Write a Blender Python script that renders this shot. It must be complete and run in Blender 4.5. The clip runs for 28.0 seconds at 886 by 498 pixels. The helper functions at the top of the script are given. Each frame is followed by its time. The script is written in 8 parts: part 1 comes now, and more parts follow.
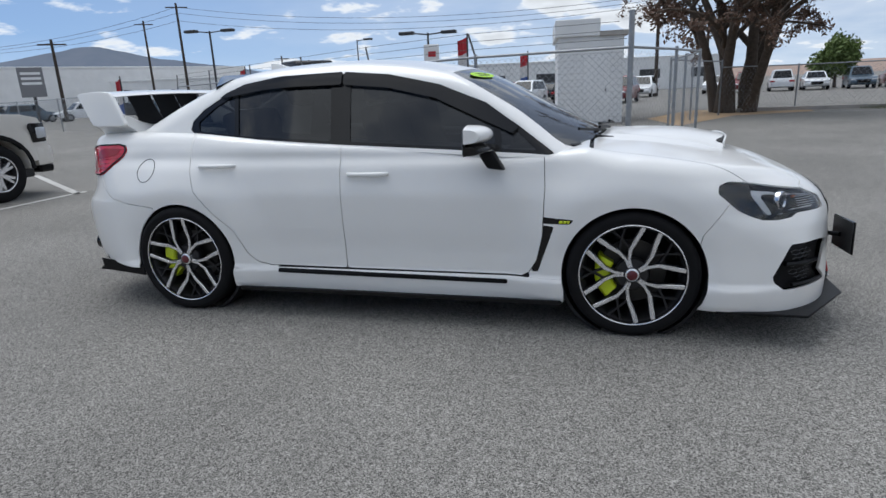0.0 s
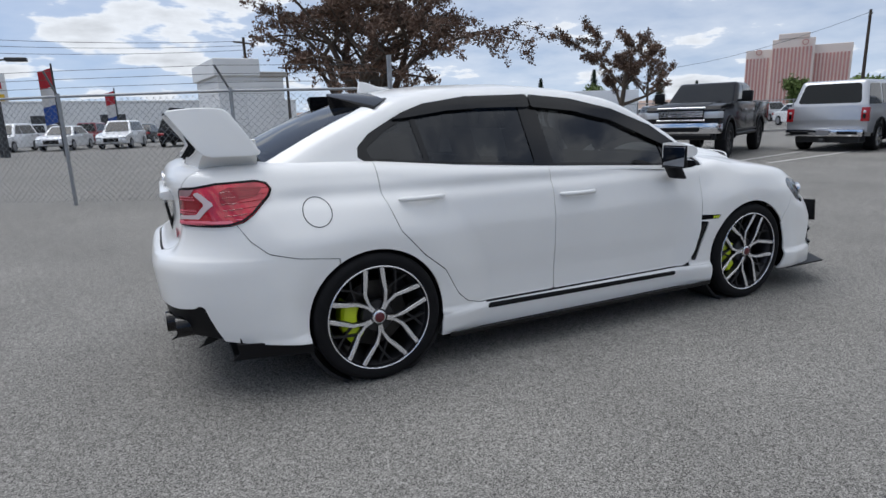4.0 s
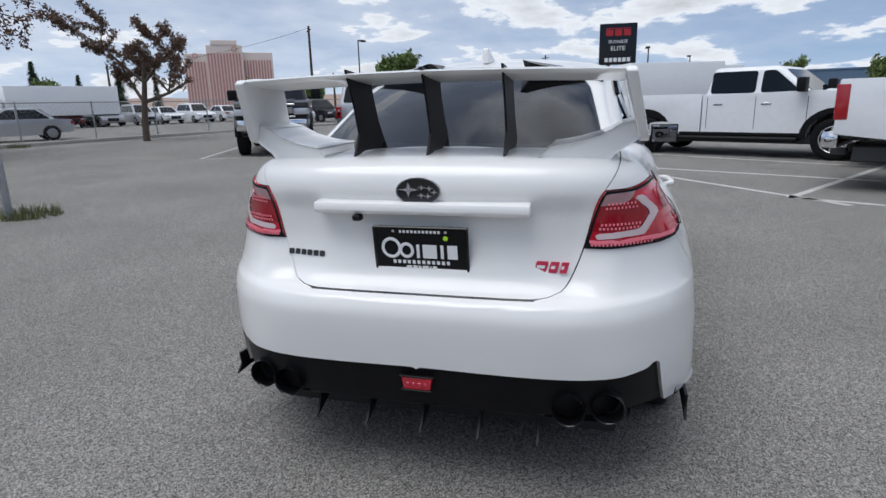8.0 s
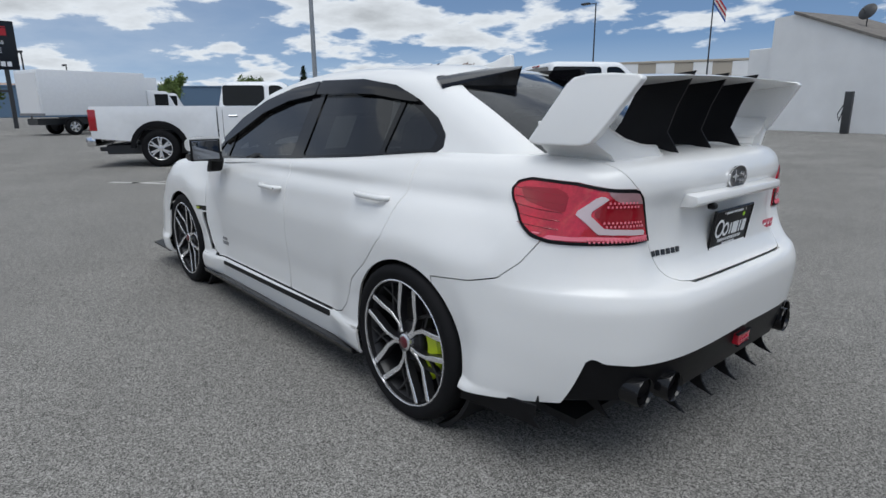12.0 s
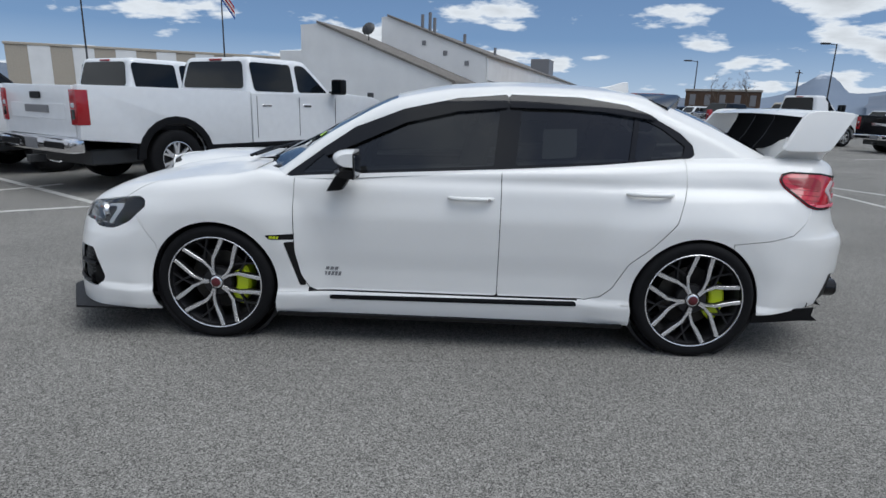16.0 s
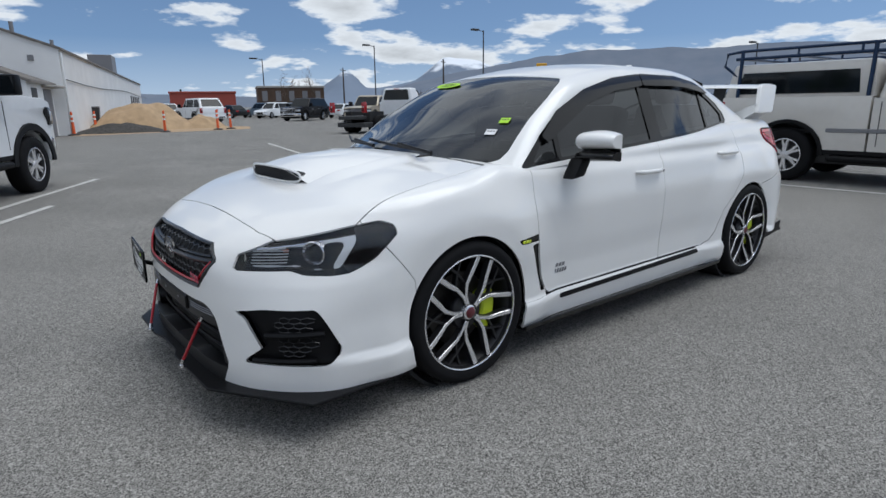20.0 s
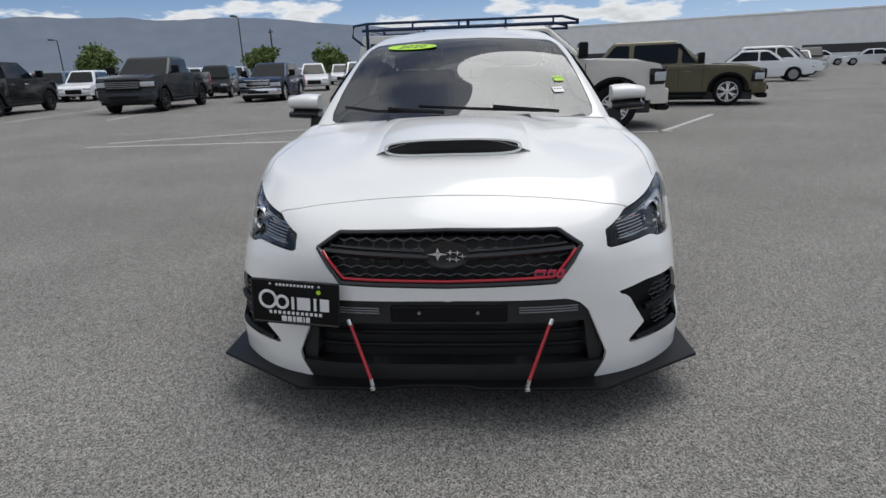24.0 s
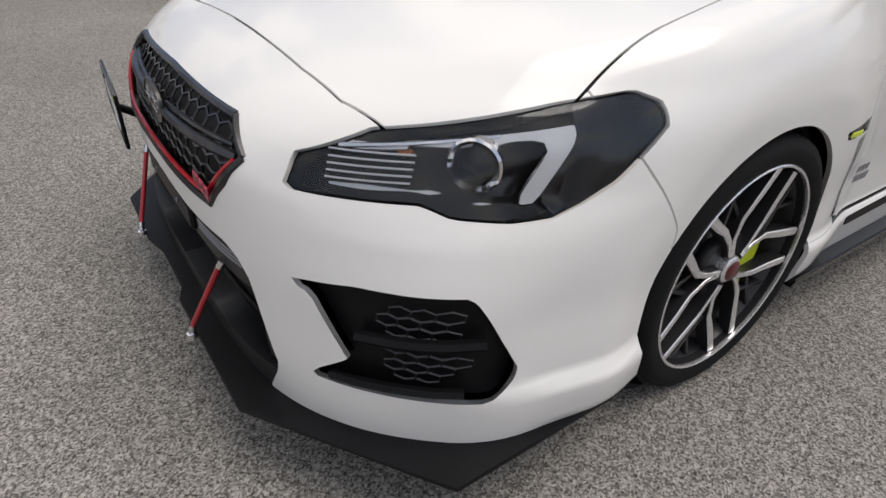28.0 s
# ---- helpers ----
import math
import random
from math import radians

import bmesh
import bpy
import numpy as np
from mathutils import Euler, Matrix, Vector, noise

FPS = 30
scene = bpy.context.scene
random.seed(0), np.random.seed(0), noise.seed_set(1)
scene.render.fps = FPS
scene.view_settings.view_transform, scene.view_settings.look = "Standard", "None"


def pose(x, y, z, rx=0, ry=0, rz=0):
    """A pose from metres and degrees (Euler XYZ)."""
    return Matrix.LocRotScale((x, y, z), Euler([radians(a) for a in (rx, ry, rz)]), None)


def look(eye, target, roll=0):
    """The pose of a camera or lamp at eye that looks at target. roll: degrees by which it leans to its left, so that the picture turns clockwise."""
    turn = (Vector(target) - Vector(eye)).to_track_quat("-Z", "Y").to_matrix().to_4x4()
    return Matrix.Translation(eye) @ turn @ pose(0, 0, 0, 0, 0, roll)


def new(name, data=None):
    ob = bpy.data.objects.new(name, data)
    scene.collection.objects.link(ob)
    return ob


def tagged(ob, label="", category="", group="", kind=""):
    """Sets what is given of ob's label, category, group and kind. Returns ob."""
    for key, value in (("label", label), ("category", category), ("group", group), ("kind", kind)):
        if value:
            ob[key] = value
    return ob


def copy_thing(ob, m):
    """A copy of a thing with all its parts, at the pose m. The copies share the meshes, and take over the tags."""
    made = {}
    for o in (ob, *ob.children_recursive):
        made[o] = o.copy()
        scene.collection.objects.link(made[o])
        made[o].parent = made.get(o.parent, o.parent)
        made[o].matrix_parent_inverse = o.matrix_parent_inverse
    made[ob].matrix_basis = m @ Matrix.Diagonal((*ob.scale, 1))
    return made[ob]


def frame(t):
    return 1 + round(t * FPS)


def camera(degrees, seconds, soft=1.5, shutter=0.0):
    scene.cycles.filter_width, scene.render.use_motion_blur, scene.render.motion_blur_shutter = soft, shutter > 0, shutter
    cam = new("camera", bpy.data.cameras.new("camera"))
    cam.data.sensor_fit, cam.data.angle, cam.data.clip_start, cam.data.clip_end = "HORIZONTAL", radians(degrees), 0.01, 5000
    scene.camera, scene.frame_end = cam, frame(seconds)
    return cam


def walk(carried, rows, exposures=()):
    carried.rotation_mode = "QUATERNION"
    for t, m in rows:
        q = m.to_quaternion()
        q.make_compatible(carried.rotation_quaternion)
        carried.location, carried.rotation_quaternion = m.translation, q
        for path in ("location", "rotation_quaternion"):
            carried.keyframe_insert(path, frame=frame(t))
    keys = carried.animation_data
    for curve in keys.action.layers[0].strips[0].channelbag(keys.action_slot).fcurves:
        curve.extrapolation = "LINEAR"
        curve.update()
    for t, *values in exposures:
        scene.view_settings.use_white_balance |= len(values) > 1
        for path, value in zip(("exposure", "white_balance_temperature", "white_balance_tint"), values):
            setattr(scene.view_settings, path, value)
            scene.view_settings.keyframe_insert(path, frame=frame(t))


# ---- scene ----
cam = camera(74.2, 28.0)
PATH = [
    (0, (1.167, -3.838, 1.271), (0.648, -1.979, 0.748), -2.6),
    (0.5, (0.622, -3.944, 1.27), (0.303, -2.033, 0.772), -2.0),
    (1, (0.283, -3.941, 1.263), (0.09, -2.014, 0.762), -1.8),
    (1.5, (0.138, -3.914, 1.296), (0.056, -1.978, 0.802), -1.6),
    (2, (0.017, -3.914, 1.29), (0.066, -1.973, 0.81), -1.5),
    (2.5, (-0.5, -3.988, 1.315), (-0.271, -2.058, 0.846), -1.6),
    (3, (-1.082, -3.899, 1.275), (-0.649, -1.997, 0.825), -1.8),
    (3.5, (-1.724, -3.74, 1.275), (-1.072, -1.897, 0.838), -1.9),
    (5.5, (-2.846, -2.732, 1.348), (-1.603, -1.243, 0.86), -1.0),
    (6, (-3.031, -2.516, 1.321), (-1.646, -1.158, 0.835), -1.0),
    (6.5, (-3.409, -2.091, 1.314), (-1.87, -0.904, 0.841), -1.2),
    (7, (-3.638, -1.535, 1.299), (-1.954, -0.566, 0.827), -1.2),
    (7.5, (-3.846, -0.993, 1.281), (-2.048, -0.268, 0.791), -1.3),
    (8, (-3.907, -0.529, 1.267), (-2.033, -0.027, 0.78), -1.4),
    (8.5, (-3.962, -0.197, 1.265), (-2.043, 0.097, 0.782), -1.0),
    (9, (-3.938, -0.08, 1.266), (-1.998, -0.033, 0.782), -0.4),
    (9.5, (-3.903, 0.037, 1.256), (-1.971, -0.151, 0.774), 0.2),
    (10, (-3.871, 0.506, 1.282), (-1.973, 0.1, 0.8), -0.2),
    (10.5, (-3.682, 1.021, 1.273), (-1.861, 0.349, 0.79), -0.0),
    (11, (-3.513, 1.562, 1.267), (-1.801, 0.651, 0.778), -0.3),
    (11.5, (-3.285, 1.955, 1.262), (-1.697, 0.841, 0.775), -0.5),
    (13.5, (-2.528, 2.837, 1.285), (-1.413, 1.239, 0.83), 0.2),
    (14, (-2.031, 3.207, 1.296), (-1.114, 1.493, 0.825), 0.4),
    (14.5, (-1.499, 3.588, 1.325), (-0.812, 1.773, 0.846), 0.6),
    (15, (-0.919, 3.832, 1.326), (-0.482, 1.939, 0.852), 1.2),
    (15.5, (-0.452, 4.021, 1.306), (-0.212, 2.09, 0.843), 1.4),
    (16, (-0.039, 3.977, 1.345), (0.02, 2.039, 0.859), 1.7),
    (16.5, (0.116, 3.935, 1.362), (0.059, 2.003, 0.857), 1.6),
    (17, (0.125, 3.902, 1.35), (-0.039, 1.977, 0.837), 1.3),
    (17.5, (0.605, 3.913, 1.342), (0.295, 1.999, 0.855), 0.9),
    (18, (1.164, 3.756, 1.315), (0.658, 1.884, 0.828), 0.3),
    (18.5, (1.797, 3.543, 1.315), (1.068, 1.749, 0.817), 0.1),
    (19, (2.317, 3.254, 1.284), (1.382, 1.556, 0.793), -0.2),
    (19.5, (2.714, 3.003, 1.263), (1.63, 1.39, 0.789), -0.4),
    (20, (2.963, 2.733, 1.23), (1.748, 1.218, 0.751), -0.7),
    (20.5, (3.044, 2.546, 1.232), (1.726, 1.124, 0.741), -0.3),
    (21, (3.115, 2.448, 1.247), (1.689, 1.14, 0.743), 0.2),
    (21.5, (3.416, 2.194, 1.247), (1.877, 1.027, 0.729), 0.4),
    (22, (3.753, 1.695, 1.256), (2.09, 0.727, 0.709), 0.2),
    (22.5, (4.019, 1.143, 1.247), (2.243, 0.404, 0.698), -0.5),
    (24.5, (4.173, 0.061, 1.228), (2.274, -0.016, 0.607), -1.6),
    (25, (4.032, 0.263, 1.223), (2.163, 0.101, 0.529), -0.5),
    (25.5, (3.734, 0.657, 1.227), (1.929, 0.305, 0.439), 0.8),
    (26, (3.365, 1.011, 1.182), (1.686, 0.384, 0.294), 1.6),
    (26.5, (3.094, 1.269, 1.122), (1.554, 0.41, 0.178), 2.5),
    (27, (2.881, 1.303, 1.073), (1.507, 0.244, 0.079), 2.5),
    (27.5, (2.794, 1.282, 1.064), (1.614, 0.044, 0.026), 2.4),
    (28, (2.532, 1.412, 1.066), (1.543, 0.037, 0.003), 2.4),
]
LIGHT = ((0, 0.41, 6080, 9), (7, 0.44, 6120, 11), (10, 0.29, 6120, 9), (14, 0.27, 6070, 8), (20, 0.28, 6020, 8), (22, 0.28, 6260, 9), (25, 0.32, 6580, 11), (26, 0.52, 6980, 13), (28, 0.50, 6880, 13))
walk(cam, [(t, look(eye, target, roll)) for t, eye, target, roll in PATH], LIGHT)

# ---- sky and sun ----
SUN_EL, SUN_AZ = 68.0, 140.0
world = bpy.data.worlds.new("sky")
scene.world = world
world.use_nodes = True
wn, wl = world.node_tree.nodes, world.node_tree.links
wn.clear()
w_out = wn.new("ShaderNodeOutputWorld")
w_bg = wn.new("ShaderNodeBackground")
sky = wn.new("ShaderNodeTexSky")
sky.sky_type, sky.sun_disc = "NISHITA", False
sky.sun_elevation, sky.sun_rotation = radians(SUN_EL), radians(90 - SUN_AZ)
sky.air_density, sky.dust_density, sky.ozone_density = 1.0, 0.6, 2.5
sep = wn.new("ShaderNodeSeparateXYZ")
tc = wn.new("ShaderNodeTexCoord")
wl.new(tc.outputs["Generated"], sep.inputs[0])


def wmath(op, a, b=None, clamp=False):
    n = wn.new("ShaderNodeMath")
    n.operation, n.use_clamp = op, clamp
    for i, v in enumerate((a, b)):
        if v is None:
            continue
        if isinstance(v, (int, float)):
            n.inputs[i].default_value = v
        else:
            wl.new(v, n.inputs[i])
    return n.outputs[0]


up = wmath("MAXIMUM", sep.outputs[2], 0.0)
lift = wmath("ADD", up, 0.20)
clear_dir = wn.new("ShaderNodeCombineXYZ")
wl.new(sep.outputs[0], clear_dir.inputs[0])
wl.new(sep.outputs[1], clear_dir.inputs[1])
wl.new(wmath("ADD", up, 0.14), clear_dir.inputs[2])
wl.new(clear_dir.outputs[0], sky.inputs["Vector"])
comb = wn.new("ShaderNodeCombineXYZ")
wl.new(wmath("DIVIDE", sep.outputs[0], lift), comb.inputs[0])
wl.new(wmath("DIVIDE", sep.outputs[1], lift), comb.inputs[1])
big = wn.new("ShaderNodeTexNoise")
big.inputs["Scale"].default_value, big.inputs["Detail"].default_value, big.inputs["Roughness"].default_value = 2.3, 10.0, 0.55
wl.new(comb.outputs[0], big.inputs["Vector"])
band = wn.new("ShaderNodeTexNoise")
band.inputs["Scale"].default_value, band.inputs["Detail"].default_value = 0.55, 3.0
wl.new(comb.outputs[0], band.inputs["Vector"])
mass = wmath("ADD", wmath("MULTIPLY", big.outputs["Fac"], 0.7), wmath("MULTIPLY", band.outputs["Fac"], 0.45))
cover = wn.new("ShaderNodeMapRange")
cover.inputs["From Min"].default_value, cover.inputs["From Max"].default_value = 0.572, 0.622
wl.new(mass, cover.inputs["Value"])
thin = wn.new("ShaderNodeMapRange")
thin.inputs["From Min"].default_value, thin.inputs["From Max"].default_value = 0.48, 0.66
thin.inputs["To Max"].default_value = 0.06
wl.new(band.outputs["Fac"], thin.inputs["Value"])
haze = wn.new("ShaderNodeMapRange")
haze.inputs["From Min"].default_value, haze.inputs["From Max"].default_value = 0.0, 0.10
haze.inputs["To Min"].default_value, haze.inputs["To Max"].default_value = 0.34, 0.0
wl.new(up, haze.inputs["Value"])
# broken cloud below, closing to a bright deck overhead
deck = wn.new("ShaderNodeMapRange")
deck.interpolation_type = "SMOOTHSTEP"
deck.inputs["From Min"].default_value, deck.inputs["From Max"].default_value = 0.38, 0.85
wl.new(up, deck.inputs["Value"])
puffs = wn.new("ShaderNodeMapRange")
puffs.inputs["From Min"].default_value, puffs.inputs["From Max"].default_value = 0.49, 0.60
puffs.inputs["To Min"].default_value, puffs.inputs["To Max"].default_value = 0.12, 1.0
wl.new(mass, puffs.inputs["Value"])
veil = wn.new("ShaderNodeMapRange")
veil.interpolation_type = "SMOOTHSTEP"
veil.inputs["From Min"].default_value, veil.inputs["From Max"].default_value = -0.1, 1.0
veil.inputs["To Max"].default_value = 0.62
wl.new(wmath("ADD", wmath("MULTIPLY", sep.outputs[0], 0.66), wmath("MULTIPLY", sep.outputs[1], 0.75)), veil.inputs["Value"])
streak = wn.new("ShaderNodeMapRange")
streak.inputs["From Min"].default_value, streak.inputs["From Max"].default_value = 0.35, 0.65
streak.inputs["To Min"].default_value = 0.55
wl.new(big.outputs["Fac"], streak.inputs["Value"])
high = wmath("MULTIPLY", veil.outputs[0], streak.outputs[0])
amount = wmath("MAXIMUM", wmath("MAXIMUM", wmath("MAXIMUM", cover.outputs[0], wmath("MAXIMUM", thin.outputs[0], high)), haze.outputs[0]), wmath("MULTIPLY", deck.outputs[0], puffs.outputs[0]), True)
shade = wn.new("ShaderNodeMapRange")
shade.inputs["From Min"].default_value, shade.inputs["From Max"].default_value = 0.60, 0.78
shade.inputs["To Min"].default_value, shade.inputs["To Max"].default_value = 8.6, 5.2
wl.new(mass, shade.inputs["Value"])
cloud_col = wn.new("ShaderNodeMix")
cloud_col.data_type = "RGBA"
cloud_col.blend_type = "MULTIPLY"
cloud_col.inputs[0].default_value = 1.0
cloud_col.inputs[6].default_value = (0.97, 0.985, 1.0, 1)
wl.new(wmath("MULTIPLY", shade.outputs[0], wmath("ADD", 1.0, wmath("MULTIPLY", deck.outputs[0], 0.15))), cloud_col.inputs[7])
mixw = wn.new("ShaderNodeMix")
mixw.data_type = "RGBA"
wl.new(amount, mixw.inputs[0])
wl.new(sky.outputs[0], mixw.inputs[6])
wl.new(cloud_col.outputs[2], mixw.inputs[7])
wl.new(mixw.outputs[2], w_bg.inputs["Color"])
w_bg.inputs["Strength"].default_value = 0.082
wl.new(w_bg.outputs[0], w_out.inputs[0])

sun_data = bpy.data.lights.new("sun", "SUN")
sun_data.energy, sun_data.angle, sun_data.color = 1.35, radians(45.0), (1.0, 0.965, 0.91)
sun = new("sun", sun_data)
sun_dir = Vector((math.cos(radians(SUN_EL)) * math.cos(radians(SUN_AZ)), math.cos(radians(SUN_EL)) * math.sin(radians(SUN_AZ)), math.sin(radians(SUN_EL))))
sun.matrix_world = look(sun_dir * 50, (0, 0, 0))


# ---- materials ----
def mat(name, color, rough=0.5, metal=0.0, vary=0.0, scale=8.0, bump=0.0, bump_scale=60.0, coat=0.0, spec=0.5, fine=0.0, fine_scale=200.0, random_tint=0.0):
    """A surface with two scales of colour change and fine relief."""
    m = bpy.data.materials.new(name)
    m.use_nodes = True
    n, l = m.node_tree.nodes, m.node_tree.links
    b = n["Principled BSDF"]
    b.inputs["Roughness"].default_value, b.inputs["Metallic"].default_value = rough, metal
    b.inputs["Specular IOR Level"].default_value, b.inputs["Coat Weight"].default_value = spec, coat
    b.inputs["Coat Roughness"].default_value = 0.03
    b.inputs["Base Color"].default_value = (*color, 1)
    pos = n.new("ShaderNodeTexCoord").outputs["Object"]
    col = None
    for amount, sc in ((vary, scale), (fine, fine_scale)):
        if amount:
            t = n.new("ShaderNodeTexNoise")
            t.inputs["Scale"].default_value, t.inputs["Detail"].default_value = sc, 5.0
            l.new(pos, t.inputs["Vector"])
            r = n.new("ShaderNodeMapRange")
            r.inputs["From Min"].default_value, r.inputs["From Max"].default_value = 0.25, 0.75
            r.inputs["To Min"].default_value, r.inputs["To Max"].default_value = 1 - amount, 1 + amount
            l.new(t.outputs["Fac"], r.inputs["Value"])
            mx = n.new("ShaderNodeMix")
            mx.data_type, mx.blend_type = "RGBA", "MULTIPLY"
            mx.inputs[0].default_value = 1.0
            if col is None:
                mx.inputs[6].default_value = (*color, 1)
            else:
                l.new(col, mx.inputs[6])
            l.new(r.outputs[0], mx.inputs[7])
            col = mx.outputs[2]
    if random_tint:
        info = n.new("ShaderNodeObjectInfo")
        r = n.new("ShaderNodeMapRange")
        r.inputs["To Min"].default_value, r.inputs["To Max"].default_value = 1 - random_tint, 1 + random_tint
        l.new(info.outputs["Random"], r.inputs["Value"])
        mx = n.new("ShaderNodeMix")
        mx.data_type, mx.blend_type = "RGBA", "MULTIPLY"
        mx.inputs[0].default_value = 1.0
        mx.inputs[6].default_value = (*color, 1)
        if col is not None:
            l.new(col, mx.inputs[6])
        l.new(r.outputs[0], mx.inputs[7])
        col = mx.outputs[2]
    if col is not None:
        l.new(col, b.inputs["Base Color"])
    if bump:
        t = n.new("ShaderNodeTexNoise")
        t.inputs["Scale"].default_value, t.inputs["Detail"].default_value = bump_scale, 4.0
        l.new(pos, t.inputs["Vector"])
        bp = n.new("ShaderNodeBump")
        bp.inputs["Strength"].default_value, bp.inputs["Distance"].default_value = bump, 0.004
        l.new(t.outputs["Fac"], bp.inputs["Height"])
        l.new(bp.outputs[0], b.inputs["Normal"])
    return m


def tinted_glass(name, tint, rough=0.0, ior=1.52):
    m = bpy.data.materials.new(name)
    m.use_nodes = True
    n, l = m.node_tree.nodes, m.node_tree.links
    n.remove(n["Principled BSDF"])
    out = n["Material Output"]
    clear, shine, mx, fr = n.new("ShaderNodeBsdfTransparent"), n.new("ShaderNodeBsdfGlossy"), n.new("ShaderNodeMixShader"), n.new("ShaderNodeFresnel")
    clear.inputs["Color"].default_value = (*tint, 1)
    shine.inputs["Roughness"].default_value = rough
    shine.inputs["Color"].default_value = (0.95, 0.97, 1.0, 1)
    fr.inputs["IOR"].default_value = ior
    l.new(fr.outputs[0], mx.inputs[0])
    l.new(clear.outputs[0], mx.inputs[1])
    l.new(shine.outputs[0], mx.inputs[2])
    l.new(mx.outputs[0], out.inputs["Surface"])
    return m


PEARL = mat("pearl_white_paint", (0.83, 0.825, 0.805), 0.30, coat=0.7, spec=0.3, vary=0.012, scale=3.0, fine=0.02, fine_scale=900.0)
PEARL.node_tree.nodes["Principled BSDF"].inputs["Coat Roughness"].default_value = 0.07
GAP = mat("panel_gap", (0.012, 0.012, 0.013), 0.7)
BLACK = mat("satin_black_plastic", (0.006, 0.006, 0.007), 0.42, spec=0.18, vary=0.2, scale=14, bump=0.05, bump_scale=700)
GLOSS_BLACK = mat("gloss_black", (0.006, 0.006, 0.007), 0.10, spec=0.4, vary=0.1)
SMOKE = mat("smoke_acrylic", (0.008, 0.008, 0.009), 0.08, spec=0.4)
RUBBER = mat("tyre_rubber", (0.009, 0.009, 0.010), 0.75, spec=0.15, vary=0.18, scale=12, bump=0.15, bump_scale=300)
RIM = mat("machined_alloy", (0.80, 0.80, 0.81), 0.24, 0.75, fine=0.10, fine_scale=300)
RIM_DARK = mat("gunmetal_alloy", (0.020, 0.020, 0.022), 0.35, 0.2, vary=0.1, scale=30)
DISC = mat("brake_disc_steel", (0.05, 0.048, 0.046), 0.42, 0.9, vary=0.15, scale=40)
LIME = mat("lime_caliper_paint", (0.60, 0.72, 0.012), 0.30, coat=0.4, vary=0.05)
CHERRY = mat("cherry_red_trim", (0.42, 0.012, 0.022), 0.28, coat=0.5)
CHROME = mat("bright_chrome", (0.78, 0.78, 0.80), 0.10, 1.0)
GREY_TRIM = mat("grey_trim", (0.20, 0.20, 0.21), 0.45)
WHITE_MARK = mat("white_marking", (0.80, 0.80, 0.80), 0.4)
LIME_STICKER = mat("lime_sticker", (0.45, 0.78, 0.03), 0.5)
CLOTH = mat("dark_seat_cloth", (0.035, 0.035, 0.038), 0.85, vary=0.2, scale=30)
GLASS = tinted_glass("tinted_side_glass", (0.055, 0.062, 0.066), ior=1.6)
CLEAR = tinted_glass("clear_windscreen_glass", (0.15, 0.165, 0.165), ior=1.62)
CHARCOAL = mat("charcoal_bumper_plastic", (0.022, 0.022, 0.023), 0.45, spec=0.4, vary=0.15, scale=14, bump=0.05, bump_scale=600)
LENS = tinted_glass("clear_lamp_lens", (0.93, 0.94, 0.95))
RED_LENS = mat("red_lamp_lens", (0.50, 0.014, 0.032), 0.06, coat=0.8, vary=0.35, scale=11, fine=0.15, fine_scale=120)
PALE_LENS = mat("pale_light_guide", (0.62, 0.50, 0.52), 0.22, coat=0.5)
ASPHALT = mat("worn_asphalt", (0.180, 0.173, 0.160), 0.9, vary=0.15, scale=0.6, bump=0.5, bump_scale=220, spec=0.2)
_n, _l = ASPHALT.node_tree.nodes, ASPHALT.node_tree.links
_b = _n["Principled BSDF"]
_pos = _n.new("ShaderNodeTexCoord").outputs["Object"]
_col = _b.inputs["Base Color"].links[0].from_socket
for _scale, _lo, _hi in ((240.0, 0.25, 1.98), (105.0, 0.80, 1.24)):
    _v = _n.new("ShaderNodeTexVoronoi")
    _v.inputs["Scale"].default_value = _scale
    _l.new(_pos, _v.inputs["Vector"])
    _g = _n.new("ShaderNodeSeparateColor")
    _l.new(_v.outputs["Color"], _g.inputs[0])
    _r = _n.new("ShaderNodeMapRange")
    _r.inputs["To Min"].default_value, _r.inputs["To Max"].default_value = _lo, _hi
    _l.new(_g.outputs[0], _r.inputs["Value"])
    _m = _n.new("ShaderNodeMix")
    _m.data_type, _m.blend_type = "RGBA", "MULTIPLY"
    _m.inputs[0].default_value = 1.0
    _l.new(_col, _m.inputs[6])
    _l.new(_r.outputs[0], _m.inputs[7])
    _col = _m.outputs[2]
_l.new(_col, _b.inputs["Base Color"])
LINE_PAINT = mat("worn_line_paint", (0.50, 0.49, 0.46), 0.8, vary=0.25, scale=9)
WHITE_WALL = mat("white_painted_wall", (0.78, 0.78, 0.77), 0.75, vary=0.06, scale=0.8, bump=0.1, bump_scale=40)
SHINGLE = mat("weathered_shingle_roof", (0.17, 0.155, 0.14), 0.9, vary=0.25, scale=3)
BEIGE = mat("beige_metal_siding", (0.42, 0.37, 0.30), 0.6, vary=0.08)
GALV = mat("galvanised_steel", (0.33, 0.34, 0.35), 0.45, 0.6, vary=0.15, scale=12)
DARK_STEEL = mat("dark_painted_steel", (0.035, 0.036, 0.038), 0.5, vary=0.1)
WOOD_POLE = mat("tarred_timber", (0.055, 0.042, 0.032), 0.85, vary=0.3, scale=5)
BARK = mat("grey_brown_bark", (0.085, 0.066, 0.050), 0.95, vary=0.3, scale=9, bump=0.8, bump_scale=40)
BROWN_LEAF = mat("dry_bronze_leaves", (0.135, 0.082, 0.056), 0.8, vary=0.5, scale=1.3)
GREEN_LEAF = mat("fresh_green_leaves", (0.115, 0.165, 0.040), 0.75, vary=0.45, scale=1.0)
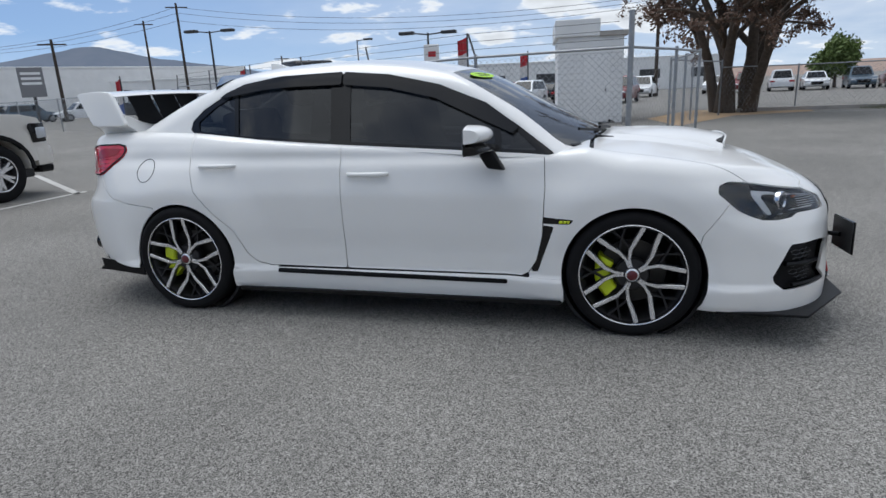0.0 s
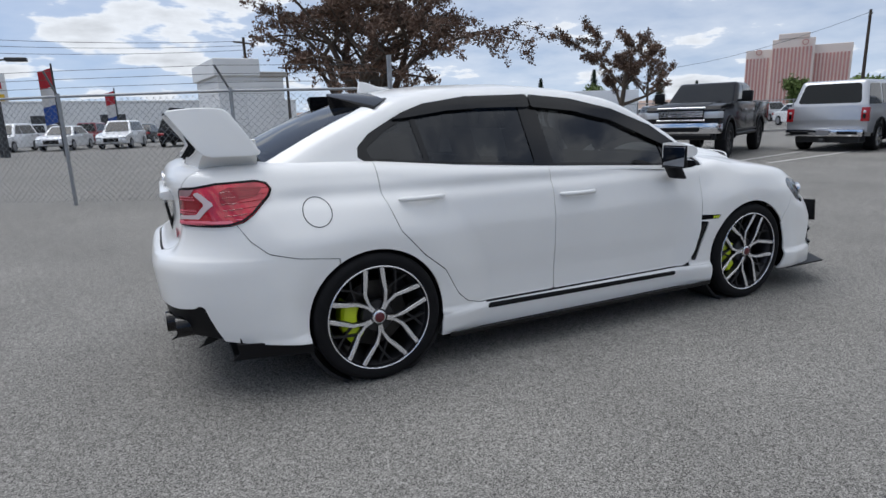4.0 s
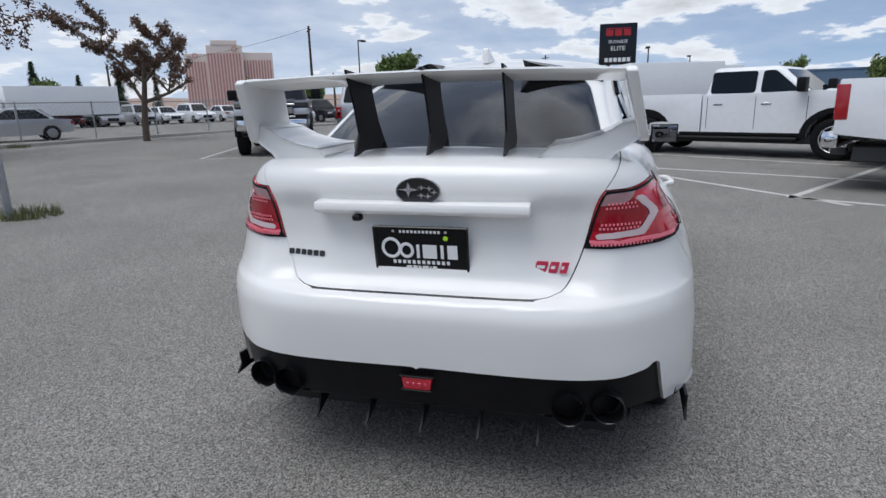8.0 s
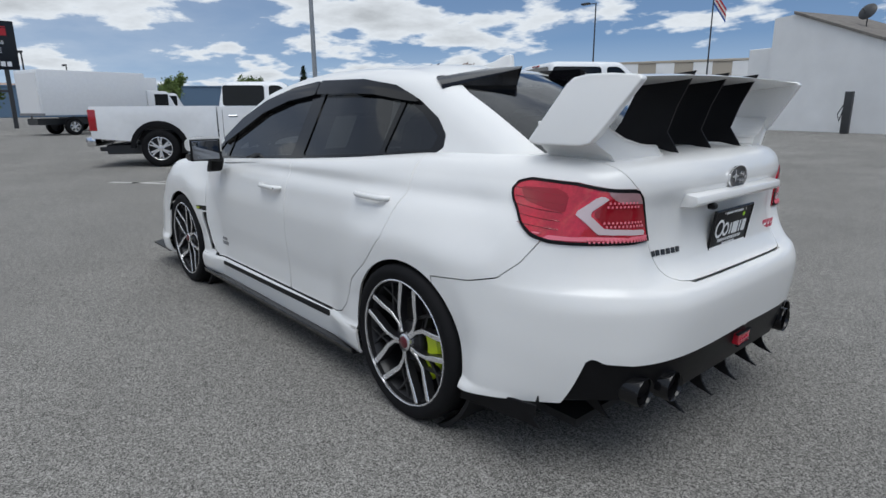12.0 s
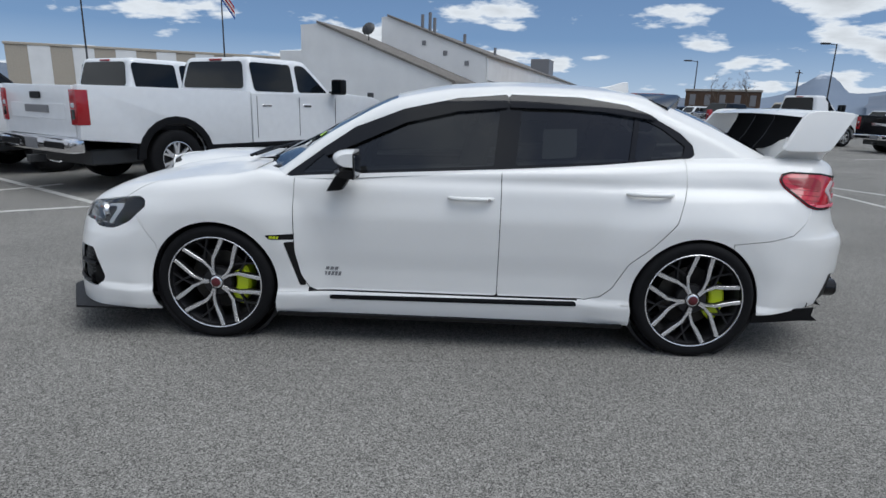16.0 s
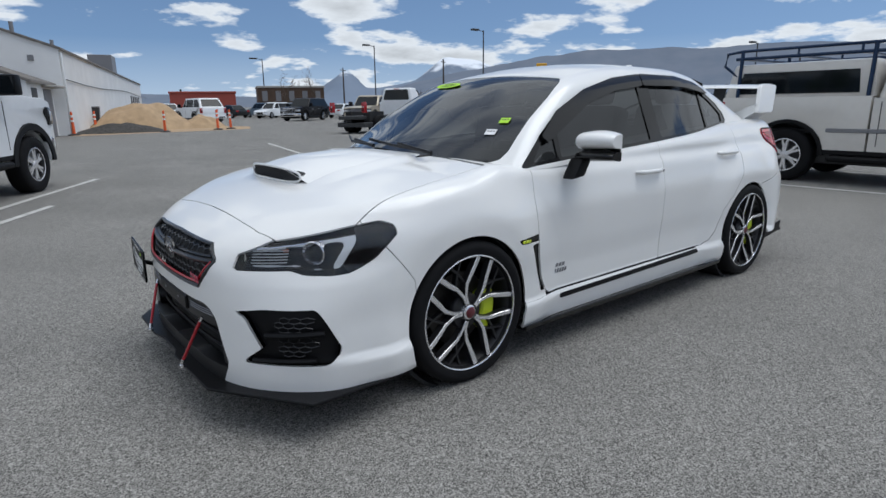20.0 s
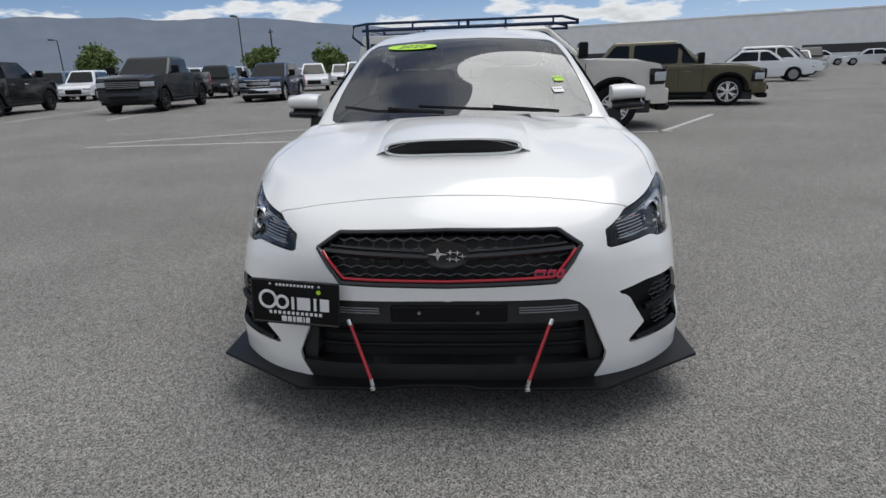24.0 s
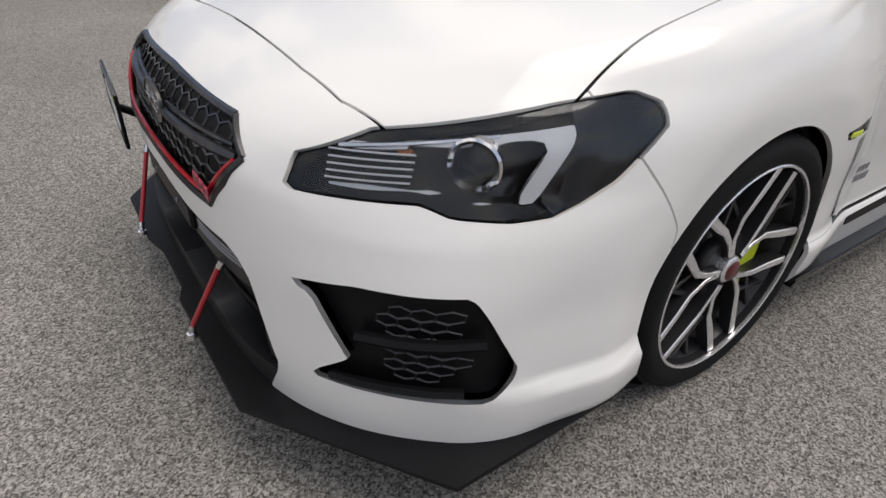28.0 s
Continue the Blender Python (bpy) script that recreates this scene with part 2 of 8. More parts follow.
DARK_LEAF = mat("dark_conifer_needles", (0.022, 0.042, 0.020), 0.8, vary=0.4, scale=1.0)
PLUM_LEAF = mat("plum_leaves", (0.050, 0.018, 0.024), 0.8, vary=0.4, scale=1.0)
SAND = mat("sandy_soil", (0.40, 0.28, 0.165), 0.95, vary=0.2, scale=2.5, bump=0.6, bump_scale=30)
DIRT = mat("dark_broken_asphalt", (0.06, 0.055, 0.05), 0.95, vary=0.4, scale=8, bump=0.8, bump_scale=20)
ORANGE = mat("safety_orange", (0.75, 0.12, 0.03), 0.5)
CONCRETE = mat("pale_concrete", (0.38, 0.36, 0.33), 0.9, vary=0.12, scale=3)
GRASS = mat("dry_grass", (0.11, 0.12, 0.045), 0.9, vary=0.4, scale=6)
V_LAMP = mat("vehicle_lamp_lens", (0.55, 0.57, 0.60), 0.12, 0.3)
AMBER = mat("amber_marker", (0.65, 0.16, 0.02), 0.3)


# ---- shapes: smooth curves, rounded solids, trimmed skins ----
def curve(keys):
    """A smooth curve through (x, y) keys."""
    k = np.array(sorted(keys), float)
    xs, ys = k[:, 0], k[:, 1]
    d = np.diff(ys) / np.diff(xs)
    m = np.empty(len(xs))
    m[0], m[-1] = d[0], d[-1]
    for i in range(1, len(xs) - 1):
        m[i] = 0 if d[i - 1] * d[i] <= 0 else 2 * d[i - 1] * d[i] / (d[i - 1] + d[i])

    def f(x):
        x = np.clip(np.asarray(x, float), xs[0], xs[-1])
        i = np.clip(np.searchsorted(xs, x) - 1, 0, len(xs) - 2)
        h = xs[i + 1] - xs[i]
        t = (x - xs[i]) / h
        return ((1 + 2 * t) * (1 - t) ** 2 * ys[i] + t * (1 - t) ** 2 * h * m[i]
                + t * t * (3 - 2 * t) * ys[i + 1] + t * t * (t - 1) * h * m[i + 1])
    return f


def smax(a, b, k):
    h = np.maximum(k - np.abs(a - b), 0) / k
    return np.maximum(a, b) + h * h * k / 4


def step(a, b, x):
    t = np.clip((np.asarray(x, float) - a) / (b - a), 0, 1)
    return t * t * (3 - 2 * t)


# the sedan's skin below the belt line: side, nose, tail and top, rounded into each other
SIDE_W = curve([(.10, .838), (.20, .850), (.27, .858), (.31, .838), (.40, .838), (.55, .850), (.70, .855), (.82, .838), (.90, .822), (.98, .796), (1.06, .754), (1.15, .70)])
TAPER = curve([(-2.4, -.07), (-2.1, -.035), (-1.8, -.022), (-1.5, -.012), (-1.1, 0), (.9, 0), (1.4, .004), (1.8, .010), (2.1, .004), (2.4, -.02)])
NOSE = curve([(.10, 2.33), (.18, 2.335), (.30, 2.342), (.45, 2.345), (.60, 2.34), (.68, 2.31), (.74, 2.262), (.80, 2.17), (.9, 2.05)])
SWEEP = curve([(.10, .20), (.42, .215), (.56, .27), (.65, .33), (.80, .34)])
TAIL = curve([(.10, 2.22), (.25, 2.25), (.36, 2.28), (.50, 2.30), (.62, 2.31), (.675, 2.295), (.70, 2.235), (.75, 2.198), (.86, 2.178), (.93, 2.182), (1.0, 2.205), (1.07, 2.19), (1.12, 2.15)])
CORNER = curve([(.10, 2.22), (.25, 2.25), (.36, 2.28), (.50, 2.30), (.62, 2.30), (.75, 2.265), (.86, 2.235), (.98, 2.21), (1.07, 2.19), (1.12, 2.15)])
TOP = curve([(-2.4, 1.06), (-2.17, 1.098), (-1.9, 1.112), (-1.6, 1.114), (-1.25, 1.080), (-.8, 1.044), (-.26, 1.010), (.3, .978), (.7, .953), (.95, .950), (1.1, .982), (1.3, .975), (1.6, .938), (1.85, .888), (2.0, .845), (2.12, .795), (2.22, .745), (2.32, .68), (2.45, .56)])


def side_width(x, z):
    w = SIDE_W(z) + TAPER(x)
    for cx, amount in ((1.325, .042), (-1.325, .036)):
        r = np.hypot(x - cx, (z - .33) * .95)
        w = w + amount * (1 - step(.40, .66, r)) * step(.1, .2, z)
    # crease under the belt line, and the quarter panel's narrow waist
    w = w - .014 * np.exp(-((z - .93) / .035) ** 2) * step(-2.0, -1.6, x) * (1 - step(.5, 1.0, x))
    w = w + .03 * (1 - step(.18, .70, z)) * step(1.55, 1.8, np.abs(x))
    w = w + .035 * step(-1.6, -1.95, x) * (1 - step(.72, 1.06, z))
    return w - .058 * step(.72, 1.02, z) * (1 - step(-1.9, -.6, x))


def skin_low(x, y, z):
    y = np.abs(y)
    side = y - side_width(x, z)
    base = 1 - step(.20, .45, z)
    nose = (x - NOSE(z) + SWEEP(z) * (y / .78) ** (3.4 + .8 * base)) * .9
    tail = (-x - TAIL(z) - .75 * step(.44, .60, y) * (CORNER(z) - TAIL(z)) + (.275 - .03 * (1 - step(.60, .80, z))) * (y / .78) ** (4.2 + .6 * (1 - step(.60, .80, z)))) * .9
    crown = .048 * (y / .72) ** 2 * step(.9, 1.3, x) + .030 * (y / .72) ** 2 * (1 - step(-1.6, -1.2, x))
    scoop = .052 * (1 - step(.29, .42, y)) * (1 - step(1.60, 1.86, x)) * step(1.05, 1.25, x)
    top = (z - TOP(x) + crown - scoop * .35) * .95
    g = smax(side, nose, .11 - .05 * base)
    g = smax(g, tail, .10 - .03 * (1 - step(.45, .7, z)))
    return smax(g, top, .060)


ROOF = curve([(-2.10, 1.03), (-1.95, 1.095), (-1.75, 1.19), (-1.52, 1.293), (-1.3, 1.375), (-1.06, 1.436), (-.72, 1.474), (-.36, 1.482), (0, 1.462), (.30, 1.412), (.42, 1.378), (.9, 1.137), (1.25, .965), (1.5, .83)])


def cabin_width(x, z):
    return .781 - .46 * (z - .98) - .10 * step(-.5, -1.7, x)


def skin_cabin(x, y, z):
    y = np.abs(y)
    bow = (y / .62) ** 2 * (.05 * step(.15, .5, x) + .11 * step(.7, 1.1, x) - .128 * step(-.9, -1.3, x))
    roof = (z - ROOF(x + bow) + (.045 - .014 * step(.1, .5, x)) * (y / .55) ** 2) * .92
    return smax((y - cabin_width(x, z)) * .9, roof, .075 - .025 * step(.1, .5, x))


def shoot(skin, eye, way, far):
    """Where rays from inside a solid leave it."""
    lo, hi = np.zeros(len(eye)), np.full(len(eye), far)
    for _ in range(34):
        mid = (lo + hi) / 2
        p = eye + way * mid[:, None]
        inside = skin(p[:, 0], p[:, 1], p[:, 2]) < 0
        lo, hi = np.where(inside, mid, lo), np.where(inside, hi, mid)
    return eye + way * lo[:, None]


def slope(skin, p, e=.004):
    g = np.empty_like(p)
    for i in range(3):
        d = np.zeros(3)
        d[i] = e
        a, b = p + d, p - d
        g[:, i] = skin(a[:, 0], a[:, 1], a[:, 2]) - skin(b[:, 0], b[:, 1], b[:, 2])
    return g / (np.linalg.norm(g, axis=1)[:, None] + 1e-12)


def grid_faces(nu, nv):
    i, j = np.meshgrid(np.arange(nu - 1), np.arange(nv - 1), indexing="ij")
    a = (i * nv + j).ravel()
    return np.stack([a, a + nv, a + nv + 1, a + 1], 1)


def low_grid(nf=84, ns=250, nv=150):
    a, x0, x1 = np.radians(90), 1.55, -1.62
    alpha = np.r_[np.linspace(0, a, nf)[:-1], np.full(ns, a), np.linspace(a, 2 * a, nf)[1:]]
    sx = np.r_[np.full(nf - 1, x0), np.linspace(x0, x1, ns), np.full(nf - 1, x1)]
    phi = np.radians(np.linspace(-36, 90, nv))
    al, ph = np.meshgrid(alpha, phi, indexing="ij")
    s = np.repeat(sx[:, None], nv, 1)
    eye = np.stack([s.ravel(), 0 * s.ravel(), np.full(s.size, .55)], 1)
    way = np.stack([(np.cos(al) * np.cos(ph)).ravel(), (np.sin(al) * np.cos(ph)).ravel(), np.sin(ph).ravel()], 1)
    p = shoot(skin_low, eye, way, 2.2)
    return p, grid_faces(len(alpha), nv)


def cabin_grid(nx=230, nv=96):
    x = np.linspace(-2.02, 1.36, nx)
    phi = np.radians(np.linspace(-4, 90, nv))
    s, ph = np.meshgrid(x, phi, indexing="ij")
    z0 = np.minimum(.93, ROOF(s) - .22)
    eye = np.stack([s.ravel(), 0 * s.ravel(), z0.ravel()], 1)
    way = np.stack([0 * ph.ravel(), np.cos(ph).ravel(), np.sin(ph).ravel()], 1)
    return shoot(skin_cabin, eye, way, 1.6), grid_faces(nx, nv)[:, ::-1]


def inside_poly(points):
    """Signed distance to a polygon, positive inside, for arrays u, v."""
    q = np.array(points, float)

    def f(u, v):
        best, odd = np.full(u.shape, 1e9), np.zeros(u.shape, bool)
        for (ax, ay), (bx, by) in zip(q, np.roll(q, -1, 0)):
            ex, ey = bx - ax, by - ay
            t = np.clip(((u - ax) * ex + (v - ay) * ey) / (ex * ex + ey * ey + 1e-12), 0, 1)
            best = np.minimum(best, np.hypot(u - ax - t * ex, v - ay - t * ey))
            if ay != by:
                cross = ((ay > v) != (by > v)) & (u < (bx - ax) * (v - ay) / (by - ay) + ax)
                odd ^= cross
        return np.where(odd, best, -best)
    return f


def trim(p, faces, *tests):
    """The part of a skin where every test (a function of places) is positive, cut cleanly along the edges."""
    polys = [faces]
    loose = []
    for test in tests:
        val = test(p)
        val = np.where(np.abs(val) < 1e-7, 1e-7, val)
        new_polys, cut = [], {}
        extra = []

        def edge(a, b):
            k = (a, b) if a < b else (b, a)
            if k not in cut:
                t = val[k[0]] / (val[k[0]] - val[k[1]])
                cut[k] = len(p) + len(extra)
                extra.append(p[k[0]] + t * (p[k[1]] - p[k[0]]))
            return cut[k]
        mixed = list(loose)
        for block in polys:
            if len(block):
                s = (val[block] > 0).sum(1)
                new_polys.append(block[s == block.shape[1]])
                mixed += block[(s > 0) & (s < block.shape[1])].tolist()
        loose = []
        for f in mixed:
            out = []
            for a, b in zip(f, f[1:] + f[:1]):
                if val[a] > 0:
                    out.append(a)
                if (val[a] > 0) != (val[b] > 0):
                    out.append(edge(a, b))
            if len(out) > 2:
                loose.append(out)
        polys = new_polys
        if extra:
            p = np.vstack([p, np.array(extra)])
        kept = sum(b.size for b in polys)
        if kept < len(p) * 2:
            # carry on with the places still in use
            used = np.unique(np.concatenate([b.ravel() for b in polys] + [np.array([i for f in loose for i in f], int)]))
            at = np.zeros(len(p), int)
            at[used] = np.arange(len(used))
            p, polys = p[used], [at[b] for b in polys]
            at = at.tolist()
            loose = [[at[i] for i in f] for f in loose]
    out = [f for block in polys for f in block.tolist()] + loose
    if faces.shape[1] > 4:
        out = [[a for a, b in zip(f, f[1:] + f[:1]) if a != b] for f in out]
    return p, [f for f in out if len(f) > 2]


def tidy(p, faces):
    used = sorted({i for f in faces for i in f})
    at = {v: i for i, v in enumerate(used)}
    return p[used], [[at[i] for i in f] for f in faces]


def skin_mesh(name, p, faces, skin, both=False, flip=False, depth=.012, lift=0.0):
    """A panel from a trimmed skin: smooth outside by the solid's own slope, with turned-in edges."""
    p, faces = tidy(p, faces)
    if not len(faces):
        p, faces = np.zeros((3, 3)), [[0, 1, 2]]
    n = slope(skin, p)
    mid = np.abs(p[:, 1]) < 1e-5
    n[mid, 1] = 0
    p = p + n * lift
    sets = [(p, n, faces, 1)]
    if flip:
        sets = [(p * (1, -1, 1), n * (1, -1, 1), [f[::-1] for f in faces], -1)]
    elif both:
        sets.append((p * (1, -1, 1), n * (1, -1, 1), [f[::-1] for f in faces], -1))
    verts, norms, polys = [], [], []
    for q, m, fs, sign in sets:
        base = sum(len(v) for v in verts)
        verts.append(q), norms.append(m)
        polys += [[base + i for i in f] for f in fs]
        count = {}
        for f in fs:
            for a, b in zip(f, f[1:] + f[:1]):
                count[(a, b)] = count.get((a, b), 0) + 1
        rim = [(a, b) for a, b in count if (b, a) not in count and not (mid[a] and mid[b])]
        if depth and rim:
            ends = sorted({i for e in rim for i in e})
            at = {v: i for i, v in enumerate(ends)}
            b0 = base + len(q)
            verts.append(np.vstack([q[ends], q[ends] - m[ends] * depth]))
            c = q[ends] - q.mean(0)
            norms.append(np.vstack([m[ends], m[ends]]) * 0 + np.vstack([c, c]) / (np.linalg.norm(np.vstack([c, c]), axis=1)[:, None] + 1e-9))
            k = len(ends)
            polys += [[b0 + at[b], b0 + at[a], b0 + k + at[a], b0 + k + at[b]] for a, b in rim]
    me = bpy.data.meshes.new(name)
    v, n = np.vstack(verts), np.vstack(norms)
    me.from_pydata(v.tolist(), [], polys)
    me.polygons.foreach_set("use_smooth", np.ones(len(me.polygons), bool))
    me.normals_split_custom_set_from_vertices((n / (np.linalg.norm(n, axis=1)[:, None] + 1e-9)).tolist())
    return me


# ---- making things ----
def thing(name, label, category, group="", m=Matrix()):
    ob = tagged(new(name), label, category, group)
    ob.matrix_world = m
    return ob


def part(name, data, material, parent=None, label=""):
    if isinstance(data, bmesh.types.BMesh):
        me = bpy.data.meshes.new(name)
        data.to_mesh(me)
        data.free()
        data = me
    data.materials.clear()
    data.materials.append(material)
    ob = new(name, data)
    if parent:
        ob.parent = parent
    return tagged(ob, label)


def smooth(bm, angle=35):
    for f in bm.faces:
        f.smooth = True
    for e in bm.edges:
        if len(e.link_faces) == 2 and e.calc_face_angle(0) > radians(angle):
            e.smooth = False
    return bm


def rounded(bm, width, segments=2):
    bmesh.ops.bevel(bm, geom=bm.edges[:], offset=width, segments=segments, affect="EDGES", profile=0.6, clamp_overlap=True)
    return bm


def box(x0, x1, y0, y1, z0, z1, bevel=0.0, segments=2, m=None):
    bm = bmesh.new()
    bmesh.ops.create_cube(bm, size=1)
    bmesh.ops.transform(bm, matrix=Matrix.Translation(((x0 + x1) / 2, (y0 + y1) / 2, (z0 + z1) / 2)) @ Matrix.Diagonal((x1 - x0, y1 - y0, z1 - z0, 1)), verts=bm.verts)
    if bevel:
        rounded(bm, bevel, segments)
    if m is not None:
        bmesh.ops.transform(bm, matrix=m, verts=bm.verts)
    return smooth(bm)


def prism(points, lo, hi, axis="y", bevel=0.0, segments=2):
    """A polygon drawn out along an axis: 'y' takes (x, z), 'z' takes (x, y), 'x' takes (y, z)."""
    put = {"y": lambda u, v, w: (u, w, v), "z": lambda u, v, w: (u, v, w), "x": lambda u, v, w: (w, u, v)}[axis]
    bm = bmesh.new()
    a = [bm.verts.new(put(u, v, lo)) for u, v in points]
    b = [bm.verts.new(put(u, v, hi)) for u, v in points]
    bm.faces.new(a)
    bm.faces.new(b[::-1])
    for i in range(len(a)):
        bm.faces.new((a[i], b[i], b[(i + 1) % len(a)], a[(i + 1) % len(a)]))
    bmesh.ops.recalc_face_normals(bm, faces=bm.faces)
    if bevel:
        rounded(bm, bevel, segments)
    return smooth(bm)


def lathe(profile, n=48, axis="y", close=True):
    """(radius, along) pairs turned round an axis."""
    bm = bmesh.new()
    put = {"y": lambda r, a, t: (r * math.cos(t), a, r * math.sin(t)), "z": lambda r, a, t: (r * math.cos(t), r * math.sin(t), a), "x": lambda r, a, t: (a, r * math.cos(t), r * math.sin(t))}[axis]
    rings = [[bm.verts.new(put(r, a, 2 * math.pi * i / n)) for i in range(n)] for r, a in profile]
    pairs = list(zip(rings, rings[1:])) + ([(rings[-1], rings[0])] if close else [])
    for p, q in pairs:
        for i in range(n):
            j = (i + 1) % n
            bm.faces.new((p[i], p[j], q[j], q[i]))
    bmesh.ops.recalc_face_normals(bm, faces=bm.faces)
    return smooth(bm, 40)


def bar(points, radius, n=8, square=False):
    """A rod through points."""
    bm = bmesh.new()
    pts = [Vector(p) for p in points]
    rings = []
    for i, p in enumerate(pts):
        d = (pts[min(i + 1, len(pts) - 1)] - pts[max(i - 1, 0)]).normalized()
        s = d.cross(Vector((0, 0, 1)) if abs(d.z) < 0.95 else Vector((1, 0, 0))).normalized()
        t = s.cross(d)
        r = radius[i] if isinstance(radius, (list, tuple)) else radius
        rings.append([bm.verts.new(p + r * (s * math.cos(a) + t * math.sin(a))) for a in [2 * math.pi * k / n + (math.pi / n if square else 0) for k in range(n)]])
    for p, q in zip(rings, rings[1:]):
        for i in range(n):
            j = (i + 1) % n
            bm.faces.new((p[i], q[i], q[j], p[j]))
    bm.faces.new(rings[0])
    bm.faces.new(rings[-1][::-1])
    bmesh.ops.recalc_face_normals(bm, faces=bm.faces)
    return smooth(bm, 50)


def joined(*bms):
    out = bmesh.new()
    for b in bms:
        me = bpy.data.meshes.new("tmp")
        b.to_mesh(me)
        b.free()
        out.from_mesh(me)
        bpy.data.meshes.remove(me)
    return out


def moved(bm, m):
    bmesh.ops.transform(bm, matrix=m, verts=bm.verts)
    if m.to_3x3().determinant() < 0:
        bmesh.ops.reverse_faces(bm, faces=bm.faces)
    return bm


MIRROR = Matrix.Diagonal((1, -1, 1, 1))


def lettering(name, text, size, material, parent, m, label="", extrude=0.001, shear=0.0, wide=1.0):
    cu = bpy.data.curves.new(name, "FONT")
    cu.body, cu.size, cu.extrude, cu.align_x, cu.align_y, cu.shear = text, size, extrude, "CENTER", "CENTER", shear
    cu.resolution_u = 3
    tmp = bpy.data.objects.new(name, cu)
    scene.collection.objects.link(tmp)
    me = bpy.data.meshes.new_from_object(tmp.evaluated_get(bpy.context.evaluated_depsgraph_get()))
    bpy.data.objects.remove(tmp)
    me.transform(m @ Matrix.Diagonal((wide, 1, 1, 1)))
    return part(name, me, material, parent, label)


# ---- the white sedan ----
car = thing("sedan_car", "pearl white sports sedan with a tall rear wing, parked on asphalt", "car")
LP, LF = low_grid()
CP, CF = cabin_grid()
X, Y, Z = (lambda p: p[:, 0]), (lambda p: p[:, 1]), (lambda p: p[:, 2])


def side_poly(points, grow=0.0):
    f = inside_poly(points)
    return lambda p: f(p[:, 0], p[:, 2]) + grow


def front_poly(points, grow=0.0):
    f = inside_poly(points)
    return lambda p: f(np.abs(p[:, 1]), p[:, 2]) + grow


def top_poly(points, grow=0.0):
    f = inside_poly(points)
    return lambda p: f(p[:, 0], np.abs(p[:, 1])) + grow


def off(test):
    return lambda p: -test(p)


def above(z):
    return lambda p: p[:, 2] - z


def ahead_of(x):
    return lambda p: p[:, 0] - x


SEAM = .0022


def arch(cx, r=.352):
    return lambda p: np.where(p[:, 1] > .3, np.hypot(p[:, 0] - cx, p[:, 2] - .325) - r, 1.0)


ARCH_F, ARCH_R = arch(1.325), arch(-1.325, .348)
FRONT_DOOR = [(.885, 1.3), (.88, .92), (.885, .76), (.875, .52), (.845, .39), (.80, .315), (.76, .298), (-.25, .300), (-.25, 1.3)]
REAR_DOOR = [(-.25, 1.3), (-.25, .300), (-.74, .302), (-.82, .325), (-.88, .38), (-.955, .52), (-1.07, .615), (-1.19, .75), (-1.25, .93), (-1.255, 1.3)]
HEAD = [(2.238, .628), (2.212, .678), (2.11, .728), (1.98, .753), (1.863, .776), (1.746, .791), (1.703, .775), (1.70, .745), (1.795, .662), (1.85, .635), (1.905, .615), (1.969, .611), (2.05, .617), (2.085, .633)]
GRILLE = [(0, .706), (.375, .700), (.452, .650), (.425, .595), (.372, .536), (.345, .530), (0, .526)]
FOG = [(.545, .468), (.69, .491), (1.1, .493), (1.1, .274), (.80, .275), (.630, .278), (.626, .288), (.690, .340), (.62, .457)]
INTAKE = [(0, .476), (.40, .474), (.445, .458), (.478, .425), (.545, .262), (.540, .235), (.505, .17), (.505, .05), (0, .05)]
HOOD = [(2.125, -.1), (2.127, .10), (2.132, .40), (2.126, .54), (2.100, .63), (2.09, .67), (1.885, .80), (1.86, .792), (1.79, .786), (1.6, .775), (1.36, .755), (1.26, .735), (1.10, .73), (1.10, -.1)]
TAIL_LAMP = [(-2.4, .834), (-2.4, .985), (-2.10, 1.004), (-2.0, 1.022), (-1.83, 1.026), (-1.782, 1.014), (-1.764, .985), (-1.782, .952), (-1.862, .882), (-1.905, .853), (-1.96, .838), (-2.03, .834)]
BUMPER_F = [(2.6, 0), (2.6, 1.2), (2.0, 1.2), (1.80, .76), (1.755, .700), (1.640, .545), (1.60, .3), (1.60, 0)]
BUMPER_R = [(-2.6, 0), (-1.60, 0), (-1.60, .3), (-1.50, .648), (-1.70, .672), (-1.82, .705), (-1.89, .765), (-1.945, .850), (-2.6, .850)]
lid_edge = curve([(.68, .30), (.690, .38), (.713, .442), (.76, .470), (.836, .497), (.975, .533), (1.02, .562), (1.06, .585), (1.15, .615)])


def on_lid(p):
    side = lid_edge(p[:, 2]) - np.abs(p[:, 1])
    return np.minimum(np.minimum(side, (p[:, 2] - .690) * 1.2), -1.70 - p[:, 0])


DIFFUSER = [(0, .462), (.36, .457), (.62, .450), (.70, .460), (.722, .478), (.738, .468), (.752, .38), (.768, .30), (.768, .15), (0, .15)]
VENT_TOP = [(1.034, .612), (.872, .622), (.872, .588), (1.015, .588)]
VENT_LOW = [(.935, .574), (.874, .580), (.835, .40), (.815, .325), (.852, .328)]
under_tail = lambda p: np.minimum(-1.9 - p[:, 0], front_poly(DIFFUSER)(p))
TAIL_HEM = lambda p: p[:, 2] - np.where(p[:, 0] < -1.5, .262 + .11 * (-1.66 - p[:, 0]), .165)

low = lambda *tests: trim(LP, LF, *tests)
FLOOR = above(.165)


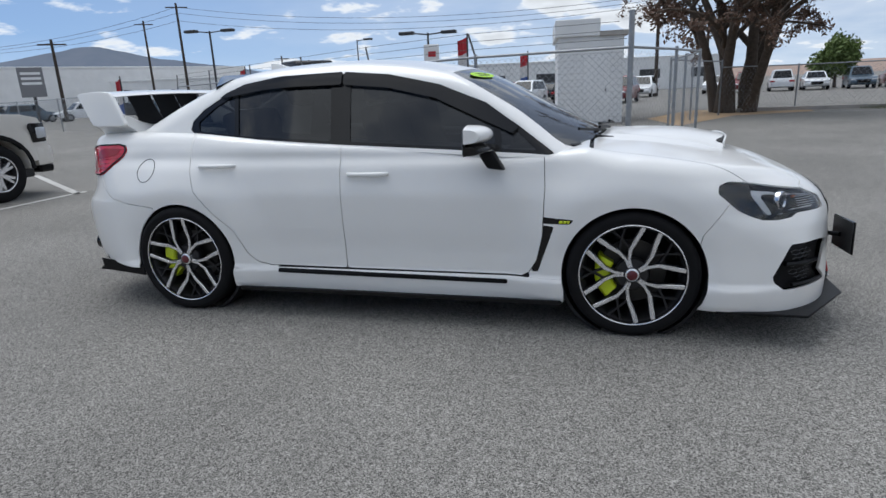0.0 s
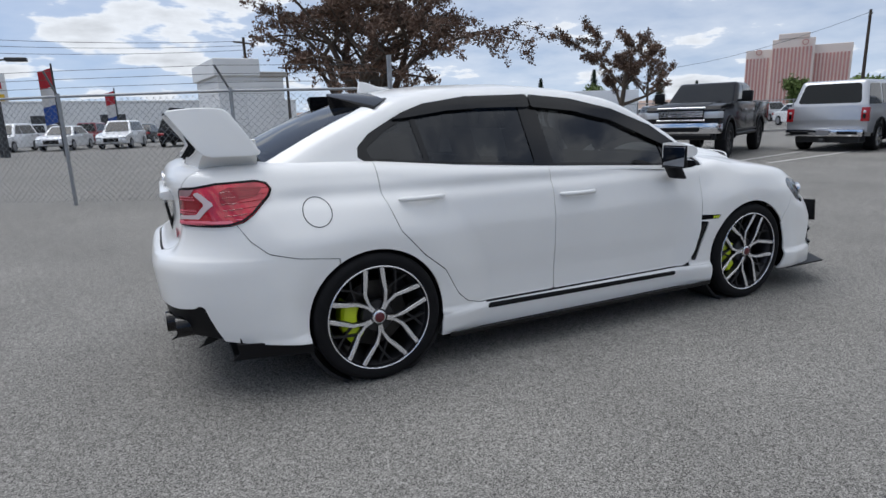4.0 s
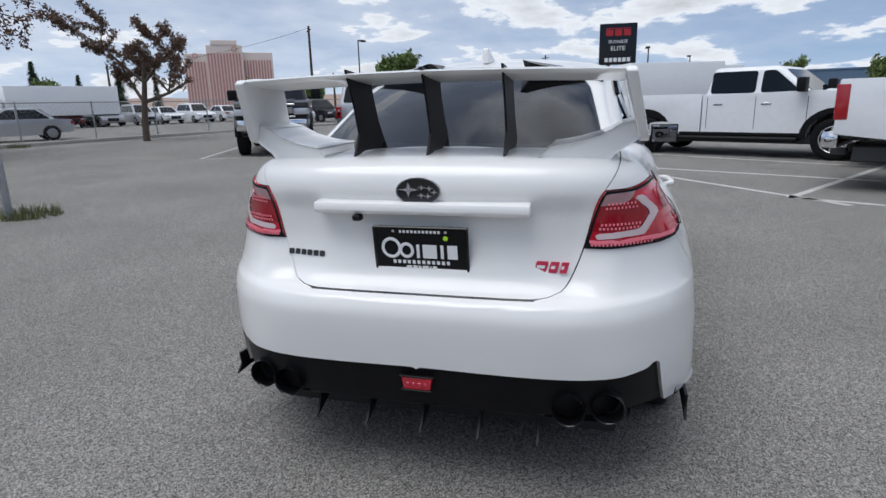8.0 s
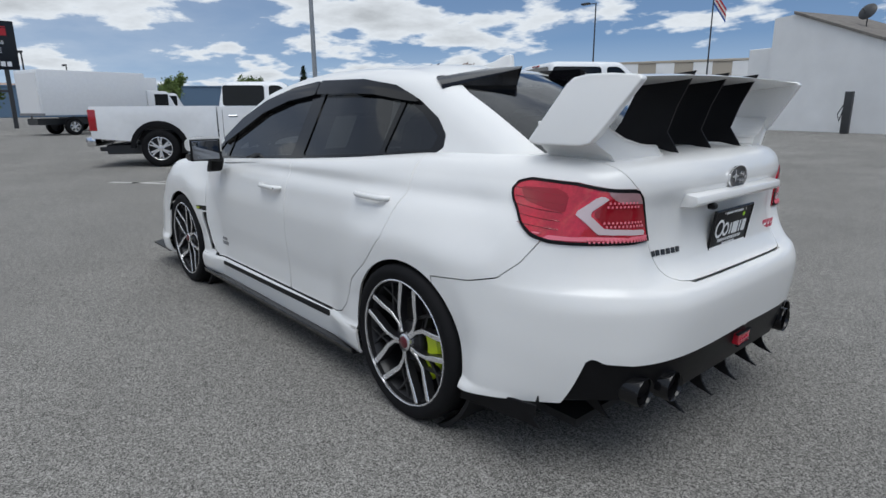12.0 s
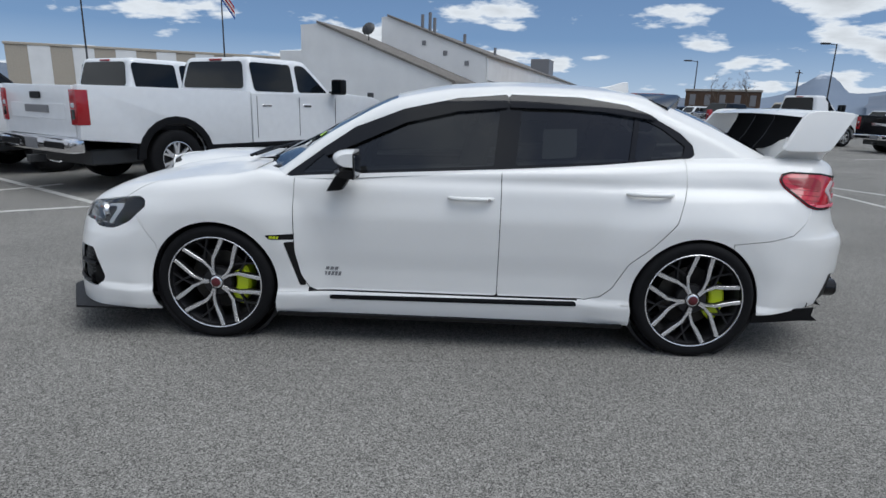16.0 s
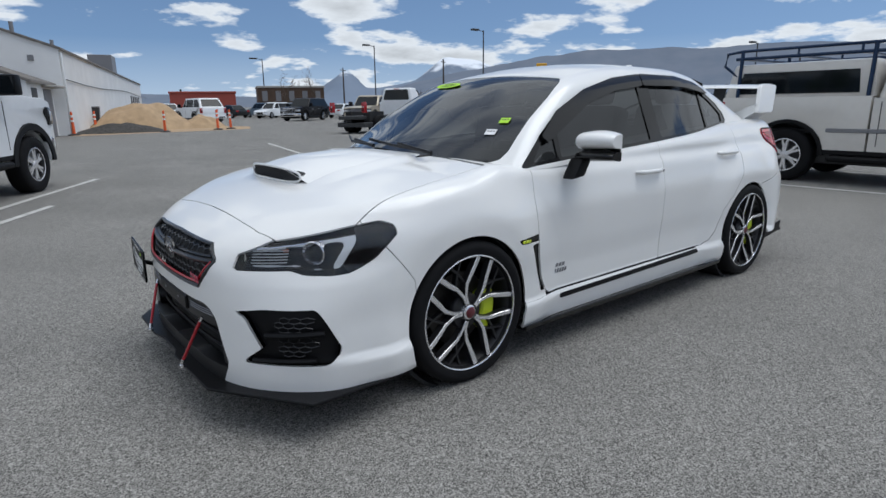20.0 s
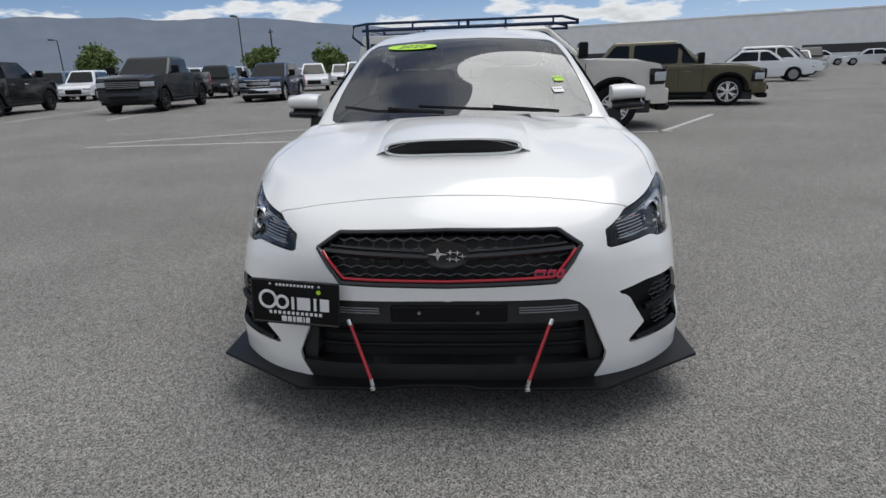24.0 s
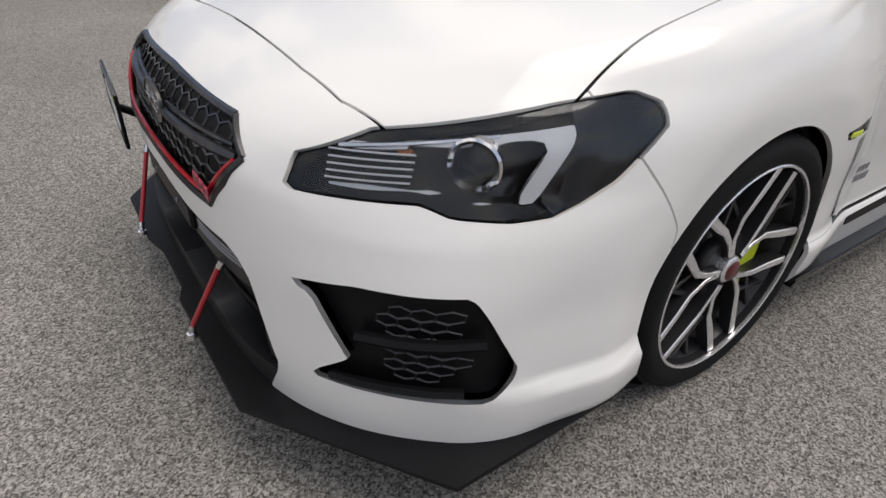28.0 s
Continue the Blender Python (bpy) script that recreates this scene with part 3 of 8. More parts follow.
def panel(name, tests, label="", both=False, material=PEARL, grid=None, skin=skin_low, sides=(1, -1), depth=.012, lift=0.0, parent=None):
    p, f = trim(*(grid or (LP, LF)), *tests)
    made = []
    if both:
        made.append(part(name, skin_mesh(name, p, f, skin, both=True, depth=depth, lift=lift), material, parent or car, label))
    else:
        for s in sides:
            made.append(part(name, skin_mesh(name, p, f, skin, flip=s < 0, depth=depth, lift=lift), material, parent or car, label))
    return made


FOG_END = [(2.5, .60), (2.040, .60), (2.040, .488), (2.024, .460), (1.965, .338), (1.972, .312), (2.030, .268), (2.5, .268)]
head_t, tail_t = side_poly(HEAD), side_poly(TAIL_LAMP)
fog_t = lambda p: np.minimum(front_poly(FOG)(p), side_poly(FOG_END)(p))
grille_t, intake_t = front_poly(GRILLE), front_poly(INTAKE)
front_only = ahead_of(1.5)
hood_t = top_poly(HOOD)
in_front = lambda test: (lambda p: np.where(p[:, 0] > 1.6, test(p), -1.0))
hood_zone = lambda p: np.minimum(hood_t(p), p[:, 2] - .70)
belt = lambda p: TOP(p[:, 0]) + .004 - p[:, 2]

panel("front_door", [side_poly(FRONT_DOOR, -SEAM), above(.30), lambda p: p[:, 1] - .5])
panel("rear_door", [side_poly(REAR_DOOR, -SEAM), above(.30), ARCH_R, lambda p: p[:, 1] - .5])
panel("sill", [FLOOR, lambda p: .292 - p[:, 2], lambda p: .985 - p[:, 0], ahead_of(-.985), ARCH_F, ARCH_R, lambda p: p[:, 1] - .4, off(side_poly(VENT_LOW))])
panel("front_fender", [ahead_of(.60), off(side_poly(FRONT_DOOR, SEAM)), off(lambda p: np.minimum(hood_zone(p) + SEAM, 1)), off(side_poly(BUMPER_F, SEAM)), off(in_front(side_poly(HEAD, .004))), ARCH_F, above(.293), off(side_poly(VENT_TOP)), off(side_poly(VENT_LOW)),
      lambda p: p[:, 1] - .45, lambda p: np.where(p[:, 0] < 1.0, .5 - (p[:, 0] < .8), 1.0)])
panel("front_bumper", [side_poly(BUMPER_F, -SEAM), off(lambda p: np.minimum(hood_zone(p) + SEAM, 1)), FLOOR, ARCH_F, off(in_front(side_poly(HEAD, .004))), off(in_front(front_poly(GRILLE))), off(in_front(fog_t)), off(in_front(intake_t))], both=True)
panel("hood", [hood_zone, lambda p: hood_t(p) - SEAM, ahead_of(1.12), off(in_front(side_poly(HEAD, .004)))], both=True)
panel("quarter_panel", [lambda p: -.7 - p[:, 0], off(side_poly(REAR_DOOR, SEAM)), off(side_poly(BUMPER_R, SEAM)), off(lambda p: on_lid(p) + SEAM), off(lambda p: np.where(p[:, 0] < -1.6, tail_t(p) + .004, -1.0)), ARCH_R, above(.28), lambda p: p[:, 1] - .3])
panel("rear_bumper", [side_poly(BUMPER_R, -SEAM), off(lambda p: on_lid(p) + SEAM), TAIL_HEM, ARCH_R, off(lambda p: np.where(p[:, 0] < -1.6, tail_t(p) + .004, -1.0)), off(under_tail)], both=True)
panel("boot_lid", [lambda p: on_lid(p) - SEAM, lambda p: -1.72 - p[:, 0]], both=True)
panel("rear_diffuser", [under_tail, above(.315)], both=True, material=BLACK, lift=-.012, label="satin black rear diffuser panel")
panel("under_body", [FLOOR, TAIL_HEM, off(in_front(side_poly(HEAD, .01))), off(in_front(front_poly(GRILLE, .01))), off(in_front(lambda p: fog_t(p) + .01)), off(in_front(front_poly(INTAKE, .01))), arch(1.325, .358), arch(-1.325, .354), lambda p: .93 - p[:, 2] + .12 * step(1.0, 1.3, np.abs(p[:, 0]))], both=True, material=GAP, lift=-.016, depth=0)
for o in panel("headlight", [head_t, front_only], material=LENS, lift=-.004, label="clear headlight lens", depth=.004):
    o.visible_shadow = False
panel("tail_light", [tail_t, lambda p: -1.6 - p[:, 0], lambda p: -SEAM - on_lid(p)], material=RED_LENS, lift=.006, label="red tail light with a pale light guide", depth=.02)
panel("fender_vent", [side_poly(VENT_TOP), lambda p: p[:, 1] - .5], material=GLOSS_BLACK, lift=-.004)
panel("fender_vent", [side_poly(VENT_LOW), lambda p: p[:, 1] - .5], material=GLOSS_BLACK, lift=-.010)

# roof, pillars and glass
DLO = [(.945, .926), (.925, .942), (.73, 1.085), (.55, 1.195), (.30, 1.295), (0, 1.362), (-.33, 1.390), (-.68, 1.382), (-.94, 1.348), (-1.10, 1.290), (-1.24, 1.215), (-1.31, 1.15), (-1.318, 1.10), (-1.28, 1.074), (-.78, 1.036), (-.26, 1.000), (.30, .968), (.62, .949), (.80, .938)]
W_FRONT = [(.625, .965), (-.205, 1.016), (-.235, 1.345), (0, 1.320), (.30, 1.255), (.50, 1.168), (.60, 1.11)]
W_REAR = [(-.325, 1.022), (-.945, 1.062), (-.985, 1.300), (-.80, 1.330), (-.355, 1.348)]
W_QUARTER = [(-.975, 1.066), (-1.25, 1.092), (-1.265, 1.145), (-1.14, 1.235), (-1.015, 1.293)]
W_TRIANGLE = [(.655, .964), (.845, .952), (.74, 1.045), (.64, 1.11)]
VISOR_F = [(.745, 1.068), (.56, 1.193), (.30, 1.296), (0, 1.361), (-.275, 1.387), (-.275, 1.320), (0, 1.292), (.28, 1.226), (.52, 1.118), (.71, 1.035)]
VISOR_R = [(-.285, 1.388), (-.68, 1.382), (-.93, 1.349), (-1.06, 1.305), (-1.115, 1.274), (-1.02, 1.283), (-.80, 1.312), (-.60, 1.321), (-.285, 1.321)]
SCREEN = [(1.235, -.1), (1.235, 0), (1.19, .35), (1.06, .62), (.975, .695), (.92, .700), (.73, .652), (.55, .612), (.40, .562), (.345, .52), (.372, .30), (.385, 0), (.385, -.1)]
BACK = [(-1.155, -.1), (-1.155, 0), (-1.14, .36), (-1.17, .44), (-1.30, .485), (-1.72, .545), (-1.83, .545), (-1.88, .40), (-1.905, 0), (-1.905, -.1)]
cabin = (CP, CF)
side_glass = [side_poly(q) for q in (W_FRONT, W_REAR, W_QUARTER, W_TRIANGLE)]
low_side = lambda p: p[:, 1] - .35
screen_t = lambda p: np.minimum(top_poly(SCREEN)(p), p[:, 2] - .93)
back_t = lambda p: np.minimum(top_poly(BACK)(p), p[:, 2] - 1.0)
sits = lambda p: p[:, 2] - np.minimum(TOP(p[:, 0]) - .03, 1.08) + .06 * step(-1.0, -1.6, p[:, 0])
panel("roof", [off(side_poly(DLO)), off(screen_t), off(back_t), sits, lambda p: 1.25 - p[:, 0]], both=True, grid=cabin, skin=skin_cabin)
panel("window_surround", [side_poly(DLO), low_side] + [off(t) for t in side_glass], grid=cabin, skin=skin_cabin, material=GLOSS_BLACK, lift=-.003, label="gloss black window surround")
for q, nm in ((W_FRONT, "front_window"), (W_REAR, "rear_window"), (W_QUARTER, "quarter_window"), (W_TRIANGLE, "corner_window")):
    for o in panel(nm, [side_poly(q), low_side], grid=cabin, skin=skin_cabin, material=GLASS, lift=-.009, depth=0, label="dark tinted glass"):
        o.visible_shadow = False
for q in (VISOR_F, VISOR_R):
    panel("rain_visor", [side_poly(q), low_side], grid=cabin, skin=skin_cabin, material=SMOKE, lift=.016, depth=.022, label="smoked window rain visor")
for nm, t in (("windscreen", screen_t), ("back_window", back_t)):
    for o in panel(nm, [t], both=True, grid=cabin, skin=skin_cabin, material=CLEAR if nm == "windscreen" else GLASS, lift=-.003, depth=0):
        o.visible_shadow = False


HUB_RED = mat("dark_red_hub_cap", (.10, .008, .014), .3, coat=.4)


def wheel_parts(parent, r=.327, rim=.264, width=.235, caliper=True):
    """A split-spoke alloy wheel, face towards -y, centred on its hub."""
    w = width / 2
    prof = [(rim - .012, w * .82), (rim, w * .97), (rim + .010, w), (rim + .03, w * 1.04), (r - .022, w * 1.02), (r - .006, w * .93), (r, w * .78), (r, -w * .78), (r - .006, -w * .93), (r - .022, -w * 1.02), (rim + .03, -w * 1.04), (rim + .010, -w), (rim, -w * .97), (rim - .012, -w * .82)]
    part("tyre", lathe(prof, 72), RUBBER, parent)
    part("rim_barrel", lathe([(rim - .004, -w * .93), (rim - .010, -w * .80), (rim - .022, -w * .66), (rim - .030, -w * .3), (rim - .032, w * .9), (rim - .020, w * .9), (rim - .012, -w * .5)], 64), RIM_DARK, parent, "dark painted wheel barrel")
    part("rim_lip", lathe([(rim + .001, -w * .985), (rim - .002, -w * 1.003), (rim - .006, -w * .985), (rim - .006, -w * .93), (rim - .001, -w * .92)], 72), RIM, parent, "bright machined rim edge")
    face = -w * .86

    def at(rad, ang, d):
        return Vector((rad * math.cos(radians(ang)), d, rad * math.sin(radians(ang))))

    def arm(pts, half, top, bottom):
        bm = bmesh.new()
        rows = []
        for i, (rad, ang, d) in enumerate(pts):
            p = at(rad, ang, d)
            q0, q1 = at(*pts[max(i - 1, 0)][:2], 0), at(*pts[min(i + 1, len(pts) - 1)][:2], 0)
            t = (q1 - q0).normalized()
            s = Vector((-t.z, 0, t.x))
            h = half[i]
            rows.append([bm.verts.new(p + s * h * k + Vector((0, dd, 0))) for k, dd in ((-1.25, bottom), (-1, top + .002), (-.8, top), (.8, top), (1, top + .002), (1.25, bottom))])
        for a, b in zip(rows, rows[1:]):
            for i in range(6):
                j = (i + 1) % 6
                bm.faces.new((a[i], b[i], b[j], a[j]))
        bm.faces.new(rows[0])
        bm.faces.new(rows[-1][::-1])
        bmesh.ops.recalc_face_normals(bm, faces=bm.faces)
        return smooth(bm, 25)
    for k in range(5):
        base = 90 + 72 * k
        for pts in (((.040, 34, .004), (.080, 31, .008), (.128, 25, .006), (.180, 15, 0), (.241, 9.5, -.006)),
                    ((.040, -34, .004), (.080, -30, .008), (.128, -22, .006), (.180, -13.5, 0), (.241, -9.5, -.006))):
            sc = rim / .25
            p = [(a * sc, base + b, face + c) for a, b, c in pts]
            spoke = part("spoke", arm(p, [.0085, .0070, .0082, .0095, .0100], 0, .034), RIM_DARK, parent)
            part("spoke_face", arm(p, [.0075, .0060, .0072, .0086, .0092], -.0012, .0008), RIM, spoke, "bright machined spoke face")
            q = [p[2], (.185 * sc, base + (37 if pts[0][1] > 0 else -35), face + .018), (.238 * sc, base + (29 if pts[0][1] > 0 else -27), face + .012)]
            part("spoke_branch", arm([(q[0][0], q[0][1], face + .016), q[1], q[2]], [.006, .0055, .006], 0, .026), RIM_DARK, parent)
    part("hub", lathe([(.0, face - .002), (.028, face - .002), (.034, face + .003), (.037, face + .02), (.037, face + .06), (0, face + .06)], 40, close=False), RIM, parent)
    part("hub_cap", lathe([(0, face - .009), (.020, face - .008), (.0255, face - .004), (.0255, face + .004)], 32, close=False), HUB_RED, parent, "dark red hub cap")
    nut = lathe([(0, face + .000), (.009, face + .001), (.011, face + .006), (.011, face + .03)], 6, close=False)
    me = bpy.data.meshes.new("lug_nut")
    nut.to_mesh(me)
    nut.free()
    for k in range(5):
        o = part("lug_nut", me, RIM_DARK, parent)
        o.location = at(.057, 90 + 36 + 72 * k, 0.004)
    part("lug_plate", lathe([(.030, face + .022), (.078, face + .024), (.086, face + .034), (.086, face + .05), (.030, face + .05)], 40), RIM_DARK, parent)
    part("brake_disc", lathe([(.062, -.012), (.168, -.012), (.170, -.008), (.170, .018), (.062, .018)], 56), DISC, parent)
    part("disc_hat", lathe([(0, -.045), (.060, -.045), (.074, -.030), (.076, .0), (.0, .0)], 40, close=False), RIM_DARK, parent)


def caliper(parent, ang, arc=38, n=3):
    """A brake caliper of n blocks over the disc's rim."""
    bm = bmesh.new()
    rows = []
    for i in range(9):
        a = radians(ang - arc + 2 * arc * i / 8)
        c, s = math.cos(a), math.sin(a)
        rows.append([bm.verts.new((rr * c, d, rr * s)) for rr, d in ((.104, -.058), (.114, -.068), (.172, -.068), (.186, -.054), (.188, .03), (.104, .03))])
    for a, b in zip(rows, rows[1:]):
        for i in range(6):
            j = (i + 1) % 6
            bm.faces.new((a[i], b[i], b[j], a[j]))
    bm.faces.new(rows[0])
    bm.faces.new(rows[-1][::-1])
    bmesh.ops.recalc_face_normals(bm, faces=bm.faces)
    part("brake_caliper", smooth(bm, 30), LIME, parent, "lime yellow brake caliper")


def alloy_wheel(x, y, spin=0):
    side = 1 if y > 0 else -1
    hub = new("wheel")
    hub.parent = car
    hub.matrix_world = Matrix.Translation((x, y, .327)) @ Matrix.Rotation(math.pi if side > 0 else 0, 4, "Z") @ Matrix.Rotation(radians(spin), 4, "Y")
    return hub


for x, y, spin in ((1.325, -.778, 20), (1.325, .778, 20), (-1.325, -.775, -4), (-1.325, .775, 8)):
    w = alloy_wheel(x, y, spin)
    wheel_parts(w)
    # calipers sit behind the axle in front, ahead of it behind
    caliper(w, (180 if y < 0 else 0) + (8 if y < 0 else -8) - 0 + spin)


# ---- the sedan's details ----
def nose_x(y, z, skin=skin_low, back=False):
    y, z = np.atleast_1d(np.asarray(y, float)), np.atleast_1d(np.asarray(z, float))
    s = -1 if back else 1
    eye = np.stack([np.full(y.shape, 1.2 * s), y, z], 1)
    return shoot(skin, eye, np.tile((float(s), 0, 0), (len(y), 1)), 1.6)[:, 0]


def on_nose(y, z, out=0.0):
    return Vector((float(nose_x(y, z)[0]) + out, y, z))


def on_side(x, z, out=0.0):
    eye = np.array([[x, 0.0, z]])
    return Vector((x, float(shoot(skin_low, eye, np.array([[0.0, 1.0, 0.0]]), 1.6)[0, 1]) + out, z))


def on_top(x, y, skin=skin_low, out=0.0):
    eye = np.array([[x, y, .6]])
    return Vector((x, y, float(shoot(skin, eye, np.array([[0.0, 0.0, 1.0]]), 1.4)[0, 2]) + out))


def both_sides(name, make, material, parent=None, label=""):
    """A part and its mirror twin."""
    made = []
    for s in (1, -1):
        bm = make()
        if s < 0:
            moved(bm, MIRROR)
        made.append(part(name, bm, material, parent or car, label))
    return made


def honeycomb(parent, inside, y0, y1, z0, z1, cell, out, material, radius=.0032, squash=.62):
    """Open hexagonal mesh laid on the nose within a polygon test."""
    seen, rods = set(), []
    w = cell * math.sqrt(3)
    for r in range(int((z1 - z0) / (1.5 * cell * squash)) + 2):
        for c in range(int((y1 - y0) / w) + 2):
            cy, cz = y0 + c * w + (w / 2 if r % 2 else 0), z0 + r * 1.5 * cell * squash
            pts = [(cy + cell * math.sin(math.pi / 3 * k), cz + cell * squash * math.cos(math.pi / 3 * k)) for k in range(6)]
            for a, b in zip(pts, pts[1:] + pts[:1]):
                key = tuple(sorted(((round(a[0], 3), round(a[1], 3)), (round(b[0], 3), round(b[1], 3)))))
                if key in seen:
                    continue
                seen.add(key)
                u, v = np.array([abs(a[0]), abs(b[0])]), np.array([a[1], b[1]])
                if (inside(u, v) > .004).all():
                    rods.append((a, b))
    if rods:
        ys, zs = np.array([p[0] for r in rods for p in r]), np.array([p[1] for r in rods for p in r])
        xs = nose_x(ys, zs) + out
        bms = [bar([(xs[2 * i], ys[2 * i], zs[2 * i]), (xs[2 * i + 1], ys[2 * i + 1], zs[2 * i + 1])], radius, 4) for i in range(len(rods))]
        part("honeycomb", joined(*bms), material, parent)


def dense(*tests):
    return tidy(*trim(LP, LF, *tests))


def as_quads(faces):
    """Polygons padded to rows of one length by repeating their last corner."""
    n = max(len(f) for f in faces)
    return np.array([f + [f[-1]] * (n - len(f)) for f in faces])


GRILLE_BLACK = mat("grille_black", (0.014, 0.014, 0.015), 0.28, coat=0.2)
STAR = mat("bright_badge_metal", (0.80, 0.80, 0.82), 0.2, 0.8)
PINK = mat("cherry_badge", (0.55, 0.03, 0.08), 0.3, coat=0.3)

# grille: dark back panel, mesh, bar, frame and the red lower edge
gp = panel("grille", [in_front(grille_t), front_only], both=True, material=GAP, lift=-.040, depth=.0, label="black honeycomb grille with a red lower edge")[0]
honeycomb(gp, inside_poly(GRILLE), -.46, .46, .52, .71, .030, -.020, GRILLE_BLACK)
for a, b, mt, rr, lbl, deep in (((0, .703), (.372, .697), GRILLE_BLACK, .009, "", -.004), ((.372, .697), (.449, .648), GRILLE_BLACK, .009, "", -.004), ((.449, .648), (.365, .536), GRILLE_BLACK, .0095, "", -.004), ((.365, .536), (0, .528), GRILLE_BLACK, .0095, "", -.004),
                                ((.430, .640), (.356, .553), CHERRY, .0052, "cherry red trim", -.001), ((.356, .553), (0, .545), CHERRY, .0052, "cherry red trim", -.001), ((.06, .625), (.425, .640), GRILLE_BLACK, .011, "", -.012), ((.06, .640), (.40, .655), GRILLE_BLACK, .006, "", -.014)):
    n = 9
    pts = [on_nose(a[0] + (b[0] - a[0]) * i / n, a[1] + (b[1] - a[1]) * i / n, deep) for i in range(n + 1)]
    both_sides("grille_trim", lambda: bar(pts, rr, 6), mt, gp, lbl)


def oval_badge(x, z, back, w=.078, h=.047):
    s = -1 if back else 1
    b = part("oval_badge", moved(lathe([(0, 0), (.9, 0), (1, .004), (.97, .010), (.90, .008), (0, .008)], 40, "x", close=False), Matrix.Translation((x, 0, z)) @ Matrix.Diagonal((s, w, h, 1))), GRILLE_BLACK, car, "dark oval badge with bright marks")
    part("badge_rim", moved(lathe([(.94, .006), (1.0, .004), (1.0, .011), (.94, .011)], 40, "x"), Matrix.Translation((x, 0, z)) @ Matrix.Diagonal((s, w, h, 1))), STAR if back else GRILLE_BLACK, b)
    for y, dz, r in ((.030, .005, .034), (-.012, .012, .015), (-.036, .010, .014), (-.010, -.012, .014), (-.032, -.014, .015), (-.052, -.002, .013)):
        y = y * (1 if back else -1)
        pts = []
        for k in range(8):
            rr = r if k % 2 == 0 else r * .28
            pts.append((y + rr * math.cos(math.pi * k / 4), z + dz + rr * .7 * math.sin(math.pi * k / 4)))
        part("badge_mark", prism(pts, min(x + s * .009, x + s * .013), max(x + s * .009, x + s * .013), "x"), STAR, b)


oval_badge(float(nose_x(0, .632)[0]) - .012, .632, False)
oval_badge(float(nose_x(0, 1.004, back=True)[0]) + .004, 1.004, True, .072, .043)


def bar_letters(name, m, widths, h, material, parent, gap=.012, t=.003, slant=0.0):
    """A row of plain blocks in place of lettering, each a part."""
    total = sum(widths) + gap * (len(widths) - 1)
    x = -total / 2
    for w in widths:
        part(name, moved(prism([(x, -h / 2), (x + w, -h / 2), (x + w + slant * h, h / 2), (x + slant * h, h / 2)], 0, t, "z", min(.002, h * .1), 1), m), material, parent)
        x += w + gap


FACE_REAR = Matrix.Rotation(radians(-90), 4, "Z") @ Matrix.Rotation(radians(90), 4, "X")
FACE_FRONT = Matrix.Rotation(radians(90), 4, "Z") @ Matrix.Rotation(radians(90), 4, "X")
def surface_frame(p, skin=skin_low, out=0.0):
    """Axes on a skin: right, up and outwards."""
    n = Vector(slope(skin, np.array([p]))[0])
    u = Vector((0, 0, 1)).cross(n).normalized()
    w = n.cross(u)
    o = Vector(p) + n * out
    return Matrix(((u.x, w.x, n.x, o.x), (u.y, w.y, n.y, o.y), (u.z, w.z, n.z, o.z), (0, 0, 0, 1)))


for k in range(6):
    y = .350 + .0245 * k
    bar_letters("maker_badge", surface_frame((float(nose_x(y, .786, back=True)[0]), y, .786), out=.001), [.0195], .019, GRILLE_BLACK, car, 0, .004)
for y, z, back in ((-.40, .775, True), (.335, .565, False)):
    x = float(nose_x(y, z, back=back)[0])
    bar_letters("model_badge", Matrix.Translation((x + (-.004 if back else .001), y, z)) @ (FACE_REAR if back else FACE_FRONT), [.036, .026, .022], .036 if back else .030, PINK, car, .007, slant=.25)
    bar_letters("badge_inlay", Matrix.Translation((x + (-.0075 if back else .0045), y, z)) @ (FACE_REAR if back else FACE_FRONT), [.024, .012, .008], .010, WHITE_MARK if back else GRILLE_BLACK, car, .019, .0006, slant=.25)


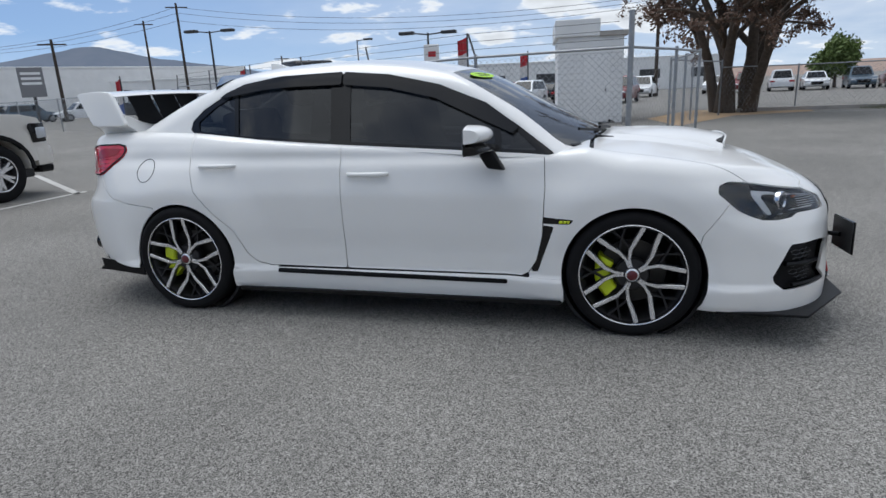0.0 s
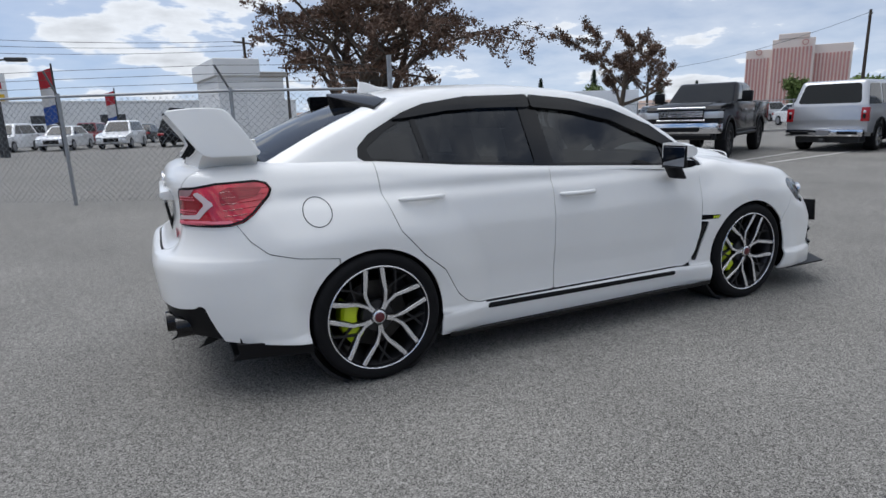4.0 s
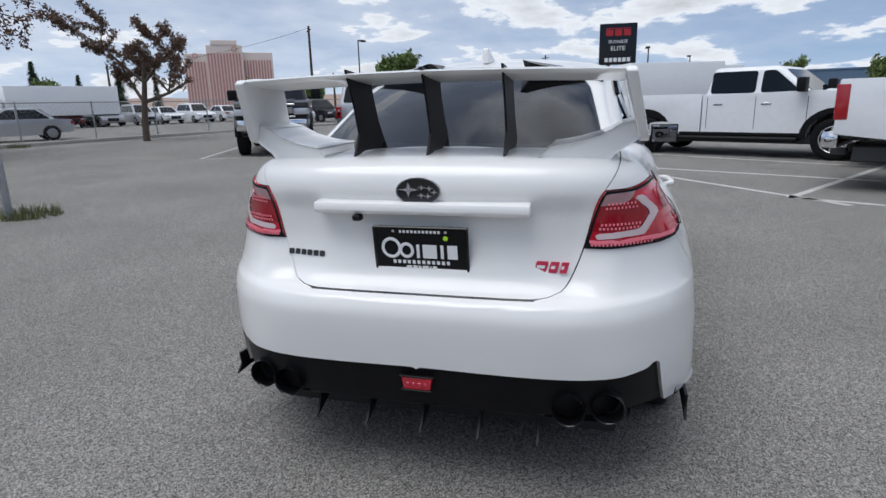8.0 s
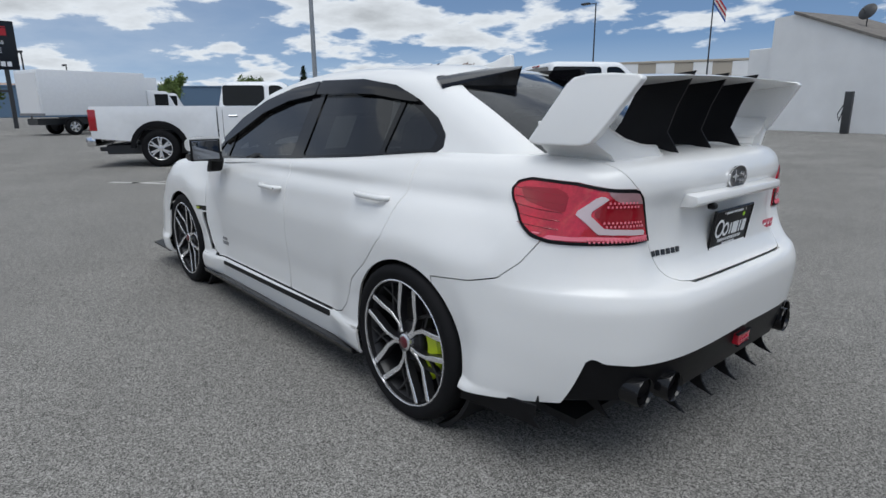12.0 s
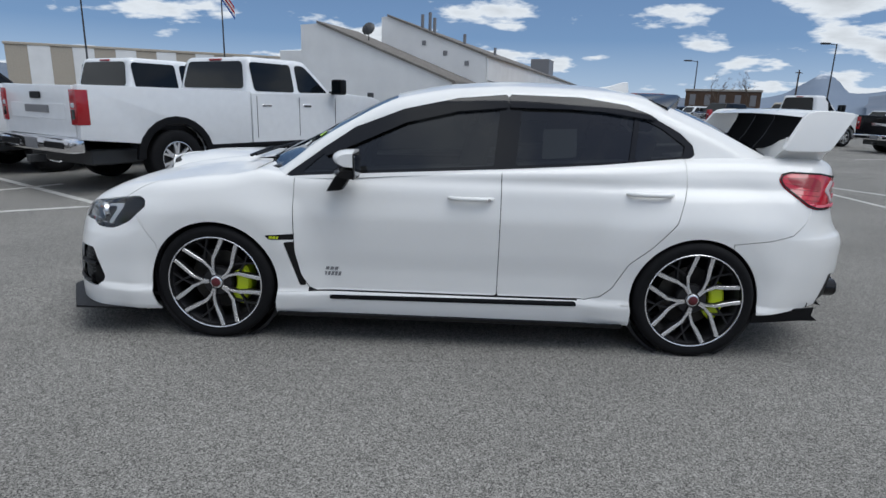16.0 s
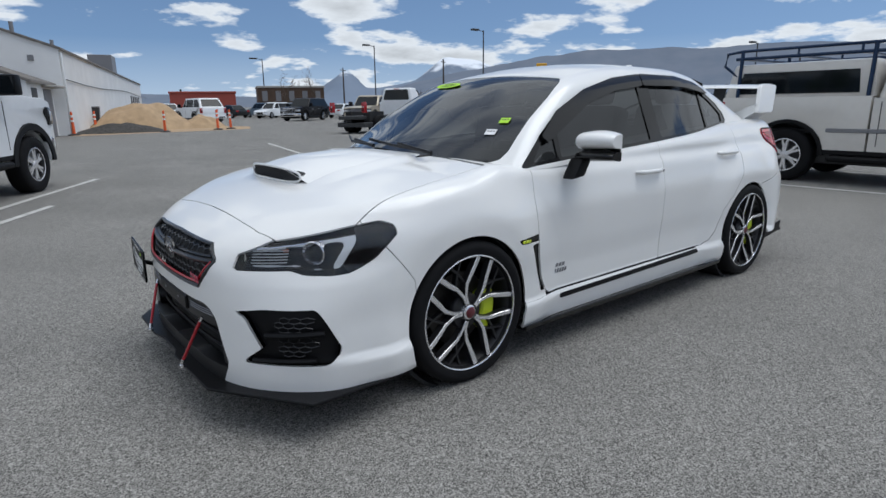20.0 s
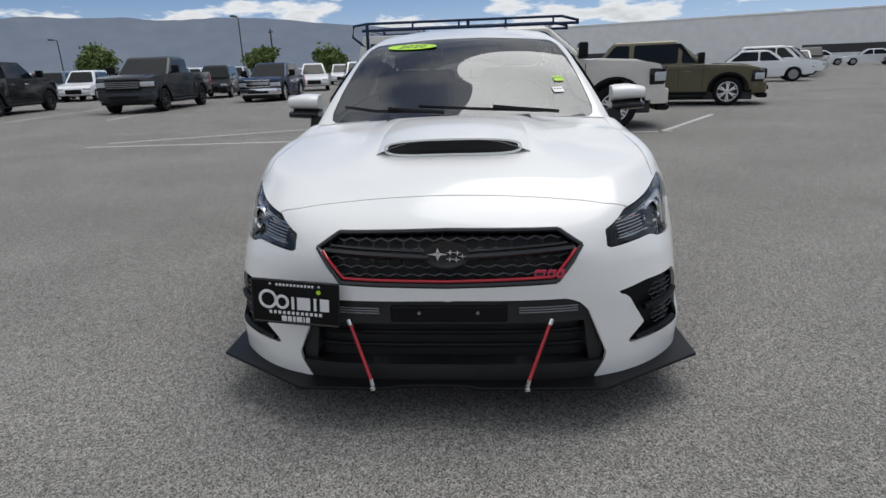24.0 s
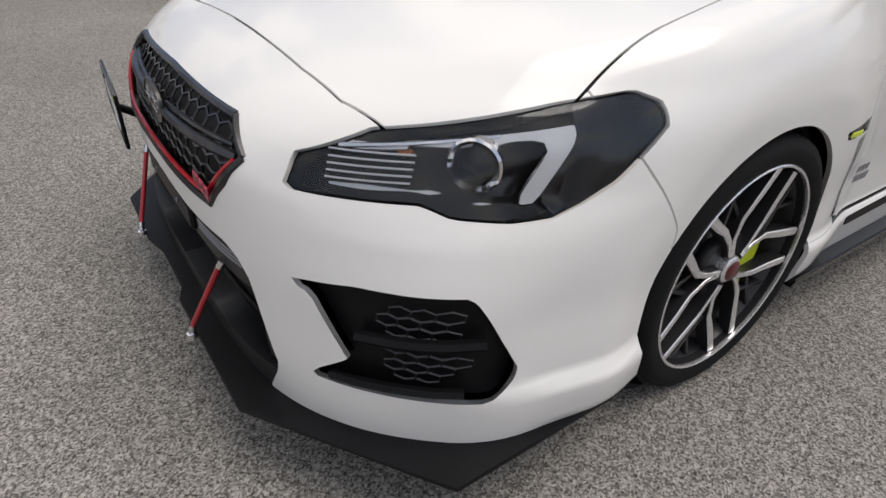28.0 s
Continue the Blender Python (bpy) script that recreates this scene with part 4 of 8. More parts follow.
# number plates of the dealer: dark boards with plain bars
def dealer_plate(m):
    p = part("dealer_plate", box(-.153, .153, -.078, .078, 0, .008, .006, 2), BLACK, car, "black dealer plate with white and green marks")
    p.data.transform(m)
    # a rounded mark as plain loops and blocks
    for cx, cy, rx, ry in ((-.096, .008, .028, .030), (-.046, .001, .0195, .0215)):
        loop = [(cx + rx * math.cos(2 * math.pi * k / 24), cy + ry * math.sin(2 * math.pi * k / 24), 0) for k in range(26)]
        part("plate_mark", moved(bar(loop, .0052, 6), m @ Matrix.Translation((0, 0, .0085)) @ Matrix.Diagonal((1, 1, .3, 1))), WHITE_MARK, p)
    for cx, w in ((-.008, .010), (.030, .046), (.070, .010), (.103, .032)):
        part("plate_mark", box(cx - w / 2, cx + w / 2, -.024, .022, .0085, .0098, .004, 1, m), WHITE_MARK, p)
    bar_letters("plate_mark", m @ Matrix.Translation((0, .064, .0085)), [.008] * 11, .009, WHITE_MARK, p, .0045, .001)
    bar_letters("plate_mark", m @ Matrix.Translation((0, -.038, .0085)), [.010] * 12, .012, WHITE_MARK, p, .006, .001)
    bar_letters("plate_mark", m @ Matrix.Translation((0, -.060, .0085)), [.018, .014, .009, .020, .005, .014], .020, WHITE_MARK, p, .004, .001)
    part("leaf_mark", moved(lathe([(0, .0), (.008, .0), (.008, .0016), (0, .0016)], 12, "z", close=False), m @ Matrix.Translation((.083, .045, .0085))), LIME_STICKER, p)
    for x in (-.085, .085):
        part("screw", moved(lathe([(0, .0), (.005, .0), (.005, .003), (0, .0035)], 10, "z", close=False), m @ Matrix.Translation((x, .066, .0085))), CHROME, p)
    rim = joined(box(-.155, .155, .072, .081, 0, .011, .003, 1), box(-.155, .155, -.081, -.072, 0, .011, .003, 1), box(-.155, -.146, -.08, .08, 0, .011, .003, 1), box(.146, .155, -.08, .08, 0, .011, .003, 1))
    part("plate_frame", moved(rim, m), GLOSS_BLACK, p)


dealer_plate(Matrix.Translation((-2.196, 0, .816)) @ Matrix.Rotation(radians(-8), 4, "Y") @ FACE_REAR)
dealer_plate(Matrix.Translation((2.352, -.520, .478)) @ Matrix.Rotation(radians(-3), 4, "Z") @ Matrix.Rotation(radians(-4), 4, "X") @ FACE_FRONT)
part("plate_bracket", bar([(2.30, -.42, .46), (2.35, -.50, .47)], .012), BLACK, car)
part("lid_bar", prism([(-2.170, .925), (-2.222, .932), (-2.236, .945), (-2.232, .968), (-2.185, .975)], -.343, .343, "y", .008, 2), PEARL, car)
part("reverse_camera", box(-2.232, -2.205, .185, .215, .910, .930, .005, 1), BLACK, car)

# lower intake: lip, upper bar, slats and struts
ip = panel("lower_intake", [in_front(intake_t), front_only, FLOOR], both=True, material=GAP, lift=-.075, depth=0, label="black lower intake with slats")[0]
panel("intake_frame", [in_front(intake_t), front_only, above(.385)], both=True, material=CHARCOAL, lift=-.016, depth=.05, parent=ip)
for s in (1, -1):
    p_, f_ = trim(LP, LF, in_front(intake_t), front_only, FLOOR, lambda p: np.abs(p[:, 1]) - .47 - .13 * (.39 - p[:, 2]), lambda p: .39 - p[:, 2])
    part("intake_cheek", skin_mesh("intake_cheek", p_, f_, skin_low, flip=s < 0, depth=.05, lift=-.022), CHARCOAL, ip)
panel("intake_lip", [in_front(intake_t), front_only, FLOOR, lambda p: .232 - p[:, 2]], both=True, material=CHARCOAL, lift=-.004, depth=.06, parent=ip)
for z in (.335, .285):
    part("slat", bar([on_nose(-.50 + .1 * k, z, -.055) for k in range(11)], .008, 6), BLACK, ip)
part("plate_mount", box(2.322, 2.338, -.20, .20, .395, .455, .006, 1), BLACK, ip)
for y in (-.10, .10):
    part("mount_bolt", moved(lathe([(0, 0), (.006, 0), (.006, .004), (0, .005)], 8, "x", close=False), Matrix.Translation((2.338, y, .43))), GREY_TRIM, ip)
for k in range(3):
    both_sides("vent_rib", lambda: bar([on_nose(.24 + .05 * i, .425 + .009 * k, -.012) for i in range(5)], .0028, 4), GREY_TRIM, ip)

# fog recesses
fg = panel("fog_bezel", [in_front(fog_t), front_only], material=BLACK, lift=-.030, depth=.03, label="black fog lamp bezel with mesh")
for f_ob, s in zip(fg, (1, -1)):
    inside = inside_poly([(.70, .468), (.80, .470), (.822, .45), (.838, .345), (.838, .31), (.80, .305), (.70, .305), (.725, .345)])
    rods = []
    for r in range(10):
        for c in range(8):
            cy, cz = .68 + c * .030 + (.015 if r % 2 else 0), .300 + r * .0185
            pts = [(cy + .0165 * math.sin(math.pi / 3 * k), cz + .0118 * math.cos(math.pi / 3 * k)) for k in range(6)]
            u, v = np.array([q[0] for q in pts]), np.array([q[1] for q in pts])
            if (inside(u, v) > 0).all():
                xs = nose_x(u, v) - .026
                rods.append(bar([(xs[k], u[k] * s, v[k]) for k in (0, 1, 2, 3, 4, 5, 0)], .0022, 4))
    part("honeycomb", joined(*rods), GRILLE_BLACK, f_ob)

    def rail(pts, out, rad, nm):
        xs = nose_x([q[0] for q in pts], [q[1] for q in pts]) + out
        part(nm, bar([(x, y * s, z) for x, (y, z) in zip(xs, pts)], rad, 6), BLACK, f_ob)
    rail([(.69 + .03 * i, .388 + .002 * i) for i in range(6)], -.014, .012, "fog_slat")
    rail([(.655 + .03 * i, .290 + .001 * i) for i in range(7)], -.006, .010, "fog_slat")

# splitter with its two red rods
OUT = [(1.72, .912), (2.122, .916), (2.380, .530), (2.388, .105), (2.369, .050), (2.369, -.15), (2.390, -.24), (2.384, -.530), (2.122, -.916), (1.72, -.912), (1.72, -.70), (2.1, -.6), (2.1, .6), (1.72, .70)]
sp = part("front_splitter", prism(OUT, .158, .170, "z", .003, 1), BLACK, car, "flat black front splitter")
for s in (1, -1):
    rod = part("splitter_rod", bar([(2.392, .272 * s, .205), (2.325, .345 * s, .385)], .0065, 10), CHERRY, car, "red splitter support rod")
    for a, b in (((2.397, .266 * s, .185), (2.392, .272 * s, .207)), ((2.326, .344 * s, .380), (2.318, .352 * s, .398))):
        part("rod_end", bar([a, b], .0085, 8), CHROME, rod)
    part("rod_foot", lathe([(0, .170), (.012, .170), (.012, .182), (0, .185)], 10, "z", close=False), CHROME, rod).location = (2.397, .266 * s, 0)

# headlight insides
hp, hf = dense(head_t, front_only)
HF = as_quads(hf)
LAMP_GREY = mat("grey_light_guide", (.70, .72, .75), .25, .2)
for s in (1, -1):
    hb = part("headlight_housing", skin_mesh("headlight_housing", hp, hf, skin_low, flip=s < 0, depth=.0, lift=-.045), BLACK, car, "black headlight housing")
    c = on_nose(.735, .688, -.048)
    ax = Vector((.80, .60 * s, 0)).normalized()
    base = Matrix.Translation((c.x, c.y * s, c.z)) @ ax.to_track_quat("Z", "Y").to_matrix().to_4x4()
    part("projector_ring", moved(lathe([(.036, 0), (.046, .0), (.047, .020), (.043, .024), (.036, .016)], 28, "z"), base), CHROME, hb)
    part("projector_lens", moved(lathe([(0, .016), (.018, .014), (.030, .008), (.036, 0), (0, -.01)], 28, "z", close=False), base), GLOSS_BLACK, hb)

    def strip(points, grow_lift, mt, nm, lbl=""):
        t = side_poly(points)
        p_, f_ = trim(hp, HF, t)
        part(nm, skin_mesh(nm, p_, f_, skin_low, flip=s < 0, depth=.012, lift=grow_lift), mt, hb, lbl)
    strip([(2.150, .712), (1.845, .753), (1.858, .723), (1.925, .636), (1.958, .633), (1.895, .720), (1.908, .731), (2.149, .702)], -.009, LAMP_GREY, "light_guide", "bright C-shaped light guide")
    strip([(1.842, .752), (1.848, .752), (1.862, .722), (1.928, .636), (1.920, .636), (1.856, .720)], -.012, CHROME, "guide_edge")
    for k in range(5):
        z = .652 + .0105 * k
        pts = [on_side(2.185 - .004 * k - .1 * i / 6, z + .004 * i / 6, -.014) for i in range(7)]
        bm = bar(pts, .0019, 5)
        part("reflector_blade", bm if s > 0 else moved(bm, MIRROR), LAMP_GREY, hb)
    pts = [on_side(2.155 - .2 * i / 8, .700 + .030 * i / 8, -.016) for i in range(9)]
    bm = bar(pts, .0045, 6)
    part("chrome_rail", bm if s > 0 else moved(bm, MIRROR), CHROME, hb)
    strip([(2.100, .712), (2.075, .713), (2.077, .700), (2.100, .699)], -.020, AMBER, "amber_marker")
    strip([(2.20, .640), (2.09, .648), (1.97, .628), (1.97, .632), (2.09, .655), (2.19, .648)], -.014, LAMP_GREY, "lower_guide")
    strip([(1.840, .80), (1.68, .80), (1.68, .60), (1.885, .60), (1.920, .640), (1.855, .725)], -.010, GLOSS_BLACK, "side_cover", "gloss black headlight tail")

# tail light guides and lamp rows
ROSE_CELL = mat("bright_rose_cell", (.85, .20, .26), .2, coat=.3)
SMOKY_CLEAR = mat("smoky_clear_lens", (.34, .20, .21), .08, coat=.6, vary=.25, scale=20)
DEEP_RED = mat("deep_red_lens", (.27, .006, .014), .12, coat=.4)
_cell = box(-.0032, .0032, -.0036, .0036, 0, .002, .0008, 1)
CELL = bpy.data.meshes.new("lamp_cell")
_cell.to_mesh(CELL)
_cell.free()
tp, tf = dense(tail_t, lambda p: -1.6 - p[:, 0], lambda p: -SEAM - on_lid(p))
TF = as_quads(tf)
for s in (1, -1):
    tl = [o for o in car.children if o.name.startswith("tail_light")][0 if s > 0 else 1]

    def lamp(points, nm, mt, lift, lbl="", test=front_poly):
        t = test(points)
        p_, f_ = trim(tp, TF, t)
        part(nm, skin_mesh(nm, p_, f_, skin_low, flip=s < 0, depth=.004, lift=lift), mt, tl, lbl)
    lamp([(.628, .982), (.655, .984), (.708, .930), (.668, .866), (.522, .858), (.522, .875), (.652, .884), (.682, .930)], "light_guide", PALE_LENS, .0095, "pale C-shaped light guide")
    lamp([(.45, .975), (.628, .980), (.675, .930), (.645, .888), (.45, .880)], "inner_lens", DEEP_RED, .0075)
    lamp([(.45, 1.1), (.66, 1.1), (.628, .978), (.60, .962), (.45, .958)], "clear_corner", SMOKY_CLEAR, .0080, "smoky clear lens corner")
    rim_t = lambda p: .0075 - np.minimum(tail_t(p), -SEAM - on_lid(p))
    p_, f_ = trim(tp, TF, rim_t)
    part("lamp_border", skin_mesh("lamp_border", p_, f_, skin_low, flip=s < 0, depth=.004, lift=.0085), BLACK, tl, "black border of the lamp")
    for z, y0, n in ((.890, .540, 11), (.902, .545, 11), (.952, .555, 9), (.964, .560, 8), (.842, .520, 17), (.850, .524, 17)):
        ys = [y0 + .0105 * k for k in range(n)]
        for y, x in zip(ys, nose_x(ys, [z] * n, back=True)):
            m_ = surface_frame((float(x), y, z), out=.0095)
            if s < 0:
                m_ = MIRROR @ m_
            o = part("lamp_cell", CELL, ROSE_CELL, tl)
            o.matrix_world = m_
    for k in range(5):
        zz = [.880 + .026 * k + .012 * i / 8 for i in range(9)]
        xx = [-1.985 + (.14 + .018 * k) * i / 8 for i in range(9)]
        pts = [on_side(x, z, .0085) for x, z in zip(xx, zz)]
        bm = bar(pts, .0013, 4)
        part("lens_rib", bm if s > 0 else moved(bm, MIRROR), DEEP_RED, tl)
    lamp([(-2.3, .842), (-1.96, .846), (-1.88, .872), (-1.95, .862), (-2.3, .852)], "lower_band", ROSE_CELL, .0080, test=side_poly)
    lamp([(-1.99, .93), (-1.84, .955), (-1.80, .995), (-1.95, 1.0), (-1.99, .985)], "side_lens", DEEP_RED, .0076, test=side_poly)

# sills, side blades, rear corner blades
for a in ([(-.695, .262), (.685, .250), (.690, .274), (-.690, .287)],):
    panel("sill_strip", [side_poly(a), lambda p: p[:, 1] - .4], material=BLACK, lift=.004, depth=.006, label="black grip strip on the sill")
both_sides("side_skirt", lambda: prism([(.79, .150), (.892, .150), (.900, .178), (.893, .180), (.886, .163), (.79, .166)], -.945, .975, "x", .002, 1), GLOSS_BLACK, label="gloss black side skirt blade")
both_sides("rear_side_blade", lambda: moved(prism([(-1.655, .205), (-1.93, .226), (-2.03, .228), (-1.992, .258), (-2.0, .306), (-1.96, .302), (-1.66, .268)], -.005, .005, "y", .002, 1), Matrix.Translation((-1.66, .862, 0)) @ Matrix.Rotation(radians(3.4), 4, "Z") @ Matrix.Translation((1.66, 0, 0))), BLACK, label="black rear corner blade")
both_sides("bumper_hem", lambda: prism([(-1.68, .262), (-1.98, .296), (-1.98, .32), (-1.68, .285)], .55, .81, "y"), GAP)

# diffuser: shelf, fins, fog lamp, exhaust tips
part("diffuser_shelf", prism([(-1.9, .295), (-2.245, .305), (-2.252, .32), (-1.9, .345)], -.40, .40, "y", .004, 1), BLACK, car)
for y, x0, h_ in ((-.378, -2.222, .222), (-.190, -2.232, .226), (0.0, -2.235, .226), (.190, -2.232, .226), (.378, -2.222, .222), (.655, -2.105, .255), (-.655, -2.105, .255)):
    part("diffuser_fin", prism([(x0 + .20, .345), (x0 - .005, .350), (x0 + .002, .305), (x0 - .008, h_ + .045), (x0 - .026, h_ + .018), (x0 - .052, h_), (x0 + .005, h_ + .014), (x0 + .06, h_ + .036), (x0 + .11, h_ + .058), (x0 + .20, .325)], y - .004, y + .004, "y"), BLACK, car, "black shark-fin diffuser blade")
fl = part("rear_fog_lamp", prism([(-.050, .427), (.050, .427), (.044, .384), (-.044, .384)], -2.297, -2.265, "x", .005, 2), RED_LENS, car, "red rear fog lamp")
part("lamp_frame", joined(*[box(-2.301, -2.285, min(a, b) - .004, max(a, b) + .004, z0, z1, .002, 1) for a, b, z0, z1 in ((-.053, .053, .426, .432), (-.047, .047, .379, .385))]), BLACK, fl)
for k in range(4):
    part("lamp_cell", box(-2.3005, -2.2965, -.034 + .019 * k, -.024 + .019 * k, .400, .410, .002, 1), PINK, fl)
for y in (.585, .470, -.470, -.585):
    tip = part("exhaust_tip", moved(lathe([(.044, 0), (.049, -.006), (.051, .0), (.051, .22), (.046, .22), (.044, .02)], 32, "x"), Matrix.Translation((float(nose_x(y, .36, back=True)[0]) - .014, y, .352))), GLOSS_BLACK, car, "black exhaust tip")
    part("exhaust_bore", moved(lathe([(0, .05), (.044, .05), (.044, .06), (0, .06)], 24, "x", close=False), Matrix.Translation((float(nose_x(y, .36, back=True)[0]) - .014, y, .352))), GAP, tip)
for s in (1, -1):
    part("exhaust_shroud", prism([(-2.150, .425), (-2.185, .408), (-2.170, .396), (-2.05, .40), (-2.05, .425)], min(s * .42, s * .63), max(s * .42, s * .63), "y", .006, 1), BLACK, car)

# the tall wing
def wing_section(x0, chord, z0, camber, thick, tilt):
    pts = []
    n = 9
    for i in range(n + 1):
        t = i / n
        pts.append((x0 - chord * t, z0 + tilt * t + camber * math.sin(math.pi * t) + thick * math.sqrt(max(t * (1 - t), 0)) * (1.3 - t * .6)))
    for i in range(n - 1, 0, -1):
        t = i / n
        pts.append((x0 - chord * t, z0 + tilt * t + camber * math.sin(math.pi * t) - thick * math.sqrt(max(t * (1 - t), 0)) * .8))
    return pts


bm = bmesh.new()
rows_ = []
for i in range(25):
    y = -.615 + 1.23 * i / 24
    k = (y / .615) ** 2
    rows_.append([bm.verts.new((x, y, z)) for x, z in wing_section(-1.890 + .0 * k, .262 + .01 * k, 1.335 - .014 * k, .004, .030, .022)])
for a, b in zip(rows_, rows_[1:]):
    for i in range(len(a)):
        j = (i + 1) % len(a)
        bm.faces.new((a[i], b[i], b[j], a[j]))
bm.faces.new(rows_[0])
bm.faces.new(rows_[-1][::-1])
bmesh.ops.recalc_face_normals(bm, faces=bm.faces)
wing = part("rear_wing", smooth(bm, 40), PEARL, car, "tall white rear wing")


def end_plate():
    """A raked plate that leans out towards its foot."""
    bm = prism([(-1.900, 1.330), (-1.925, 1.350), (-1.975, 1.358), (-2.06, 1.358), (-2.158, 1.350), (-2.172, 1.338), (-2.055, 1.168), (-2.035, 1.146), (-2.0, 1.137), (-1.83, 1.135), (-1.795, 1.140), (-1.785, 1.152)], -.016, .016, "y", .011, 3)
    for v in bm.verts:
        v.co.y += .607 + .26 * max(0.0, 1.345 - v.co.z)
    return smooth(bm, 40)


both_sides("end_plate", end_plate, PEARL, wing)


def stand():
    """The stout foot between the lid and an end plate."""
    bm = prism([(.355, 1.100), (.385, 1.128), (.46, 1.140), (.53, 1.160), (.59, 1.192), (.640, 1.205), (.648, 1.150), (.622, 1.132), (.580, 1.105), (.555, 1.078), (.37, 1.078)], 0, 1, "x", .0, 1)
    for v in bm.verts:
        k = min(1.0, max(0.0, (v.co.y - .365) / .29))
        v.co.x = (-1.775 - .035 * k) * (1 - v.co.x) + (-2.095 + .065 * k) * v.co.x
    return smooth(rounded(bm, .007, 2), 40)


both_sides("wing_stand", stand, PEARL, wing)
for y in (.235, 0, -.235):
    part("wing_fin", prism([(-1.80, 1.108), (-1.87, 1.20), (-1.915, 1.29), (-1.93, 1.352), (-2.140, 1.372), (-2.085, 1.26), (-2.055, 1.17), (-2.105, 1.095), (-2.02, 1.112)], y - .0035 + .012 * (y > 0) - .012 * (y < 0), y + .0035 + .012 * (y > 0) - .012 * (y < 0), "y"), BLACK, wing, "black wing support fin")

# roof spoiler winglets, aerial fin


def winglet():
    bm = bmesh.new()
    for p in ((-1.09, .19, 1.432), (-1.10, .50, 1.385), (-1.334, .205, 1.430), (-1.345, .235, 1.418), (-1.175, .535, 1.352), (-1.180, .535, 1.335), (-1.325, .235, 1.330), (-1.10, .25, 1.38)):
        bm.verts.new(p)
    hull = bmesh.ops.convex_hull(bm, input=bm.verts[:])
    bmesh.ops.delete(bm, geom=[v for v in bm.verts if not v.link_faces], context="VERTS")
    bmesh.ops.recalc_face_normals(bm, faces=bm.faces)
    return smooth(bm, 20)


both_sides("roof_winglet", winglet, GLOSS_BLACK, label="black roof spoiler winglet")
part("aerial_fin", prism([(-.88, 1.462), (-.97, 1.478), (-1.04, 1.502), (-1.080, 1.505), (-1.09, 1.435), (-.90, 1.448)], -.016, .016, "y", .010, 3), PEARL, car)


# door mirrors
def mirror_shell(z0, z1, taper):
    bm = bmesh.new()
    rows = []
    for i in range(13):
        t = i / 12
        y = .868 + .192 * t
        w = .35 + .65 * math.sin(math.pi * (.16 + t * .70)) ** .6
        xb, xf_ = .515, .515 + .105 * w + .03 * (1 - t)
        lo, hi = z0 + .012 * t, z0 + (z1 - z0) * (.72 + .28 * math.sin(math.pi * (.25 + .62 * t)))
        mid = (lo + hi) / 2
        hh = (hi - lo) / 2
        ring = []
        for k in range(10):
            a = math.pi * k / 9
            ring.append(bm.verts.new((xb + (xf_ - xb) * math.sin(a) ** .7, y, mid + hh * math.cos(a))))
        rows.append(ring)
    for a, b in zip(rows, rows[1:]):
        for i in range(9):
            bm.faces.new((a[i], b[i], b[i + 1], a[i + 1]))
        bm.faces.new((a[0], a[9], b[9], b[0]))
    bm.faces.new(rows[0])
    bm.faces.new(rows[-1][::-1])
    bmesh.ops.recalc_face_normals(bm, faces=bm.faces)
    return smooth(bm, 60)


for ob in both_sides("door_mirror", lambda: mirror_shell(1.002, 1.098, 0), PEARL, label="white door mirror with a black base"):
    s = 1 if ob.data.vertices[0].co.y > 0 else -1
    fix = Matrix.Identity(4) if s > 0 else MIRROR
    part("mirror_base", moved(mirror_shell(.944, 1.010, 0), fix), GLOSS_BLACK, ob)
    part("mirror_glass", moved(box(.505, .5135, .885, 1.045, .960, 1.072, .012, 3), fix), mat("mirror_silver", (.22, .23, .25), .04, 1.0) if s > 0 else bpy.data.materials["mirror_silver"], ob)
    part("mirror_edge", moved(box(.5095, .520, .876, 1.054, .952, 1.080, .012, 3), fix), BLACK, ob)
    part("mirror_stalk", moved(prism([(.690, .865), (.600, .875), (.545, .965), (.625, .968)], .838, .918, "y", .018, 2), fix), BLACK, ob)

# door handles with their scoops
for x0, x1, z in ((-.205, .035, .842), (-1.170, -.925, .893)):
    cup = [((x0 + x1) / 2 + .085 * math.cos(2 * math.pi * k / 20), z - .002 + .036 * math.sin(2 * math.pi * k / 20)) for k in range(20)]
    for o in panel("handle_scoop", [side_poly(cup), lambda p: p[:, 1] - .4], material=PEARL, lift=.0015, depth=.0):
        pass
    ya, yb = on_side(x0, z).y, on_side(x1, z).y
    both_sides("door_handle", lambda: bar([(x0 + (x1 - x0) * t, ya + (yb - ya) * t + .034 - .034 * (2 * t - 1) ** 6, z + .002) for t in [i / 12 for i in range(13)]], [.008] + [.0125] * 11 + [.008], 8), PEARL)
    # added grey rod, coloured as the shade in the scoop behind the handle
    both_sides("handle_shadow_gap", lambda: bar([(x0 + .03 + (x1 - x0 - .06) * t, ya + (yb - ya) * t + .004, z - .002) for t in [i / 6 for i in range(7)]], .006, 6), GREY_TRIM)
part("door_lock", moved(lathe([(0, 0), (.008, 0), (.008, .004), (0, .005)], 12, close=False), Matrix.Translation((-.185, on_side(-.185, .842).y + .040, .842)) @ Matrix.Rotation(math.pi, 4, "Z")), CHROME, car)

# fuel flap ring on the off side
ring = [on_side(-1.575 + .066 * math.cos(2 * math.pi * k / 40), .868 + .066 * math.sin(2 * math.pi * k / 40), .0005) for k in range(41)]
part("fuel_flap_gap", moved(bar(ring, .0022, 5), MIRROR), GAP, car)
